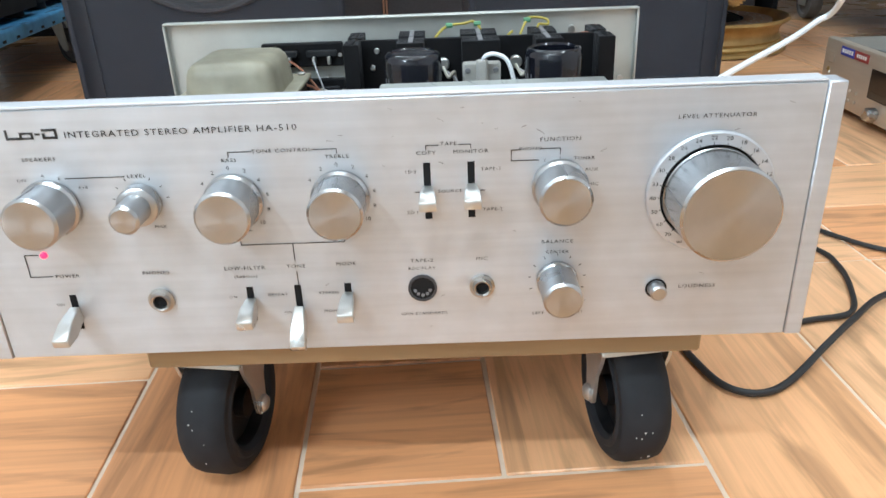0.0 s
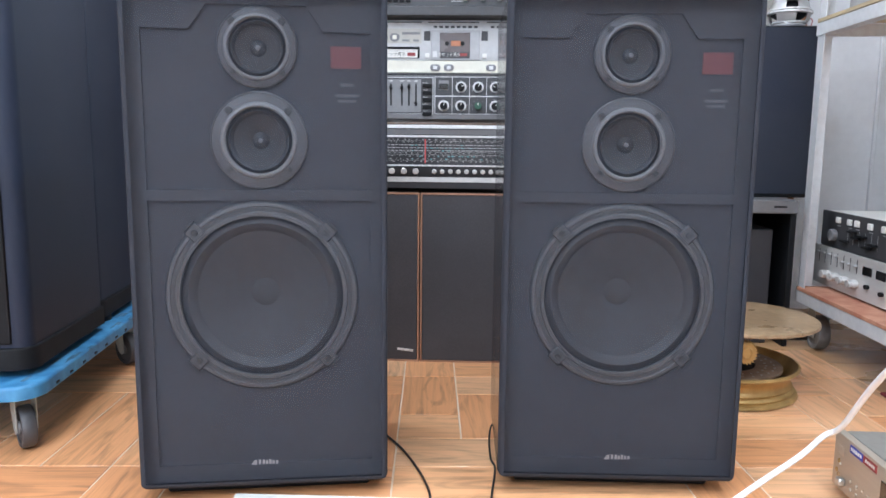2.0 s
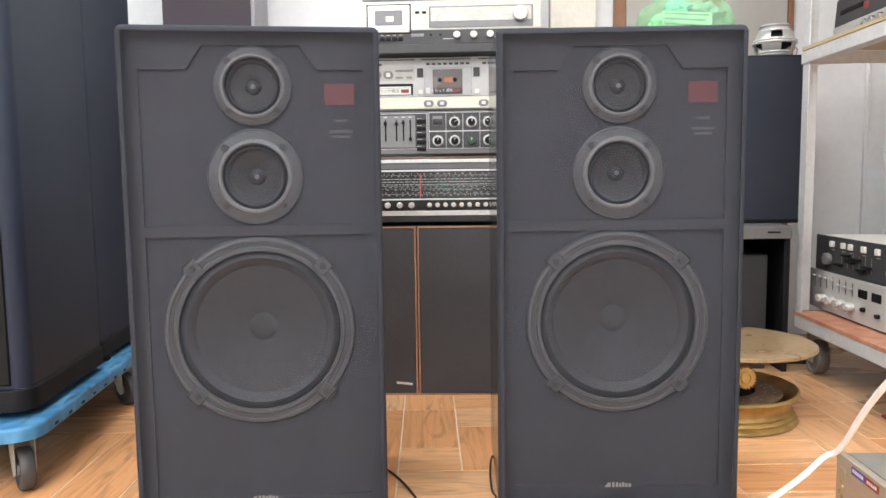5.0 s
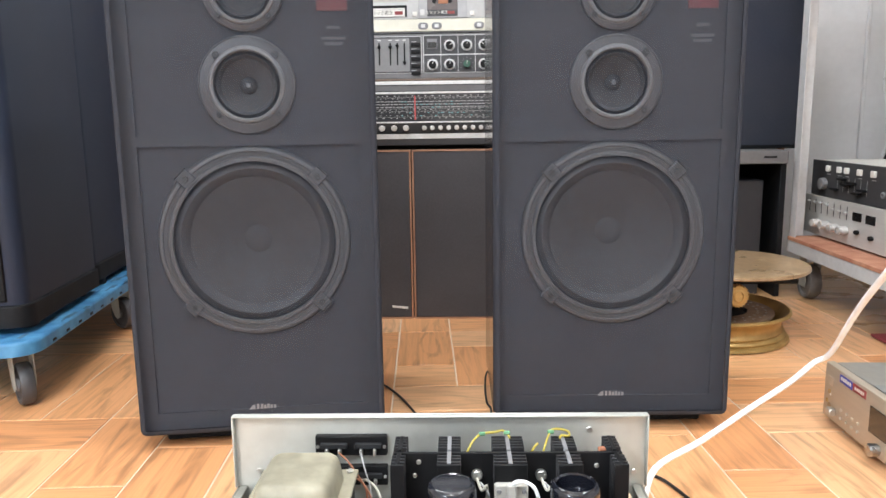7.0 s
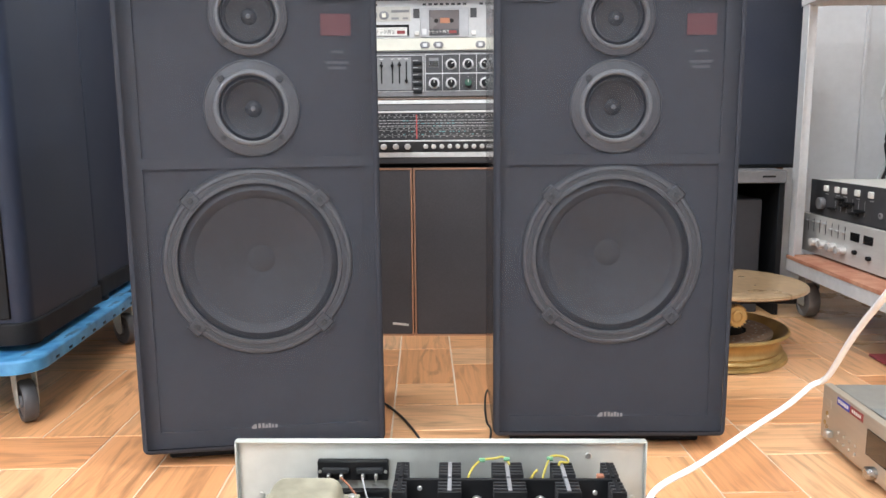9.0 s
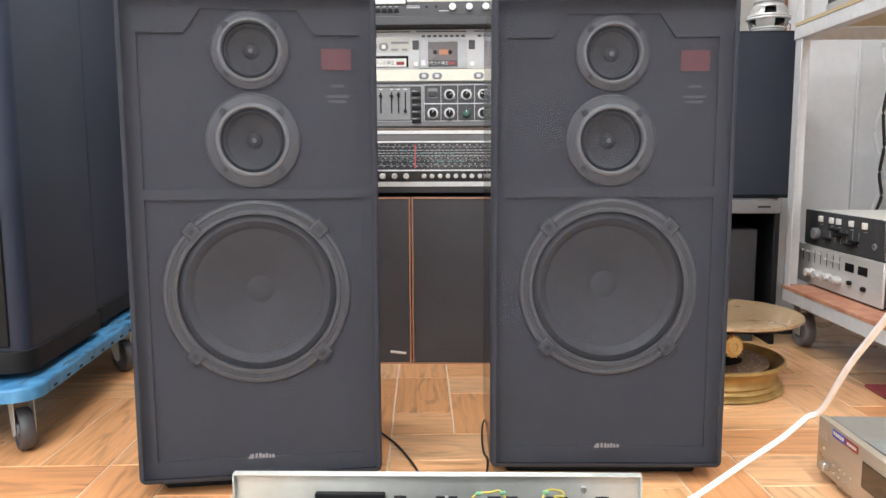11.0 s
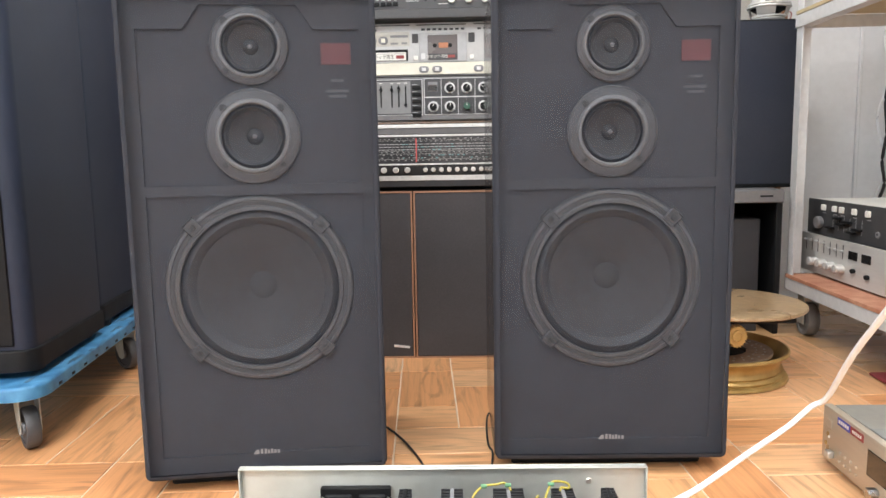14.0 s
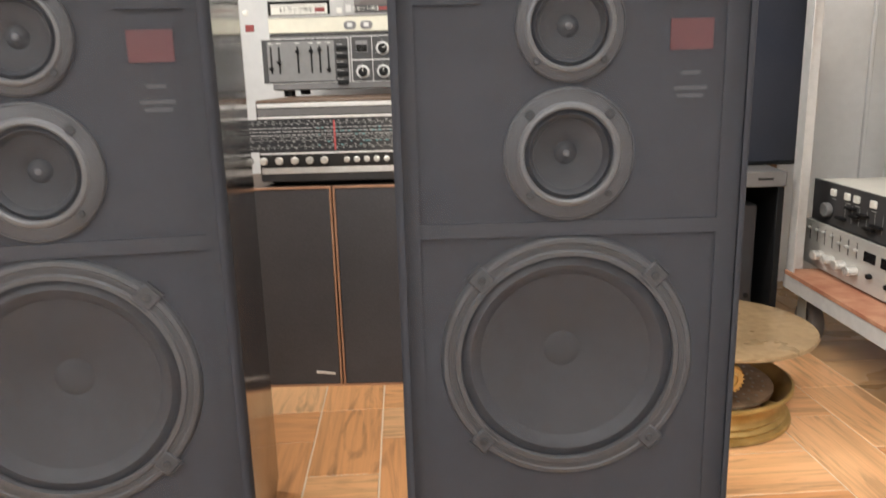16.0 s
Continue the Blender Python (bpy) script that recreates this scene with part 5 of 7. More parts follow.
for k in range(34):
    x, j = rn.uniform(0.196, 0.384), rn.choice((2, 3, 4, 6, 7))
    box(bm, x, -0.0017, DT - (0.09 + 0.105 * j) * (DT - DB), x + rn.uniform(0.002, 0.006), -0.0014, DT - (0.06 + 0.105 * j) * (DT - DB))
part("colour_print", bm, surf("pale_cyan_print", (0.16, 0.42, 0.44), 0.5), dial, "pale blue-green scale print")["kind"] = "stuff"
part("pointer", B(0.2336, -0.0018, DB + 0.002, 0.2370, -0.0008, DT - 0.004), surf("red_pointer", (0.60, 0.10, 0.10), 0.5), dial, "red dial pointer")
for x in (0.049, 0.082, 0.115, 0.148, 0.18, 0.211):
    kn = part("knob", C((x, 0, 0.513), "-y", 0.0078, 0.013, 20, 0.0015), PALEKNOB, radio)
    part("collar", L((x, 0, 0.513), "-y", [(0.0080, 0.001), (0.0094, 0.001), (0.0096, 0)], 20), DARK, kn)
for i in range(9):
    part("button", C((0.259 + 0.02117 * i, 0, 0.513), "-y", 0.0062, 0.010, 18, 0.0015), PALEKNOB, radio)

# cassette and cartridge deck with equaliser
deck = thing("tape_deck", "silver and charcoal tape deck with equaliser sliders, in the stack", "tape deck", pose(0, 2.70, 0))
KL, KR = 0.043, 0.575
part("case", B(KL + 0.002, 0.006, 0.655, KR - 0.002, 0.30, 0.945, 0.002), GREYP, deck)
for x in (0.075, 0.54):
    part("foot", C((x, 0.04, 0.6402), "z", 0.014, 0.0148, 20, 0.001), RUBBER, deck)
    part("foot", C((x, 0.25, 0.6402), "z", 0.014, 0.0148, 20, 0.001), RUBBER, deck)
top = part("upper_fascia", B(KL, 0.0, 0.828, KR, 0.006, 0.944, 0.001), SILVER, deck, "silver upper fascia")
cream = part("cream_strip", B(KL, -0.003, 0.792, KR, 0.006, 0.827, 0.001), CREAM, deck, "cream control strip")
low = part("lower_fascia", B(KL, 0.0, 0.657, KR, 0.006, 0.791, 0.001), MIDGREY, deck, "charcoal equaliser fascia")
# shadow below the cream strip, drawn as a dark bar
part("shadow_line", B(KL + 0.002, -0.0006, 0.785, KR - 0.002, 0.0, 0.788), DARK, low)
for x0, x1 in ((-0.008, 0.201), (0.22, 0.37), (0.392, 0.487)):
    part("groove", B(x0, -0.0006, 0.936, x1, 0.0, 0.939), DKGREY, top)
for x0, count in ((0.006, 6), (0.236, 8), (0.404, 4)):
    for i in range(count):
        part("button", B(x0 + 0.017 * i, -0.003, 0.921, x0 + 0.017 * i + 0.0105, 0.0, 0.927, 0.0005), DKGREY, top)
for x in (-0.02, 0.208, 0.377):
    part("black_window", B(x, -0.002, 0.885, x + 0.0185, 0.0, 0.912, 0.0004), DKGREY, top)
    part("white_key", B(x + 0.003, -0.005, 0.835, x + 0.0165, 0.0, 0.848, 0.001), WHITE, top)
slot = part("cartridge_slot", B(0.045, -0.003, 0.834, 0.195, 0.0, 0.867, 0.001), DARK, top, "black-framed cartridge slot")
part("label_strip", B(0.052, -0.0036, 0.835, 0.189, -0.003, 0.859, 0.0003), WHITE, slot)
part("label_rim", B(0.052, -0.0040, 0.854, 0.186, -0.0036, 0.855), GREYP, slot)
lettering(slot, "8\u30c8\u30e9\u30c3\u30af\u518d\u751f", 0.114, -0.0042, 0.845, 0.0125, INK, 1.0)
part("red_bar", B(0.159, -0.0042, 0.84, 0.183, -0.0036, 0.85), RED_ST, slot)
door = part("cassette_door", B(0.229, -0.004, 0.829, 0.372, 0.0, 0.914, 0.001), surf("grey_silver_door", (0.38, 0.38, 0.39), 0.4, 0.15), top, "silver cassette door with a dark window")
win = part("window", B(0.255, -0.006, 0.834, 0.344, -0.004, 0.907, 0.001), surf("tinted_window", (0.13, 0.11, 0.11), 0.2, 0, 0.1, 40, 10, 0, coat=0.3), door)
# orange muted to paint in the haze of the window glass
part("cassette_label", B(0.288, -0.0066, 0.869, 0.316, -0.006, 0.884, 0.001), surf("hazed_orange_label", (0.42, 0.17, 0.09), 0.6), win)
for x in (0.276, 0.322):
    part("reel", C((x, -0.006, 0.876), "-y", 0.0062, 0.0006, 14), DARK, win)
part("label_strip", B(0.257, -0.0066, 0.835, 0.342, -0.006, 0.852), DKGREY, win)
lettering(win, "\u30ab\u30bb\u30c3\u30c8\u518d\u751f", 0.283, -0.0069, 0.844, 0.0115, WHITE, 1.0)
part("red_bar", B(0.314, -0.0070, 0.84, 0.336, -0.0066, 0.848), RED_ST, win)
part("door_catch", B(0.234, -0.0048, 0.837, 0.247, -0.004, 0.854, 0.0004), GREYP2, door)
oval = part("left_panel", B(0.049, -0.001, 0.877, 0.2, 0, 0.919, 0.0004), surf("warm_grey_plate", (0.42, 0.40, 0.36), 0.4, 0.3), top)
for x in (0.087, 0.121):
    ok = part("oval_key", rounded(bmesh.new(), -0.0145, -0.0115, 0.0145, 0.0115, 0, 0.003, 0.0110, 5, 0.001), GREYP, oval, "", pose(x, -0.001, 0.894, 90))
    part("key_centre", B(x - 0.0060, -0.0048, 0.894 - 0.0060, x + 0.0060, -0.004, 0.894 + 0.0060, 0.0004), CREAM, ok).matrix_basis = pose(x, -0.001, 0.894, 90).inverted()
for x0, x1, y0, y1 in ((0.143, 0.196, 0.902, 0.909), (0.143, 0.165, 0.882, 0.888), (0.176, 0.193, 0.882, 0.888)):
    part("print_bar", B(x0, -0.0014, y0, x1, -0.001, y1), GREYP, oval)
for x in (0.242, 0.282, 0.407, 0.444):
    ok = part("oval_key", rounded(bmesh.new(), -0.0150, -0.0095, 0.0150, 0.0095, 0, 0.003, 0.0092, 5, 0.001), GREYP, cream, "", pose(x, -0.003, 0.807, 90))
    part("key_centre", B(x - 0.0060, -0.0068, 0.807 - 0.0050, x + 0.0060, -0.006, 0.807 + 0.0050, 0.0004), GREYP2, ok).matrix_basis = pose(x, -0.003, 0.807, 90).inverted()
part("red_key", B(-0.013, -0.006, 0.797, 0.008, -0.003, 0.814, 0.001), RED_ST, cream, "red square key")
EQ = (0.021, 0.236, 0.672, 0.779)
MIXF = (0.241, KR - 0.006, 0.672, 0.781)
for x0, x1, z0, z1 in (EQ, MIXF):
    part("outline", B(x0, -0.0008, z0, x1, 0.0, z1, 0.0003), GREYP2, low)
    part("field", B(x0 + 0.0016, -0.0012, z0 + 0.0016, x1 - 0.0016, -0.0008, z1 - 0.0016), DKGREY, low)
part("slider_plate", B(0.035, -0.0016, 0.677, 0.2, -0.0012, 0.773), surf("eq_plate", (0.20, 0.20, 0.205), 0.5), low)
for i, x in enumerate((0.044, 0.064, 0.11, 0.143, 0.164, 0.185)):
    part("slider_slot", B(x - 0.0022, -0.0020, 0.696, x + 0.0022, -0.0016, 0.76), DARK, low)
    zz = (0.705, 0.72, 0.745, 0.745, 0.748, 0.700)[i]
    part("slider_knob", B(x - 0.0045, -0.011, zz, x + 0.0045, -0.0020, zz + 0.007, 0.001), BLACK_ANOD, low)
    part("print_bar", B(x - 0.005, -0.0020, 0.767, x + 0.005, -0.0016, 0.769), WHITE, low)
for i in range(5):
    z = 0.758 - 0.02063 * i
    part("key", B(0.205, -0.006, z - 0.009, 0.232, -0.0012, z + 0.001, 0.001), BLACK_ANOD, low)
    part("print_bar", B(0.205, -0.0016, z + 0.004, 0.22, -0.0012, z + 0.0054), SILVER, low)
for x in (0.293, 0.344, 0.395, 0.446):
    part("cell_line", B(x - 0.0007, -0.0017, MIXF[2], x + 0.0007, -0.0012, MIXF[3]), GREYP2, low)
part("cell_line", B(MIXF[0], -0.0017, 0.723, MIXF[1], -0.0012, 0.726), GREYP2, low)
part("display", B(0.253, -0.002, 0.742, 0.282, -0.0012, 0.77, 0.0005), GREYP, low)
part("display_glass", B(0.254, -0.0024, 0.744, 0.281, -0.002, 0.761, 0.0005), SCREEN, low)
GREENK = surf("green_knob", (0.03, 0.09, 0.06), 0.4)
for x, z, mat_k in ((0.319, 0.751, BLACK_ANOD), (0.37, 0.751, BLACK_ANOD), (0.421, 0.751, BLACK_ANOD), (0.268, 0.696, BLACK_ANOD), (0.319, 0.696, BLACK_ANOD),
                    (0.37, 0.696, GREENK), (0.421, 0.696, BLACK_ANOD), (0.471, 0.751, BLACK_ANOD), (0.471, 0.696, BLACK_ANOD)):
    kn = part("knob", C((x, -0.0012, z), "-y", 0.0105, 0.016, 24, 0.001), mat_k, low)
    if mat_k is BLACK_ANOD:
        part("ring", L((x, -0.0012, z), "-y", [(0.0112, 0), (0.0116, 0.0012), (0.0160, 0.0012), (0.0164, 0)], 28), GREYP2, kn)
    part("pointer", box(bmesh.new(), -0.0008, -0.0178, 0.001, 0.0008, -0.0171, 0.009, 0, 1, pose(x, 0, z, 0, rn.uniform(-60, 60), 0)), WHITE, kn)
    for k in range(7):
        aa = radians(-30 + 40 * k)
        part("tick", B(x + 0.0190 * math.cos(aa) - 0.0006, -0.0016, z + 0.0190 * math.sin(aa) - 0.0006, x + 0.0190 * math.cos(aa) + 0.0006, -0.0012, z + 0.0190 * math.sin(aa) + 0.0006), GREYP2, low)

# the top of the stack
STACK = pose(-0.1012, 0.398, -0.0640) @ stretch(1.2757, 1, 1.213)
# board with white corner caps, then the tuner-cassette unit
bd = thing("dark_board", "dark grey board with white corner caps, between the stacked units", "board", pose(0, 2.645, 0))
part("board", B(0.034, 0, 0.947, 0.566, 0.36, 0.9755, 0.003), DKGREY, bd)
for x in (0.027, 0.537):
    part("corner_cap", B(x, -0.006, 0.9440, x + 0.036, 0.03, 0.9720, 0.006, 2), WHITE, bd)
mc = thing("music_centre", "silver and black tuner with cassette door, atop the stack", "tuner", STACK @ pose(0, 2.262, 0))
part("case", B(0.112, 0.006, 0.8572, 0.530, 0.27, 0.960, 0.002), DKGREY, mc)
fa = part("silver_fascia", B(0.112, 0.0, 0.8905, 0.530, 0.006, 0.9595, 0.0012), surf("warm_silver", (0.60, 0.59, 0.53), 0.38, 0.0), mc, "silver tuner fascia")
part("door_gap", B(0.1305, -0.0012, 0.8825, 0.2325, 0.0, 0.9525), DARK, fa)
dr = part("cassette_door", B(0.133, -0.005, 0.8850, 0.230, 0.0, 0.9500, 0.002), surf("bright_silver", (0.62, 0.62, 0.59), 0.3, 0.1), fa, "silver cassette door with a dark window")
wi = part("window", B(0.150, -0.006, 0.9030, 0.213, -0.005, 0.9370, 0.0015), GREYP, dr)
part("cassette_label", B(0.175, -0.0066, 0.9110, 0.193, -0.006, 0.9235), CREAM, wi)
td = part("tuning_window", B(0.274, -0.002, 0.8950, 0.512, 0.0, 0.9460, 0.001), GREYP, fa, "pale tuning window")
part("scale", B(0.278, -0.0026, 0.9105, 0.508, -0.002, 0.9425, 0.0004), surf("pale_scale", (0.55, 0.54, 0.50), 0.25, 0.1, coat=0.4), td)
for z in (0.917, 0.927, 0.935):
    bm = bmesh.new()
    x = 0.284
    while x < 0.46:
        w = rn.uniform(0.003, 0.008)
        box(bm, x, -0.0030, z, x + w, -0.0026, z + 0.0018)
        x += w + rn.uniform(0.006, 0.014)
    part("scale_print", bm, GREYP2, td)
part("tuning_knob", C((0.4830, -0.002, 0.9250), "-y", 0.0175, 0.016, 32, 0.002), PALEKNOB, fa, "large aluminium tuning knob")
for x in (0.242, 0.258):
    part("mini_window", B(x, -0.001, 0.929, x + 0.010, 0, 0.935), DARK, fa)
st = part("lower_strip", B(0.112, -0.001, 0.8580, 0.530, 0.006, 0.8900, 0.0012), DKGREY, mc, "black control strip")
for i in range(5):
    part("key", B(0.146 + 0.0142 * i, -0.006, 0.8660, 0.157 + 0.0142 * i, -0.001, 0.8745, 0.0008), BLACK_ANOD, st)
    part("print_bar", B(0.148 + 0.0142 * i, -0.0014, 0.8790, 0.155 + 0.0142 * i, -0.001, 0.8805), SILVER, st)
for x in (0.278, 0.300):
    part("jack", C((x, -0.001, 0.8785), "-y", 0.0030, 0.001, 12), DARK, st)
for x in (0.338, 0.3765, 0.4140, 0.4520):
    part("knob", C((x, -0.001, 0.8770), "-y", 0.0082, 0.013, 22, 0.001), PALEKNOB, st)
part("knob", C((0.505, -0.001, 0.8770), "-y", 0.005, 0.008, 16, 0.001), PALEKNOB, st)
for x0, x1, z in ((0.232, 0.262, 0.880), (0.232, 0.262, 0.876), (0.306, 0.330, 0.868)):
    part("print_bar", B(x0, -0.0014, z, x1, -0.001, z + 0.0016), SILVER, st)
part("dust_lid", B(0.120, 0.004, 0.9605, 0.522, 0.27, 1.008, 0.003), LIDM, mc, "smoked clear dust lid")
pr = thing("portable_radio", "small grey portable radio lying on the dust lid", "radio", STACK @ pose(0, 2.29, 1.008))
part("case", B(0.128, 0, 0.0005, 0.288, 0.10, 0.062, 0.006, 2), GREYP, pr)
part("front", B(0.132, -0.003, 0.004, 0.284, 0.0, 0.058, 0.001), GREYP, pr)
part("tuning_face", B(0.138, -0.0036, 0.010, 0.192, -0.003, 0.054, 0.0004), surf("blue_grey_face", (0.30, 0.35, 0.41), 0.3), pr)
part("speaker_mesh", B(0.200, -0.004, 0.010, 0.255, -0.003, 0.052, 0.001), DKGREY, pr)
part("knob", C((0.270, -0.003, 0.018), "-y", 0.008, 0.008, 18, 0.001), CHROME, pr)
wb = thing("wooden_box", "small dark brown wooden box on the dust lid", "box", STACK @ pose(0, 2.30, 1.008))
part("box_body", B(0.315, 0, 0.010, 0.490, 0.12, 0.07, 0.003), WALNUT, wb)
for k in range(9):
    part("carved_boss", C((0.326 + k * 0.0193, 0.0, 0.020 + 0.003 * (k % 2)), "-y", 0.0078, 0.004, 12, 0.002), WALNUT, wb)
part("base", B(0.318, -0.004, 0.0005, 0.494, 0.124, 0.0105, 0.003), WOOD, wb)
solid("yellow_tool", B(0.293, 2.30, 1.0085, 0.310, 2.36, 1.045, 0.004), WIRES["yellow"], "small yellow and black tool on the dust lid", "tool", STACK)

# brown board leaning behind the stack
solid("brown_board", B(0.600, 2.75, 0.0, 0.760, 2.77, 0.966, 0.002), STILE, "narrow brown wooden board standing behind the speaker", "board")

# ---- left: towers on a blue dolly ----
DOL = pose(-0.430, 1.722, 0, 0, 0, 8.0) @ stretch(1.05, 1.12, 1.12)
dolly = thing("platform_dolly", "worn blue plastic platform dolly on grey casters", "dolly", DOL)
bm = rounded(bmesh.new(), -0.62, 0.0, 0.0, 0.86, 0.098, 0.122, 0.05, 8, 0.006)
part("deck", bm, BLUE, dolly)
for i in range(12):
    # dark stains on the deck rim, laid on as thin boxes
    part("rim_stain", B(-0.0012, 0.08 + i * 0.06, 0.1015, 0.0008, 0.082 + i * 0.06 + 0.012, 0.1062, 0.0004), DARK, dolly)
bm = bmesh.new()
for i in range(60):
    x = rn.choice((rn.uniform(-0.06, -0.004), rn.uniform(-0.6, -0.01)))
    y = rn.uniform(0.01, 0.85)
    box(bm, x, y, 0.1221, x + rn.uniform(0.003, 0.014), y + rn.uniform(0.01, 0.05), 0.1225)
part("wear_marks", bm, surf("grimy_scuffs", (0.07, 0.16, 0.25), 0.7, 0, 0.3, 60, 20), dolly, "grey grimy scuff marks")["kind"] = "stuff"


def dolly_caster(x, y, turn):
    ca = part("caster", B(-0.03, -0.014, 0.0905, 0.03, 0.046, 0.0978, 0.001), STEEL, dolly, "grey swivel caster", pose(x, y, 0, 0, 0, turn))
    part("wheel", L((-0.012, 0, 0.0372), "x", [(0.010, 0.002), (0.026, 0.002), (0.027, 0), (0.034, 0), (0.037, 0.004), (0.037, 0.020), (0.034, 0.024), (0.027, 0.024), (0.026, 0.022), (0.010, 0.022)], 36), surf("grey_wheel", (0.065, 0.065, 0.07), 0.55, 0, 0.3, 40, 12, 0.05), ca)
    part("hub", C((-0.014, 0, 0.0372), "x", 0.011, 0.028, 18, 0.001), GREYP, ca)
    for s in (-1, 1):
        bm = bmesh.new()
        vs = [[bm.verts.new((s * 0.017 + dx, yy, zz)) for yy, zz in ((-0.006, 0.0905), (0.040, 0.0905), (0.012, 0.032), (0.0, 0.026), (-0.010, 0.032))] for dx in (-0.001, 0.001)]
        for i in range(5):
            bm.faces.new((vs[0][i], vs[0][(i + 1) % 5], vs[1][(i + 1) % 5], vs[1][i]))
        bm.faces.new(vs[0])
        bm.faces.new(vs[1][::-1])
        part("fork", bm, STEEL, ca)


for x, y, tn in ((-0.045, 0.052, 37), (-0.028, 0.535, 52), (-0.56, 0.06, 40), (-0.56, 0.80, -20)):
    dolly_caster(x, y, tn)


def tower(m, label, depth=0.33):
    """A tall black speaker with rounded front corners on a flared base."""
    tw = thing("tower_speaker", label, "loudspeaker", m, "tower speakers on the dolly")
    bm = rounded(bmesh.new(), -0.36, 0.0, 0.0, depth, 0.036, 1.30, 0.026, 8, 0.004, (0, 0, 1, 1))
    part("cabinet", bm, CABSAT, tw)
    bm = rounded(bmesh.new(), -0.366, -0.008, 0.006, depth + 0.002, 0.0, 0.038, 0.040, 8, 0.004, (0, 0, 1, 1))
    part("base", bm, CABMAT, tw)
    part("front_panel", B(-0.330, -0.004, 0.045, -0.030, 0.001, 1.27, 0.002), CABMAT, tw)


tower(DOL @ pose(-0.030, 0.055, 0.136), "tall satin black tower speaker with rounded corners, on the dolly")
tower(DOL @ pose(-0.046, 0.415, 0.136), "tall satin black tower speaker standing behind another, on the dolly")
for x, y in ((-0.34, 0.09), (-0.06, 0.12), (-0.34, 0.35), (-0.06, 0.35), (-0.34, 0.45), (-0.06, 0.47), (-0.34, 0.7), (-0.06, 0.7)):
    solid("foot_block", C((x, y, 0.1225), "z", 0.02, 0.0135, 14, 0.001), RUBBER, "black rubber block under a tower speaker", "block", DOL, group="rubber blocks")

# tall grey speaker and small box behind
ts = thing("column_speaker", "tall purple-grey cloth column speaker with grey sides, by the wall", "loudspeaker", pose(-0.505, 2.92, 0, 0, 0, 4) @ stretch(1.17, 1, 1.2))
part("cabinet", B(-0.125, 0.006, 0, 0.135, 0.22, 1.55, 0.003), GREYSIDE, ts)
part("grille", B(-0.124, 0, 0.02, 0.124, 0.0055, 1.54, 0.002), PURPLE, ts)
sb = thing("black_cabinet", "plain black cabinet by the wall", "cabinet", pose(-0.835, 2.77, 0) @ stretch(1.117, 1, 1.08))
part("cabinet_body", B(-0.16, 0, 0, 0.135, 0.28, 0.925, 0.003), CABMAT, sb)
part("front_cloth", B(-0.15, -0.004, 0.02, 0.125, 0.0, 0.91, 0.001), CLOTH2, sb)
sm = thing("small_speaker", "small black speaker on a black cabinet", "loudspeaker", pose(-0.796, 2.79, 0.9995) @ stretch(1.117, 1, 1.08))
part("case", B(-0.085, 0, 0, 0.085, 0.12, 0.066, 0.004), CABMAT, sm)
part("terminal", B(0.030, -0.004, 0.010, 0.075, 0.0, 0.022, 0.001), DARK, sm)

# ---- right back: black boxes, drivers, bag ----
tb = thing("black_speaker_box", "tall matt black speaker box on a shelf board", "loudspeaker", pose(0.0468, 2.735, 0) @ stretch(1.05, 1, 1.085))
part("cabinet_body", B(0.93, 0, 0.4005, 1.2545, 0.28, 0.863, 0.003), CABMAT, tb)
part("front_cloth", B(0.935, -0.004, 0.41, 1.250, 0.0, 0.858, 0.001), surf("blue_black_cloth", (0.015, 0.019, 0.032), 0.85, 0, 0.2, 300, 5, 0.2), tb)
sd = thing("black_stand", "low black stand with a grey top board and open shelf", "stand", pose(-0.0406, 2.619, 0) @ stretch(1.05, 1, 1.085))
part("top_board", B(0.92, 0, 0.364, 1.272, 0.42, 0.400, 0.003), MIDGREY, sd)
part("handle_slot", B(1.205, -0.001, 0.380, 1.240, 0.002, 0.385), DARK, sd)
part("side", B(1.256, 0.01, 0, 1.272, 0.42, 0.364, 0.002), CABMAT, sd)
part("side", B(0.92, 0.01, 0, 0.936, 0.42, 0.364, 0.002), CABMAT, sd)
part("back", B(0.936, 0.40, 0, 1.256, 0.415, 0.364, 0.001), CABMAT, sd)
lb = thing("dark_grey_box", "dark grey equipment box inside the low stand", "box", pose(-0.0406, 2.665, 0) @ stretch(1.05, 1, 1.085))
part("case", B(0.945, 0, 0, 1.225, 0.2, 0.318, 0.003), surf("blue_grey_box", (0.028, 0.030, 0.036), 0.5), lb)
part("latch", C((1.21, 0, 0.10), "-y", 0.006, 0.006, 12, 0.001), DARK, lb)


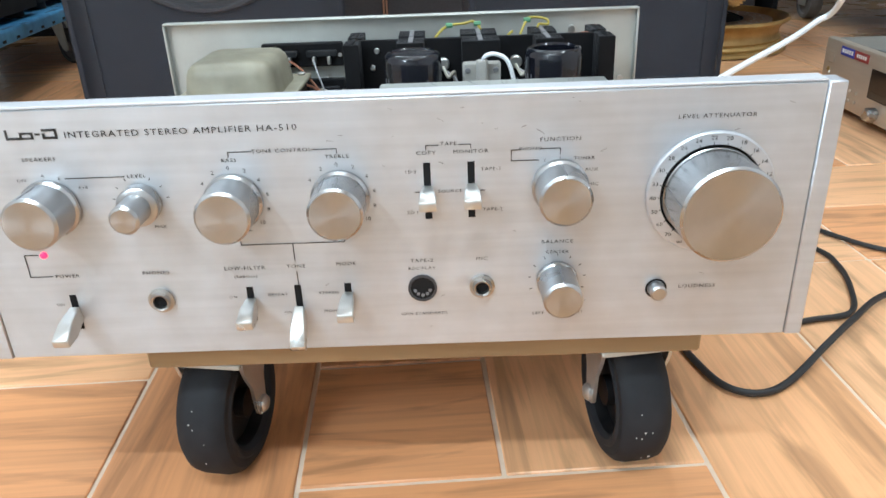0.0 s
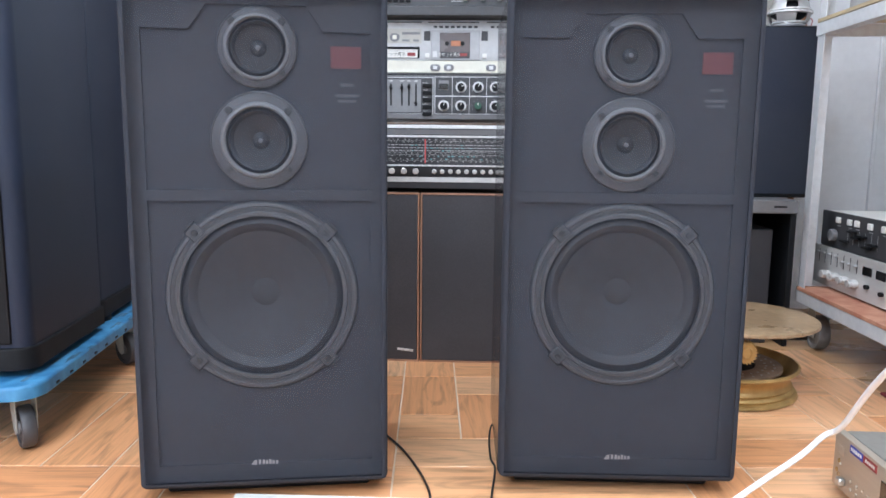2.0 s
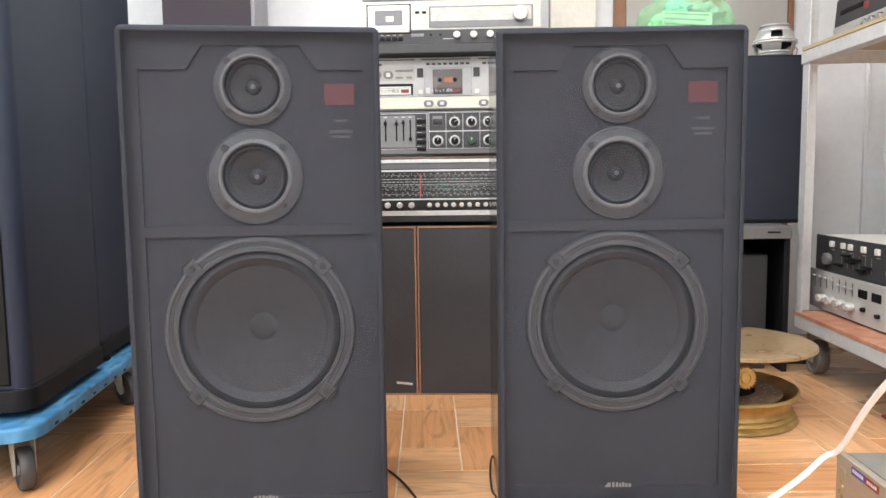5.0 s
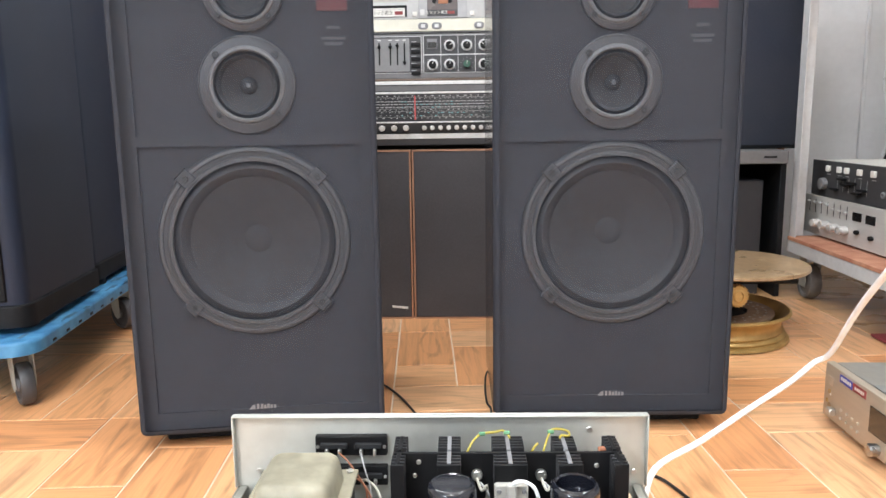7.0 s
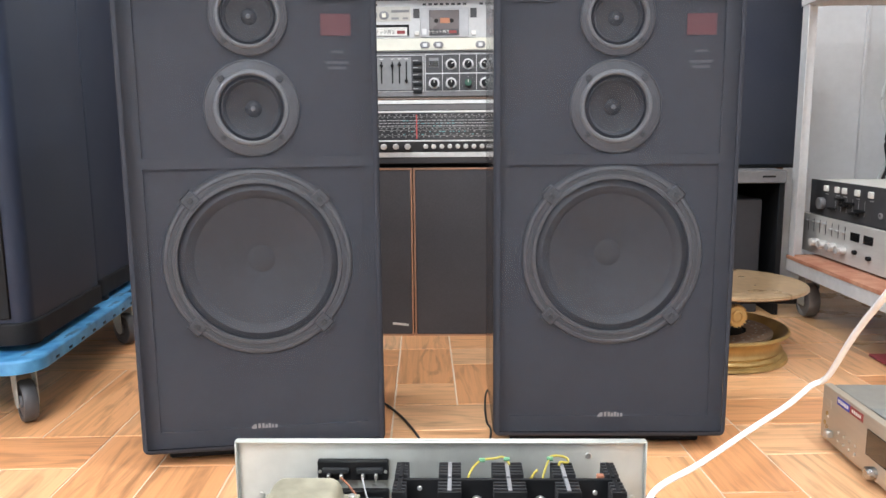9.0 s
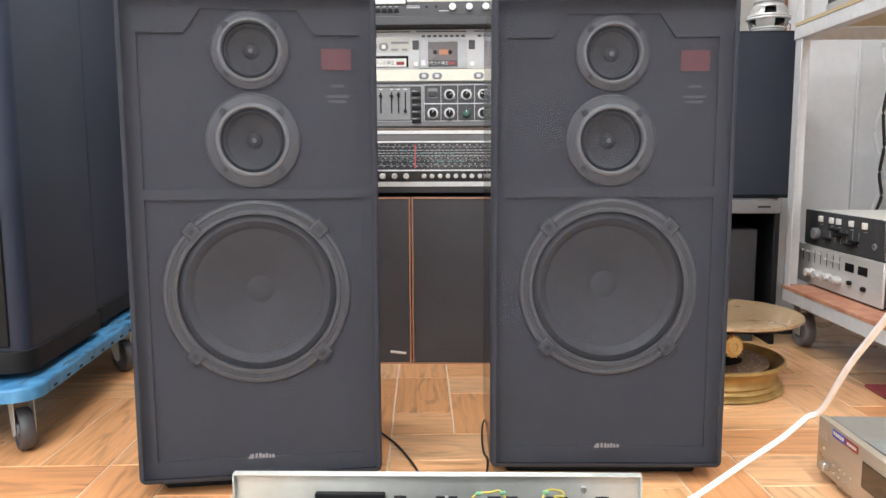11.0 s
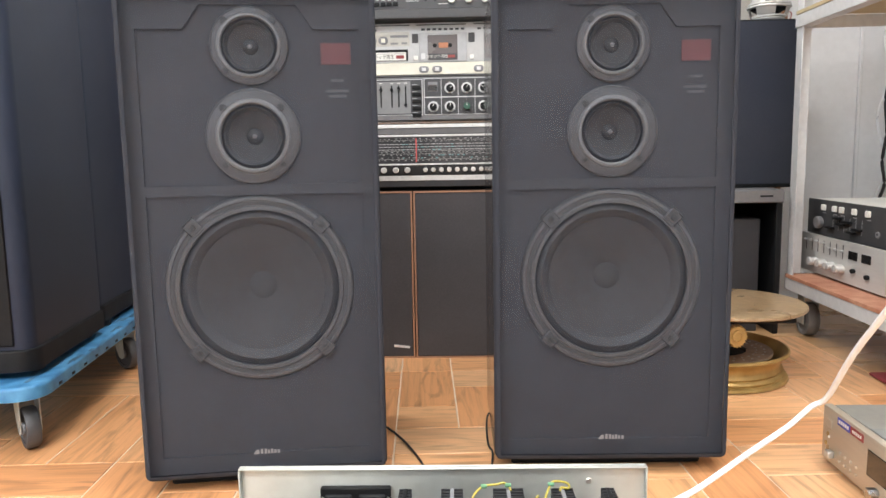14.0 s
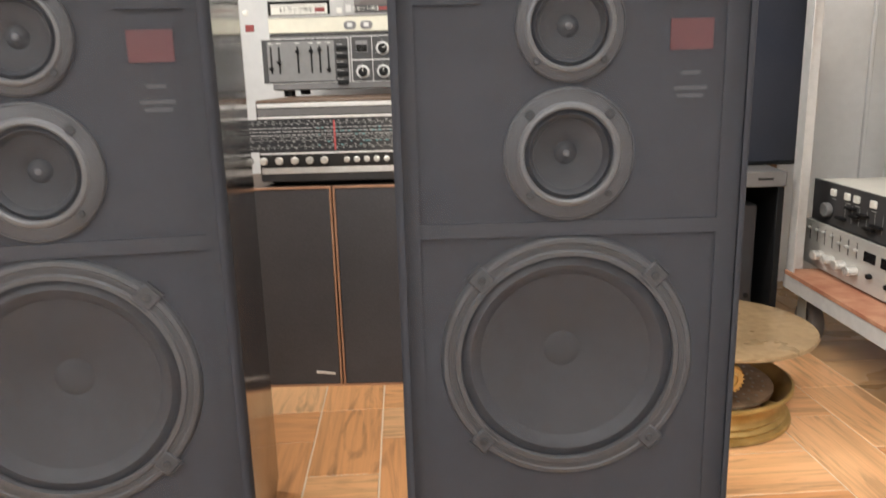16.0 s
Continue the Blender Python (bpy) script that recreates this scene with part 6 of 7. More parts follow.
def loose_driver(x, y, z, r, m, label):
    d = thing("loose_driver", label, "loudspeaker driver", pose(x, y, z) @ m, "loose drivers")
    part("magnet", C((0, 0, 0), "z", r * 0.70, 0.015, 32, 0.002), SILVER, d)
    part("magnet_plate", C((0, 0, 0.015), "z", r * 0.76, 0.005, 32, 0.001), BASKET, d)
    for i in range(4):
        bm = bmesh.new()
        ring = [[bm.verts.new((rr * math.cos(aa), rr * math.sin(aa), zz)) for rr, zz in ((r * 0.78, 0.0195), (r * 0.85, 0.024), (r * 0.89, 0.036), (r * 0.93, 0.0435))] for aa in (radians(90 * i + 12 + 8 * k) for k in range(8))]
        for p, q in zip(ring, ring[1:]):
            for j in range(3):
                bm.faces.new((p[j], q[j], q[j + 1], p[j + 1]))
        bmesh.ops.solidify(bm, geom=bm.faces[:], thickness=0.0012)
        part("spoke", bm, BASKET, d)
    part("inner_cone", L((0, 0, 0.020), "z", [(r * 0.38, 0), (r * 0.5, 0.008), (r * 0.85, 0.023)], 28), CABMAT, d)
    part("frame", L((0, 0, 0.043), "z", [(r * 0.6, -0.003), (r * 0.98, 0.0), (r, 0.003), (r * 0.98, 0.006), (r * 0.84, 0.006), (r * 0.6, 0.002)], 40), BASKET, d)
    part("gasket", L((0, 0, 0.0492), "z", [(r * 0.82, 0), (r * 0.985, 0), (r * 0.985, 0.0006), (r * 0.82, 0.0006)], 40), CABMAT, d)
    part("magnet_band", L((0, 0, 0.004), "z", [(r * 0.70, 0), (r * 0.712, 0.0004), (r * 0.712, 0.0050), (r * 0.70, 0.0054)], 32), MIDGREY, d)
    part("tag_wire", T([(r * 0.6, -r * 0.4, 0.034), (r * 0.85, -r * 0.5, 0.026), (r * 0.8, -r * 0.45, 0.002)], 0.0015, 6), WIRES["red"], d)


loose_driver(1.304, 2.815, 0.9370, 0.066, pose(0, 0, 0, 0, 0, 20), "bare loudspeaker driver with a metal basket, on the black box")
loose_driver(1.304, 2.815, 1.0370, 0.062, pose(0, 0, 0, 180, 0, 70), "bare loudspeaker driver lying face down on another one")

# green plastic bag on the right floor speaker
bag = thing("plastic_bag", "translucent green plastic bag tied at the top, on a floor speaker", "bag", pose(0.771, 1.865, 0.8205) @ stretch(1.06, 1.06, 1.12))
bm = bmesh.new()
bmesh.ops.create_icosphere(bm, subdivisions=5, radius=1)
for v in bm.verts:
    p = v.co.copy()
    f = 1 + 0.07 * noise.noise(p * 2.0) + 0.06 * noise.noise(p * 5.0 + Vector((3, 1, 2))) + 0.035 * abs(noise.noise(p * 11.0))
    wide = 1 - 0.18 * max(0.0, p.z)
    q = Vector((math.copysign(abs(p.x) ** 0.72, p.x), math.copysign(abs(p.y) ** 0.8, p.y), math.copysign(abs(p.z) ** 0.70, p.z)))
    v.co = Vector((q.x * 0.079 * f * wide, q.y * 0.070 * f * wide, max(0.0, 0.040 + q.z * 0.043 * f)))
    d = math.hypot(p.x - 0.12, p.y)
    if p.z > 0 and d < 0.26:
        v.co.z += 0.012 * (1 - d / 0.26) ** 2
part("film", bm, BAGM, bag)
bm = L((0.012, 0, 0.090), "z", [(0.014, -0.006), (0.009, 0.000), (0.0075, 0.006), (0.0105, 0.014), (0.0115, 0.024), (0.0090, 0.033), (0.0050, 0.038), (0, 0.039)], 20)
for v in bm.verts:
    v.co.y *= 0.45
    v.co.x += 0.008 * noise.noise(v.co * 70)
    v.co.y += 0.006 * noise.noise(v.co * 90 + Vector((5, 0, 0)))
part("knot", bm, BAGM, bag)
for seed, lx, lz, size, mat_l, label in ((3, -0.030, 0.030, 0.030, BAGIN, "crumpled green wrapping inside the bag"), (8, 0.034, 0.040, 0.034, BAGDARK, "dark grey-green wrapping inside the bag"), (5, -0.012, 0.056, 0.022, BAGTEAL, "teal wrapping inside the bag")):
    bm = bmesh.new()
    bmesh.ops.create_icosphere(bm, subdivisions=4, radius=1)
    for v in bm.verts:
        p = v.co.copy()
        f = 0.9 + 0.35 * noise.noise(p * 2.2 + Vector((seed, 0, 0))) + 0.2 * abs(noise.noise(p * 6 + Vector((0, seed, 0))))
        v.co = Vector((lx + p.x * size * 1.15 * f, p.y * size * f, max(0.002, lz + p.z * size * 0.9 * f)))
    part("wrapping", bm, mat_l, bag, label)
slip = part("paper", B(-0.046, 0, 0.004, 0.040, 0.0012, 0.050), BAGSLIP, bag, "printed pale slip behind the film", pose(-0.006, -0.046, 0, -8, 3, 3))
for k in range(5):
    part("print_line", B(-0.041, -0.0006, 0.011 + k * 0.0085, 0.034 - (k * 7 % 4) * 0.006, 0.0001, 0.0127 + k * 0.0085), GREYP, slip)

# cupboard doors with brown stiles on the wall
cd = thing("wall_cupboard", "beige cupboard doors with brown wooden stiles, on the wall", "cupboard", pose(0, Y1 - 0.03, 0))
part("door_panel", B(0.913, 0.004, 0.02, 1.177, 0.028, 2.1, 0.002), BEIGE, cd)
part("door_panel", B(1.243, 0.004, 0.02, 1.470, 0.028, 2.1, 0.002), BEIGE, cd)
for x0, x1 in ((0.872, 0.912), (1.178, 1.242), (1.471, 1.490)):
    part("stile", B(x0, -0.004, 0.0, x1, 0.028, 2.12, 0.003), STILE, cd)
solid("cream_post", B(0.645, Y1 - 0.06, 0, 0.805, Y1 - 0.001, 2.2, 0.004), surf("cream_board", (0.66, 0.62, 0.55), 0.6), "cream painted boxed post on the wall", "post", kind="structure")
solid("grey_post", B(0.600, Y1 - 0.05, 0, 0.643, Y1 - 0.001, 2.2, 0.003), surf("grey_board", (0.45, 0.46, 0.47), 0.5), "grey painted post on the wall", "post", kind="structure")

# ---- wheel rim table ----
rim = thing("wheel_rim", "gold-painted alloy wheel rim lying flat on the tiles", "wheel rim", pose(0.974, 2.245, 0) @ stretch(1.05, 1.05, 1.15))
part("barrel", L((0, 0, 0), "z", [(0.150, 0.0016), (0.166, 0.0), (0.170, 0.0024), (0.168, 0.0080), (0.160, 0.0104), (0.162, 0.0144), (0.160, 0.0184), (0.155, 0.0208), (0.157, 0.0248), (0.154, 0.0288), (0.152, 0.0320), (0.152, 0.0416), (0.158, 0.0496), (0.166, 0.0544), (0.172, 0.0584), (0.171, 0.0632), (0.167, 0.0640),
                                      (0.160, 0.0584), (0.154, 0.0480), (0.146, 0.0368), (0.146, 0.0160), (0.150, 0.0016)], 72), GOLDP, rim)
part("brake_disc", L((0, 0, 0), "z", [(0.078, 0.0460), (0.078, 0.0560), (0.136, 0.0560), (0.136, 0.0510), (0.078, 0.0460)], 56), RUSTY, rim, "brown drilled brake disc")
part("hub", L((0, 0, 0), "z", [(0, 0.0160), (0.080, 0.0160), (0.084, 0.0464), (0.076, 0.0512), (0.056, 0.0608), (0.040, 0.0656), (0.036, 0.0720), (0, 0.0720)], 40), RUSTY, rim, "oily brown hub")
for i in range(6):
    part("hub_slot", box(bmesh.new(), -0.022, -0.026, -0.003, 0.020, 0.026, 0.0022, 0.006, 3, pose(0, 0, 0, 0, 0, 60 * i + 8) @ pose(0.068, 0, 0.0560, 0, 22, 0)), DARK, rim)
for i in range(8):
    part("outer_spoke", box(bmesh.new(), 0.120, -0.012, 0.022, 0.150, 0.012, 0.038, 0.004, 1, pose(0, 0, 0, 0, 0, 45 * i + 10)), GOLDP, rim)
bm = bmesh.new()
for i in range(30):
    a = 2 * math.pi * i / 30
    cyl(bm, (0.118 * math.cos(a), 0.118 * math.sin(a), 0.056), "z", 0.0026, 0.0008, 6)
    cyl(bm, (0.100 * math.cos(a + 0.1), 0.100 * math.sin(a + 0.1), 0.056), "z", 0.0026, 0.0008, 6)
part("disc_holes", bm, TIN, rim)["kind"] = "stuff"
gear = thing("gear_block", "small yellow toothed gear on an axle block, on the wheel hub", "gear", pose(0.952, 2.190, 0.0830) @ stretch(1, 1.2, 1.17))
bm = bmesh.new()
prof = []
nt = 20
for i in range(nt * 2):
    a = 2 * math.pi * (i + 0.25) / (nt * 2)
    r = 0.0225 if i % 2 == 0 else 0.0185
    prof += [(r * math.cos(a - 0.05), r * math.sin(a - 0.05)), (r * math.cos(a + 0.05), r * math.sin(a + 0.05))]
fr = [bm.verts.new((0.022 + x, -0.104, 0.0455 + z)) for x, z in prof]
bk = [bm.verts.new((0.022 + x, -0.090, 0.0455 + z)) for x, z in prof]
for i in range(len(fr)):
    j = (i + 1) % len(fr)
    bm.faces.new((fr[i], fr[j], bk[j], bk[i]))
bm.faces.new(fr)
bm.faces.new(bk[::-1])
part("gear", bm, GEARM, gear, "yellow toothed gear")
part("gear_boss", L((0.022, -0.104, 0.0455), "-y", [(0.013, 0.0), (0.012, 0.003), (0.009, 0.004), (0.008, 0.001), (0, 0.001)], 24), GEARM, gear)
part("axle", C((0.022, -0.092, 0.0455), "y", 0.008, 0.07, 16, 0.001), RUSTY, gear)
part("block", B(-0.03, -0.03, 0.0, 0.03, 0.03, 0.0760, 0.004), CABMAT, gear)
part("arm", B(0.031, -0.02, 0.050, 0.195, 0.02, 0.068, 0.002), CABMAT, gear, "black flat arm")
disc = solid("brass_disc", L((1.000, 2.235, 0.1722), "z", [(0, 0), (0.184, 0), (0.188, 0.003), (0.187, 0.009), (0.184, 0.011), (0.10, 0.0105), (0.012, 0.0105), (0.012, 0.0125), (0, 0.0125)], 80), BRASS, "worn round brass disc lying on the gear block", "disc")

# ---- gold receiver on the floor ----
rc = thing("av_receiver", "champagne-coloured audio receiver standing on the tiles", "receiver", pose(1.004, 1.702, 0, 0, 0, -90))
# its own frame: x runs along the front, y into the case
part("case", B(0.0, 0.010, 0.012, 0.430, 0.330, 0.106, 0.003), CHAMP_TOP, rc, "grey metal lid and case")
fp = part("front_panel", B(-0.002, -0.006, 0.011, 0.432, 0.010, 0.108, 0.004, 2), CHAMP, rc)
for x, y in ((0.03, 0.03), (0.40, 0.03), (0.03, 0.29), (0.40, 0.29)):
    part("foot", C((x, y, 0), "z", 0.018, 0.0125, 18, 0.001), RUBBER, rc)
part("blue_sticker", B(0.052, -0.0068, 0.089, 0.094, -0.006, 0.102), BLUE_ST, fp, "blue paper sticker")
part("red_sticker", B(0.094, -0.0068, 0.089, 0.135, -0.006, 0.102), RED_ST, fp, "red paper sticker")
bm = bmesh.new()
for i in range(5):
    box(bm, 0.056 + i * 0.007, -0.0072, 0.093, 0.061 + i * 0.007, -0.0068, 0.099)
    box(bm, 0.101 + i * 0.006, -0.0072, 0.093, 0.105 + i * 0.006, -0.0068, 0.098)
part("sticker_print", bm, WHITE, fp)
part("power_key", B(0.014, -0.0075, 0.072, 0.034, -0.006, 0.088, 0.001), CHAMP, fp)
part("lever_knob", B(0.030, -0.017, 0.024, 0.046, -0.006, 0.037, 0.002), CHROME, fp)
part("jack", L((0.022, -0.006, 0.036), "-y", [(0.002, 0.0004), (0.002, 0.002), (0.0045, 0.0015), (0.0045, 0)], 16), BRASS, fp)
part("lamp", C((0.024, -0.006, 0.056), "-y", 0.0025, 0.001, 10), WHITE, fp)
for x, z in ((0.020, 0.060), (0.014, 0.042)):
    part("jack", L((x, -0.006, z), "-y", [(0.002, 0.0004), (0.002, 0.0014), (0.004, 0.001), (0.004, 0)], 14), GOLDP, fp)
for i in range(4):
    for j in range(2):
        part("button", C((0.064 + i * 0.018, -0.006, 0.042 - j * 0.014), "-y", 0.003, 0.003, 12, 0.0006), CHAMP, fp)
part("display", B(0.150, -0.0072, 0.044, 0.320, -0.006, 0.086, 0.001), SCREEN, fp)
part("selector_knob", C((0.180, -0.006, 0.026), "-y", 0.010, 0.016, 24, 0.002), KNOB, fp)
part("volume_knob", C((0.375, -0.006, 0.060), "-y", 0.028, 0.024, 36, 0.003), KNOB, fp)
part("lid_vent", B(0.12, 0.012, 0.1062, 0.38, 0.05, 0.1072, 0.0004), surf("vent_grey", (0.22, 0.23, 0.22), 0.5), rc)
for x in (0.06, 0.37):
    part("lid_screw", C((x, 0.11, 0.106), "z", 0.006, 0.002, 12, 0.0006), TIN, rc)
solid("thin_wire", T([(1.16, 1.66, 0.107), (1.17, 1.68, 0.16), (1.19, 1.69, 0.26), (1.22, 1.71, 0.30), (1.26, 1.76, 0.18), (1.29, 1.82, 0.004)], 0.002, 6), CABLE_B, "thin black wire looping off the receiver", "wire")
solid("floor_mat", B(1.342, 2.055, 0.0035, 1.72, 2.205, 0.010, 0.002), REDMAT, "dark red woven mat on the tiles under the rack", "mat", pose(0, 0, 0))

# ---- steel rack with equipment ----
rack = thing("steel_rack", "grey steel rack with boarded shelves, on casters", "rack", pose(0, 0, 0))
RX0, RX1, RY0, RY1 = 1.320, 1.77, 1.30, 2.645
for x in (RX0, RX1 - 0.04):
    for y in (RY0, RY1 - 0.04):
        bm = bmesh.new()
        sx = 1 if x == RX0 else -1
        box(bm, x if sx > 0 else x + 0.036, y, 0.136, x + 0.004 if sx > 0 else x + 0.04, y + 0.04, 1.87, 0.0008)
        yy = y if y == RY0 else y + 0.036
        box(bm, x + 0.0042 if sx > 0 else x, yy, 0.136, x + 0.04 if sx > 0 else x + 0.0358, yy + 0.004, 1.87, 0.0008)
        part("post", bm, RACK, rack)
for z, mat_s in ((0.182, RACK_SH), (0.940, RACK_WD), (1.62, RACK_WD)):
    sf = part("shelf", B(RX0 - 0.006, RY0 + 0.005, z - 0.0105, RX1 + 0.004, RY1 - 0.005, z, 0.001), mat_s, rack)
    for x in (RX0 - 0.004, RX1):
        part("beam", B(x, RY0 - 0.002, z - 0.046, x + 0.004, RY1 + 0.002, z - 0.011, 0.0008), RACK, rack)
    part("beam_lip", B(RX0, RY0, z - 0.046, RX0 + 0.03, RY1, z - 0.043, 0.0006), RACK, rack)
    for y in (RY0 - 0.004, RY1):
        part("beam", B(RX0, y, z - 0.046, RX1, y + 0.004, z - 0.011, 0.0008), RACK, rack)
for x, y in ((RX0 + 0.055, RY1 - 0.03), (RX0 + 0.035, RY0 + 0.06), (RX1 - 0.05, RY1 - 0.09), (RX1 - 0.05, RY0 + 0.06)):
    ca = part("caster", B(x - 0.035, y - 0.035, 0.129, x + 0.035, y + 0.035, 0.1355, 0.001), STEEL, rack, "grey plate caster with a worn wheel")
    part("wheel", L((x - 0.016, y, 0.0500), "x", [(0.012, 0.003), (0.036, 0.003), (0.038, 0), (0.047, 0), (0.0500, 0.005), (0.0500, 0.027), (0.047, 0.032), (0.038, 0.032), (0.036, 0.029), (0.012, 0.029)], 36), surf("scuffed_wheel", (0.16, 0.155, 0.15), 0.6, 0, 0.4, 30, 12, 0.05), ca)
    part("hub", C((x - 0.019, y, 0.0500), "x", 0.014, 0.038, 16, 0.001), GREYP, ca)
    for s in (-1, 1):
        part("fork", B(x + s * 0.021 - 0.001, y - 0.022, 0.036, x + s * 0.021 + 0.001, y + 0.022, 0.130, 0.0006), STEEL, ca)

# lower shelf: silver amplifier with a mixer on it; their fronts look along -x
PM = pose(1.390, 2.713, 0.1825, 0, 0, -90) @ stretch(1.22, 1.1, 0.87)
lo = thing("silver_amplifier", "silver amplifier with sliders and four knobs, on the rack shelf", "amplifier", PM)
part("case", B(0.0, 0.006, 0.008, 0.385, 0.300, 0.134, 0.002), DKGREY, lo)
for x in (0.03, 0.37):
    part("foot", B(x - 0.015, 0.02, 0, x + 0.015, 0.28, 0.0085), RUBBER, lo)
lf = part("front_panel", B(-0.002, 0, 0.006, 0.387, 0.006, 0.136, 0.001), surf("satin_steel_panel", (0.62, 0.61, 0.59), 0.4, 0.3, 0.08, 120, 10, 0.03, (0.1, 1, 1)), lo)
for i in range(7):
    x = 0.030 + i * 0.030
    part("slider_slot", B(x - 0.0012, -0.0006, 0.080, x + 0.0012, 0.0, 0.122), DARK, lf)
    zz = 0.112 if i < 4 else 0.100
    part("slider", B(x - 0.004, -0.009, zz, x + 0.004, -0.0006, zz + 0.006, 0.001), SILVER, lf)
for i in range(4):
    part("knob", C((0.085 + i * 0.042, 0, 0.048), "-y", 0.0130, 0.022, 24, 0.002), PALEKNOB, lf)
for x in (0.235, 0.290):
    part("meter", B(x, -0.001, 0.084, x + 0.038, 0.0, 0.110, 0.001), SCREEN, lf)
for x, z in ((0.262, 0.052), (0.320, 0.046)):
    part("switch", C((x, 0, z), "-y", 0.007, 0.008, 16, 0.001), BLACK_ANOD, lf)
mx = thing("audio_mixer", "charcoal-fronted mixer with white keys, stacked on an amplifier", "mixer", pose(1.400, 2.698, 0.3013, 0, 0, -90) @ stretch(1.2, 1.1, 1.06))
part("case", B(0.0, 0.006, 0.002, 0.360, 0.300, 0.094, 0.002), WHITE, mx, "off-white metal case")
mf = part("front_panel", B(-0.001, 0, 0.0005, 0.361, 0.006, 0.096, 0.001), DKGREY, mx)
part("knob", C((0.070, 0, 0.034), "-y", 0.016, 0.014, 26, 0.002), GREYP, mf)
for x in (0.086, 0.139, 0.173, 0.230, 0.287):
    part("key", B(x - 0.009, -0.006, 0.068, x + 0.009, 0, 0.084, 0.0015), WHITE, mf)
    part("print_bar", B(x - 0.008, -0.0004, 0.060, x + 0.008, 0, 0.062), SILVER, mf)
for i in range(6):
    part("fader_line", B(0.130 + i * 0.026, -0.0004, 0.020, 0.1308 + i * 0.026, 0, 0.058), SILVER, mf)
for i, (x, z) in enumerate(((0.128, 0.022), (0.160, 0.050), (0.178, 0.036), (0.206, 0.044), (0.228, 0.020), (0.252, 0.030))):
    part("fader_knob", B(x - 0.016, -0.012, z, x + 0.012, -0.0004, z + 0.006, 0.001), BLACK_ANOD, mf)
part("jack", L((0.326, 0, 0.030), "-y", [(0.004, 0.0004), (0.004, 0.003), (0.008, 0.002), (0.008, 0)], 18), GREYP, mf)
# upper shelf deck
ud = thing("record_deck", "grey tape machine with dark sloped top, on a rack shelf", "tape machine", pose(1.400, 2.645, 0.9405, 0, 0, -90))
part("case", B(0.0, 0.0, 0.004, 0.420, 0.300, 0.052, 0.002), SILVER, ud)
bm = bmesh.new()
vs = [[bm.verts.new((x, y, z)) for y, z in ((0.004, 0.0525), (0.30, 0.0525), (0.30, 0.150), (0.010, 0.128))] for x in (0.0, 0.42)]
for i in range(4):
    bm.faces.new((vs[0][i], vs[0][(i + 1) % 4], vs[1][(i + 1) % 4], vs[1][i]))
bm.faces.new(vs[0])
bm.faces.new(vs[1][::-1])
part("sloped_top", bm, DKGREY, ud)
part("slot", box(bmesh.new(), 0.03, -0.002, 0.02, 0.15, 0.0015, 0.032, 0.001, 1, pose(0, 0.004, 0.062, -4, 0, 0)), DARK, ud)
part("red_key", B(0.155, 0.005, 0.070, 0.180, 0.040, 0.090, 0.002), RED_ST, ud)
part("spindle", C((0.205, 0.03, 0.08), "z", 0.008, 0.05, 14, 0.001), CHROME, ud)
part("long_slot", B(0.090, -0.004, 0.022, 0.160, 0.0, 0.030, 0.001), DARK, ud)
for x in (0.185, 0.225, 0.262, 0.300):
    part("knob", C((x, 0, 0.030), "-y", 0.012, 0.014, 20, 0.002), KNOB, ud)
solid("hanging_cable", T([(1.845, 3.10, 1.05), (1.852, 3.10, 0.95), (1.846, 3.10, 0.84), (1.826, 3.10, 0.72), (1.836, 3.10, 0.60), (1.826, 3.10, 0.50), (1.838, 3.10, 0.42), (1.820, 3.10, 0.34), (1.825, 3.10, 0.15), (1.822, 3.10, 0.0065)], 0.0055, 8), CABLE_B, "black cable hanging behind the rack shelf", "cable")
solid("hanging_cable", T([(1.830, 3.115, 1.05), (1.820, 3.115, 0.92), (1.850, 3.115, 0.80), (1.812, 3.115, 0.68), (1.818, 3.115, 0.60), (1.850, 3.115, 0.50), (1.842, 3.115, 0.44), (1.815, 3.115, 0.35), (1.818, 3.115, 0.15), (1.812, 3.115, 0.0055)], 0.005, 8), CABLE_W, "white cable hanging behind the rack shelf", "cable")

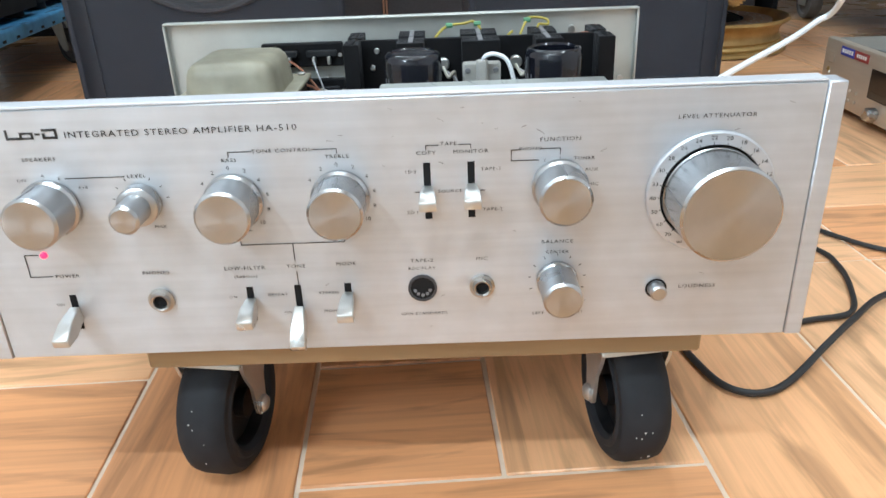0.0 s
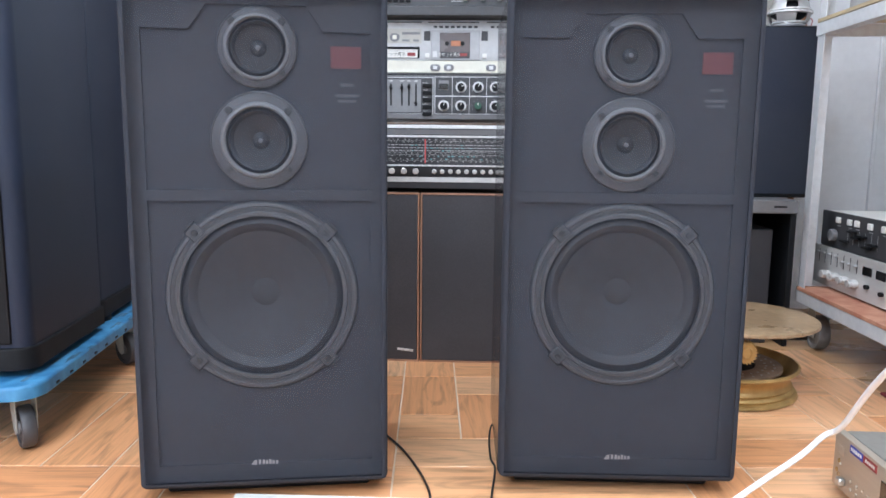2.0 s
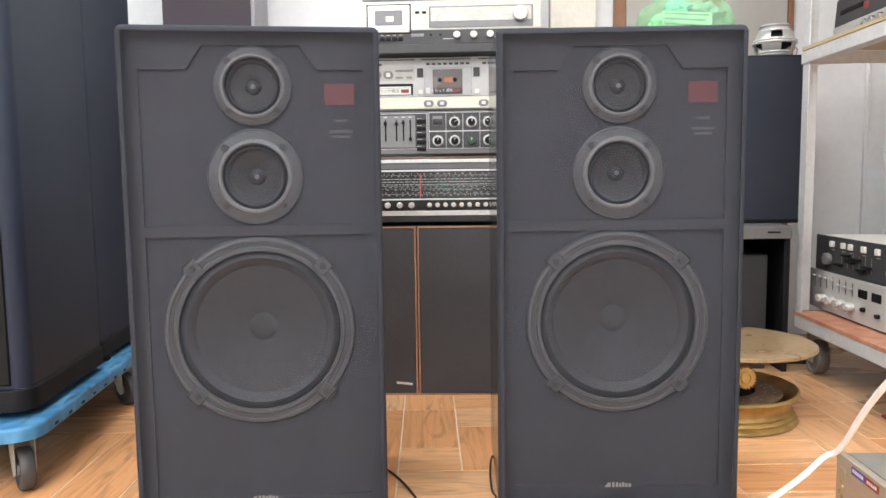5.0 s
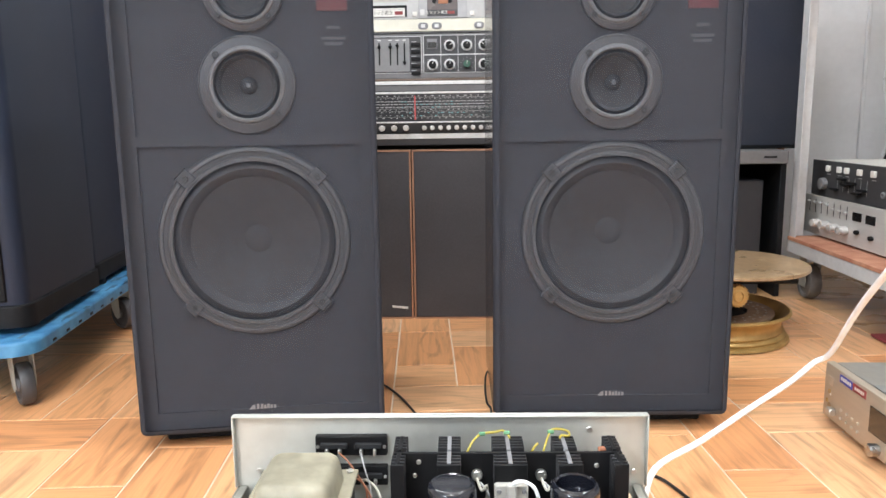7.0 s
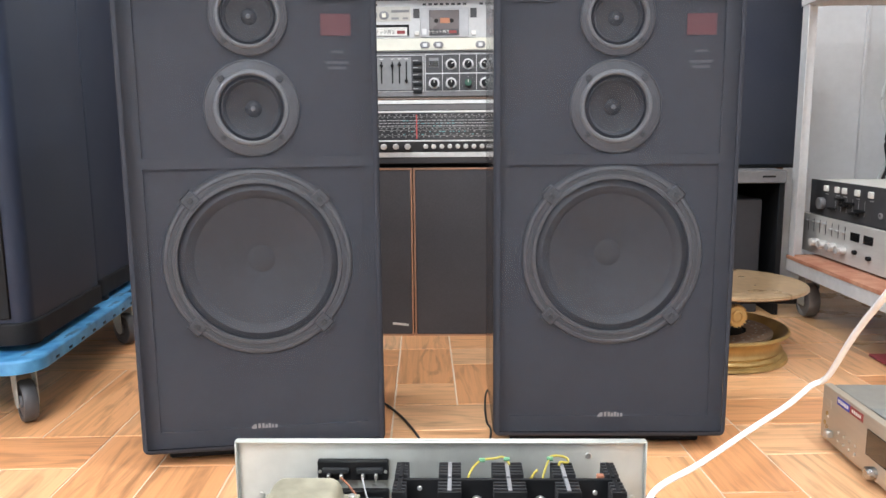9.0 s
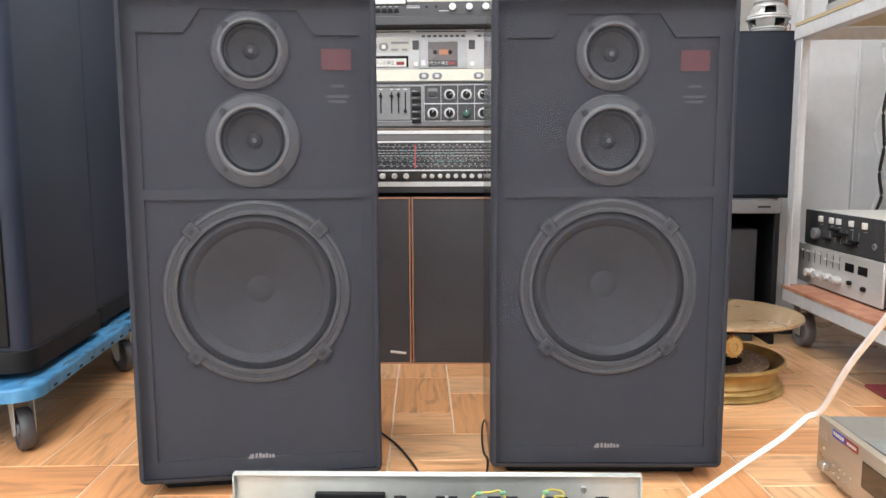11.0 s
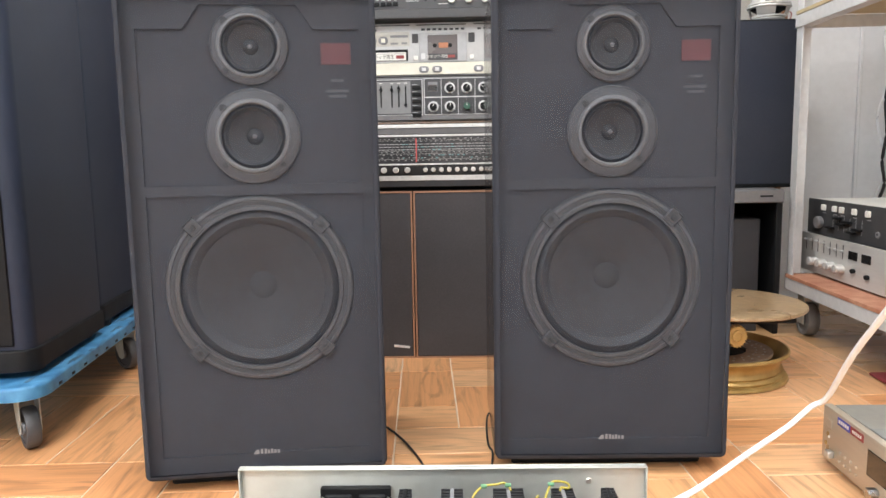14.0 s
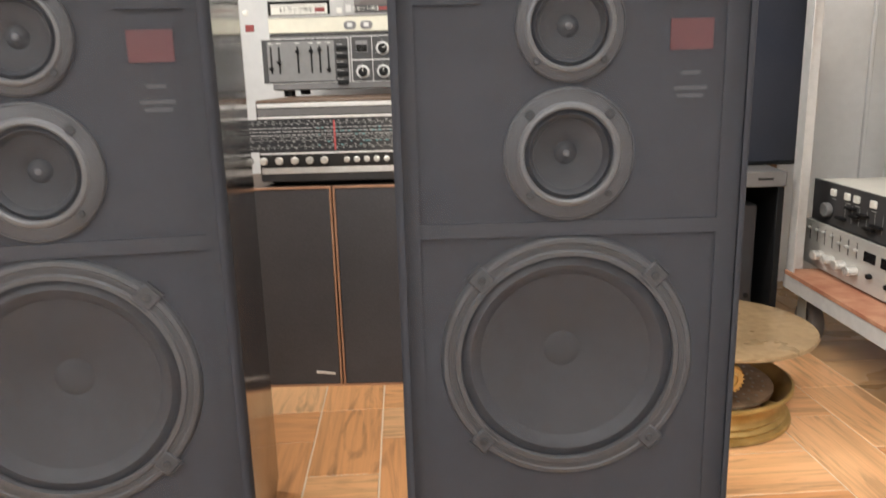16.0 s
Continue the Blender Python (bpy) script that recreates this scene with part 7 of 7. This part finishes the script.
# ---- tiled floor, last ----
TH = radians(3.7)
DU, DV, U0, V0 = 0.1288, 0.1318, -0.1742, 1.3206
FLOOR_TURN = Matrix.Rotation(TH, 4, "Z")
floor = solid("floor", B(X0 - 0.1, Y0 - 0.1, -0.1, X1 + 0.1, Y1 + 0.1, -0.0016), GROUT, "wood-print tile floor with pale joints", "floor", kind="structure")
PIECES = [(0, 0, 1, 1, 0), (0, 1, 1, 2, 1), (0, 3, 1, 2, 1), (1, 0, 1, 2, 1), (1, 2, 3, 1, 0), (1, 3, 2, 1, 0), (6, 3, 1, 3, 1), (7, 3, 1, 3, 1), (3, 3, 1, 3, 1),
          (4, 1, 3, 1, 0), (4, 2, 4, 1, 0), (4, 3, 2, 1, 0), (5, 0, 2, 1, 0)]
plank_mesh = {}


def plank(length, width):
    key = (round(length, 4), round(width, 4))
    if key not in plank_mesh:
        g = 0.0016
        bm = B(-length / 2 + g, -width / 2 + g, -0.006, length / 2 - g, width / 2 - g, 0.0, 0.0009)
        plank_mesh[key] = mesh_of("plank", bm, PLANK)
    return plank_mesh[key]


rest = bmesh.new()
for a in range(-8, 9):
    for b in range(-13, 9):
        oi, oj = 8 * a + 4 * (b % 2), 4 * b
        for i, j, w, h, up in PIECES:
            cu, cv = U0 + DU * (i + oi + w / 2), V0 + DV * (j + oj + h / 2)
            x, y = cu * math.cos(TH) - cv * math.sin(TH), cu * math.sin(TH) + cv * math.cos(TH)
            if not (X0 - 0.3 < x < X1 + 0.3 and Y0 - 0.3 < y < Y1 + 0.3):
                continue
            near = -0.85 < x < 1.45 and 0.62 < y < 2.62
            lw, ll = (DU * w, DV * h) if up else (DV * h, DU * w)
            if near:
                ob = new("plank", plank(ll, lw))
                ob.parent = floor
                ob.matrix_basis = pose(x, y, 0) @ FLOOR_TURN @ pose(0, 0, 0, 0, 0, 90 if up else 0)
            else:
                mm = pose(x, y, 0) @ FLOOR_TURN
                box(rest, -DU * w / 2 + 0.0013, -DV * h / 2 + 0.0013, -0.0055, DU * w / 2 - 0.0013, DV * h / 2 - 0.0013, 0.0, 0, 1, mm)
# the planks are cut off at the walls
for co, no in (((X0, 0, 0), (-1, 0, 0)), ((X1, 0, 0), (1, 0, 0)), ((0, Y0, 0), (0, -1, 0)), ((0, Y1, 0), (0, 1, 0))):
    bmesh.ops.bisect_plane(rest, geom=rest.verts[:] + rest.edges[:] + rest.faces[:], plane_co=co, plane_no=no, clear_outer=True)
outer = part("outer_planks", rest, surf("wood_print_outer", (0.46, 0.27, 0.13), 0.3, 0, 0.3, 20, 5, 0.05, (0.3, 1, 1), island=0.25), floor)
outer["kind"] = "stuff"
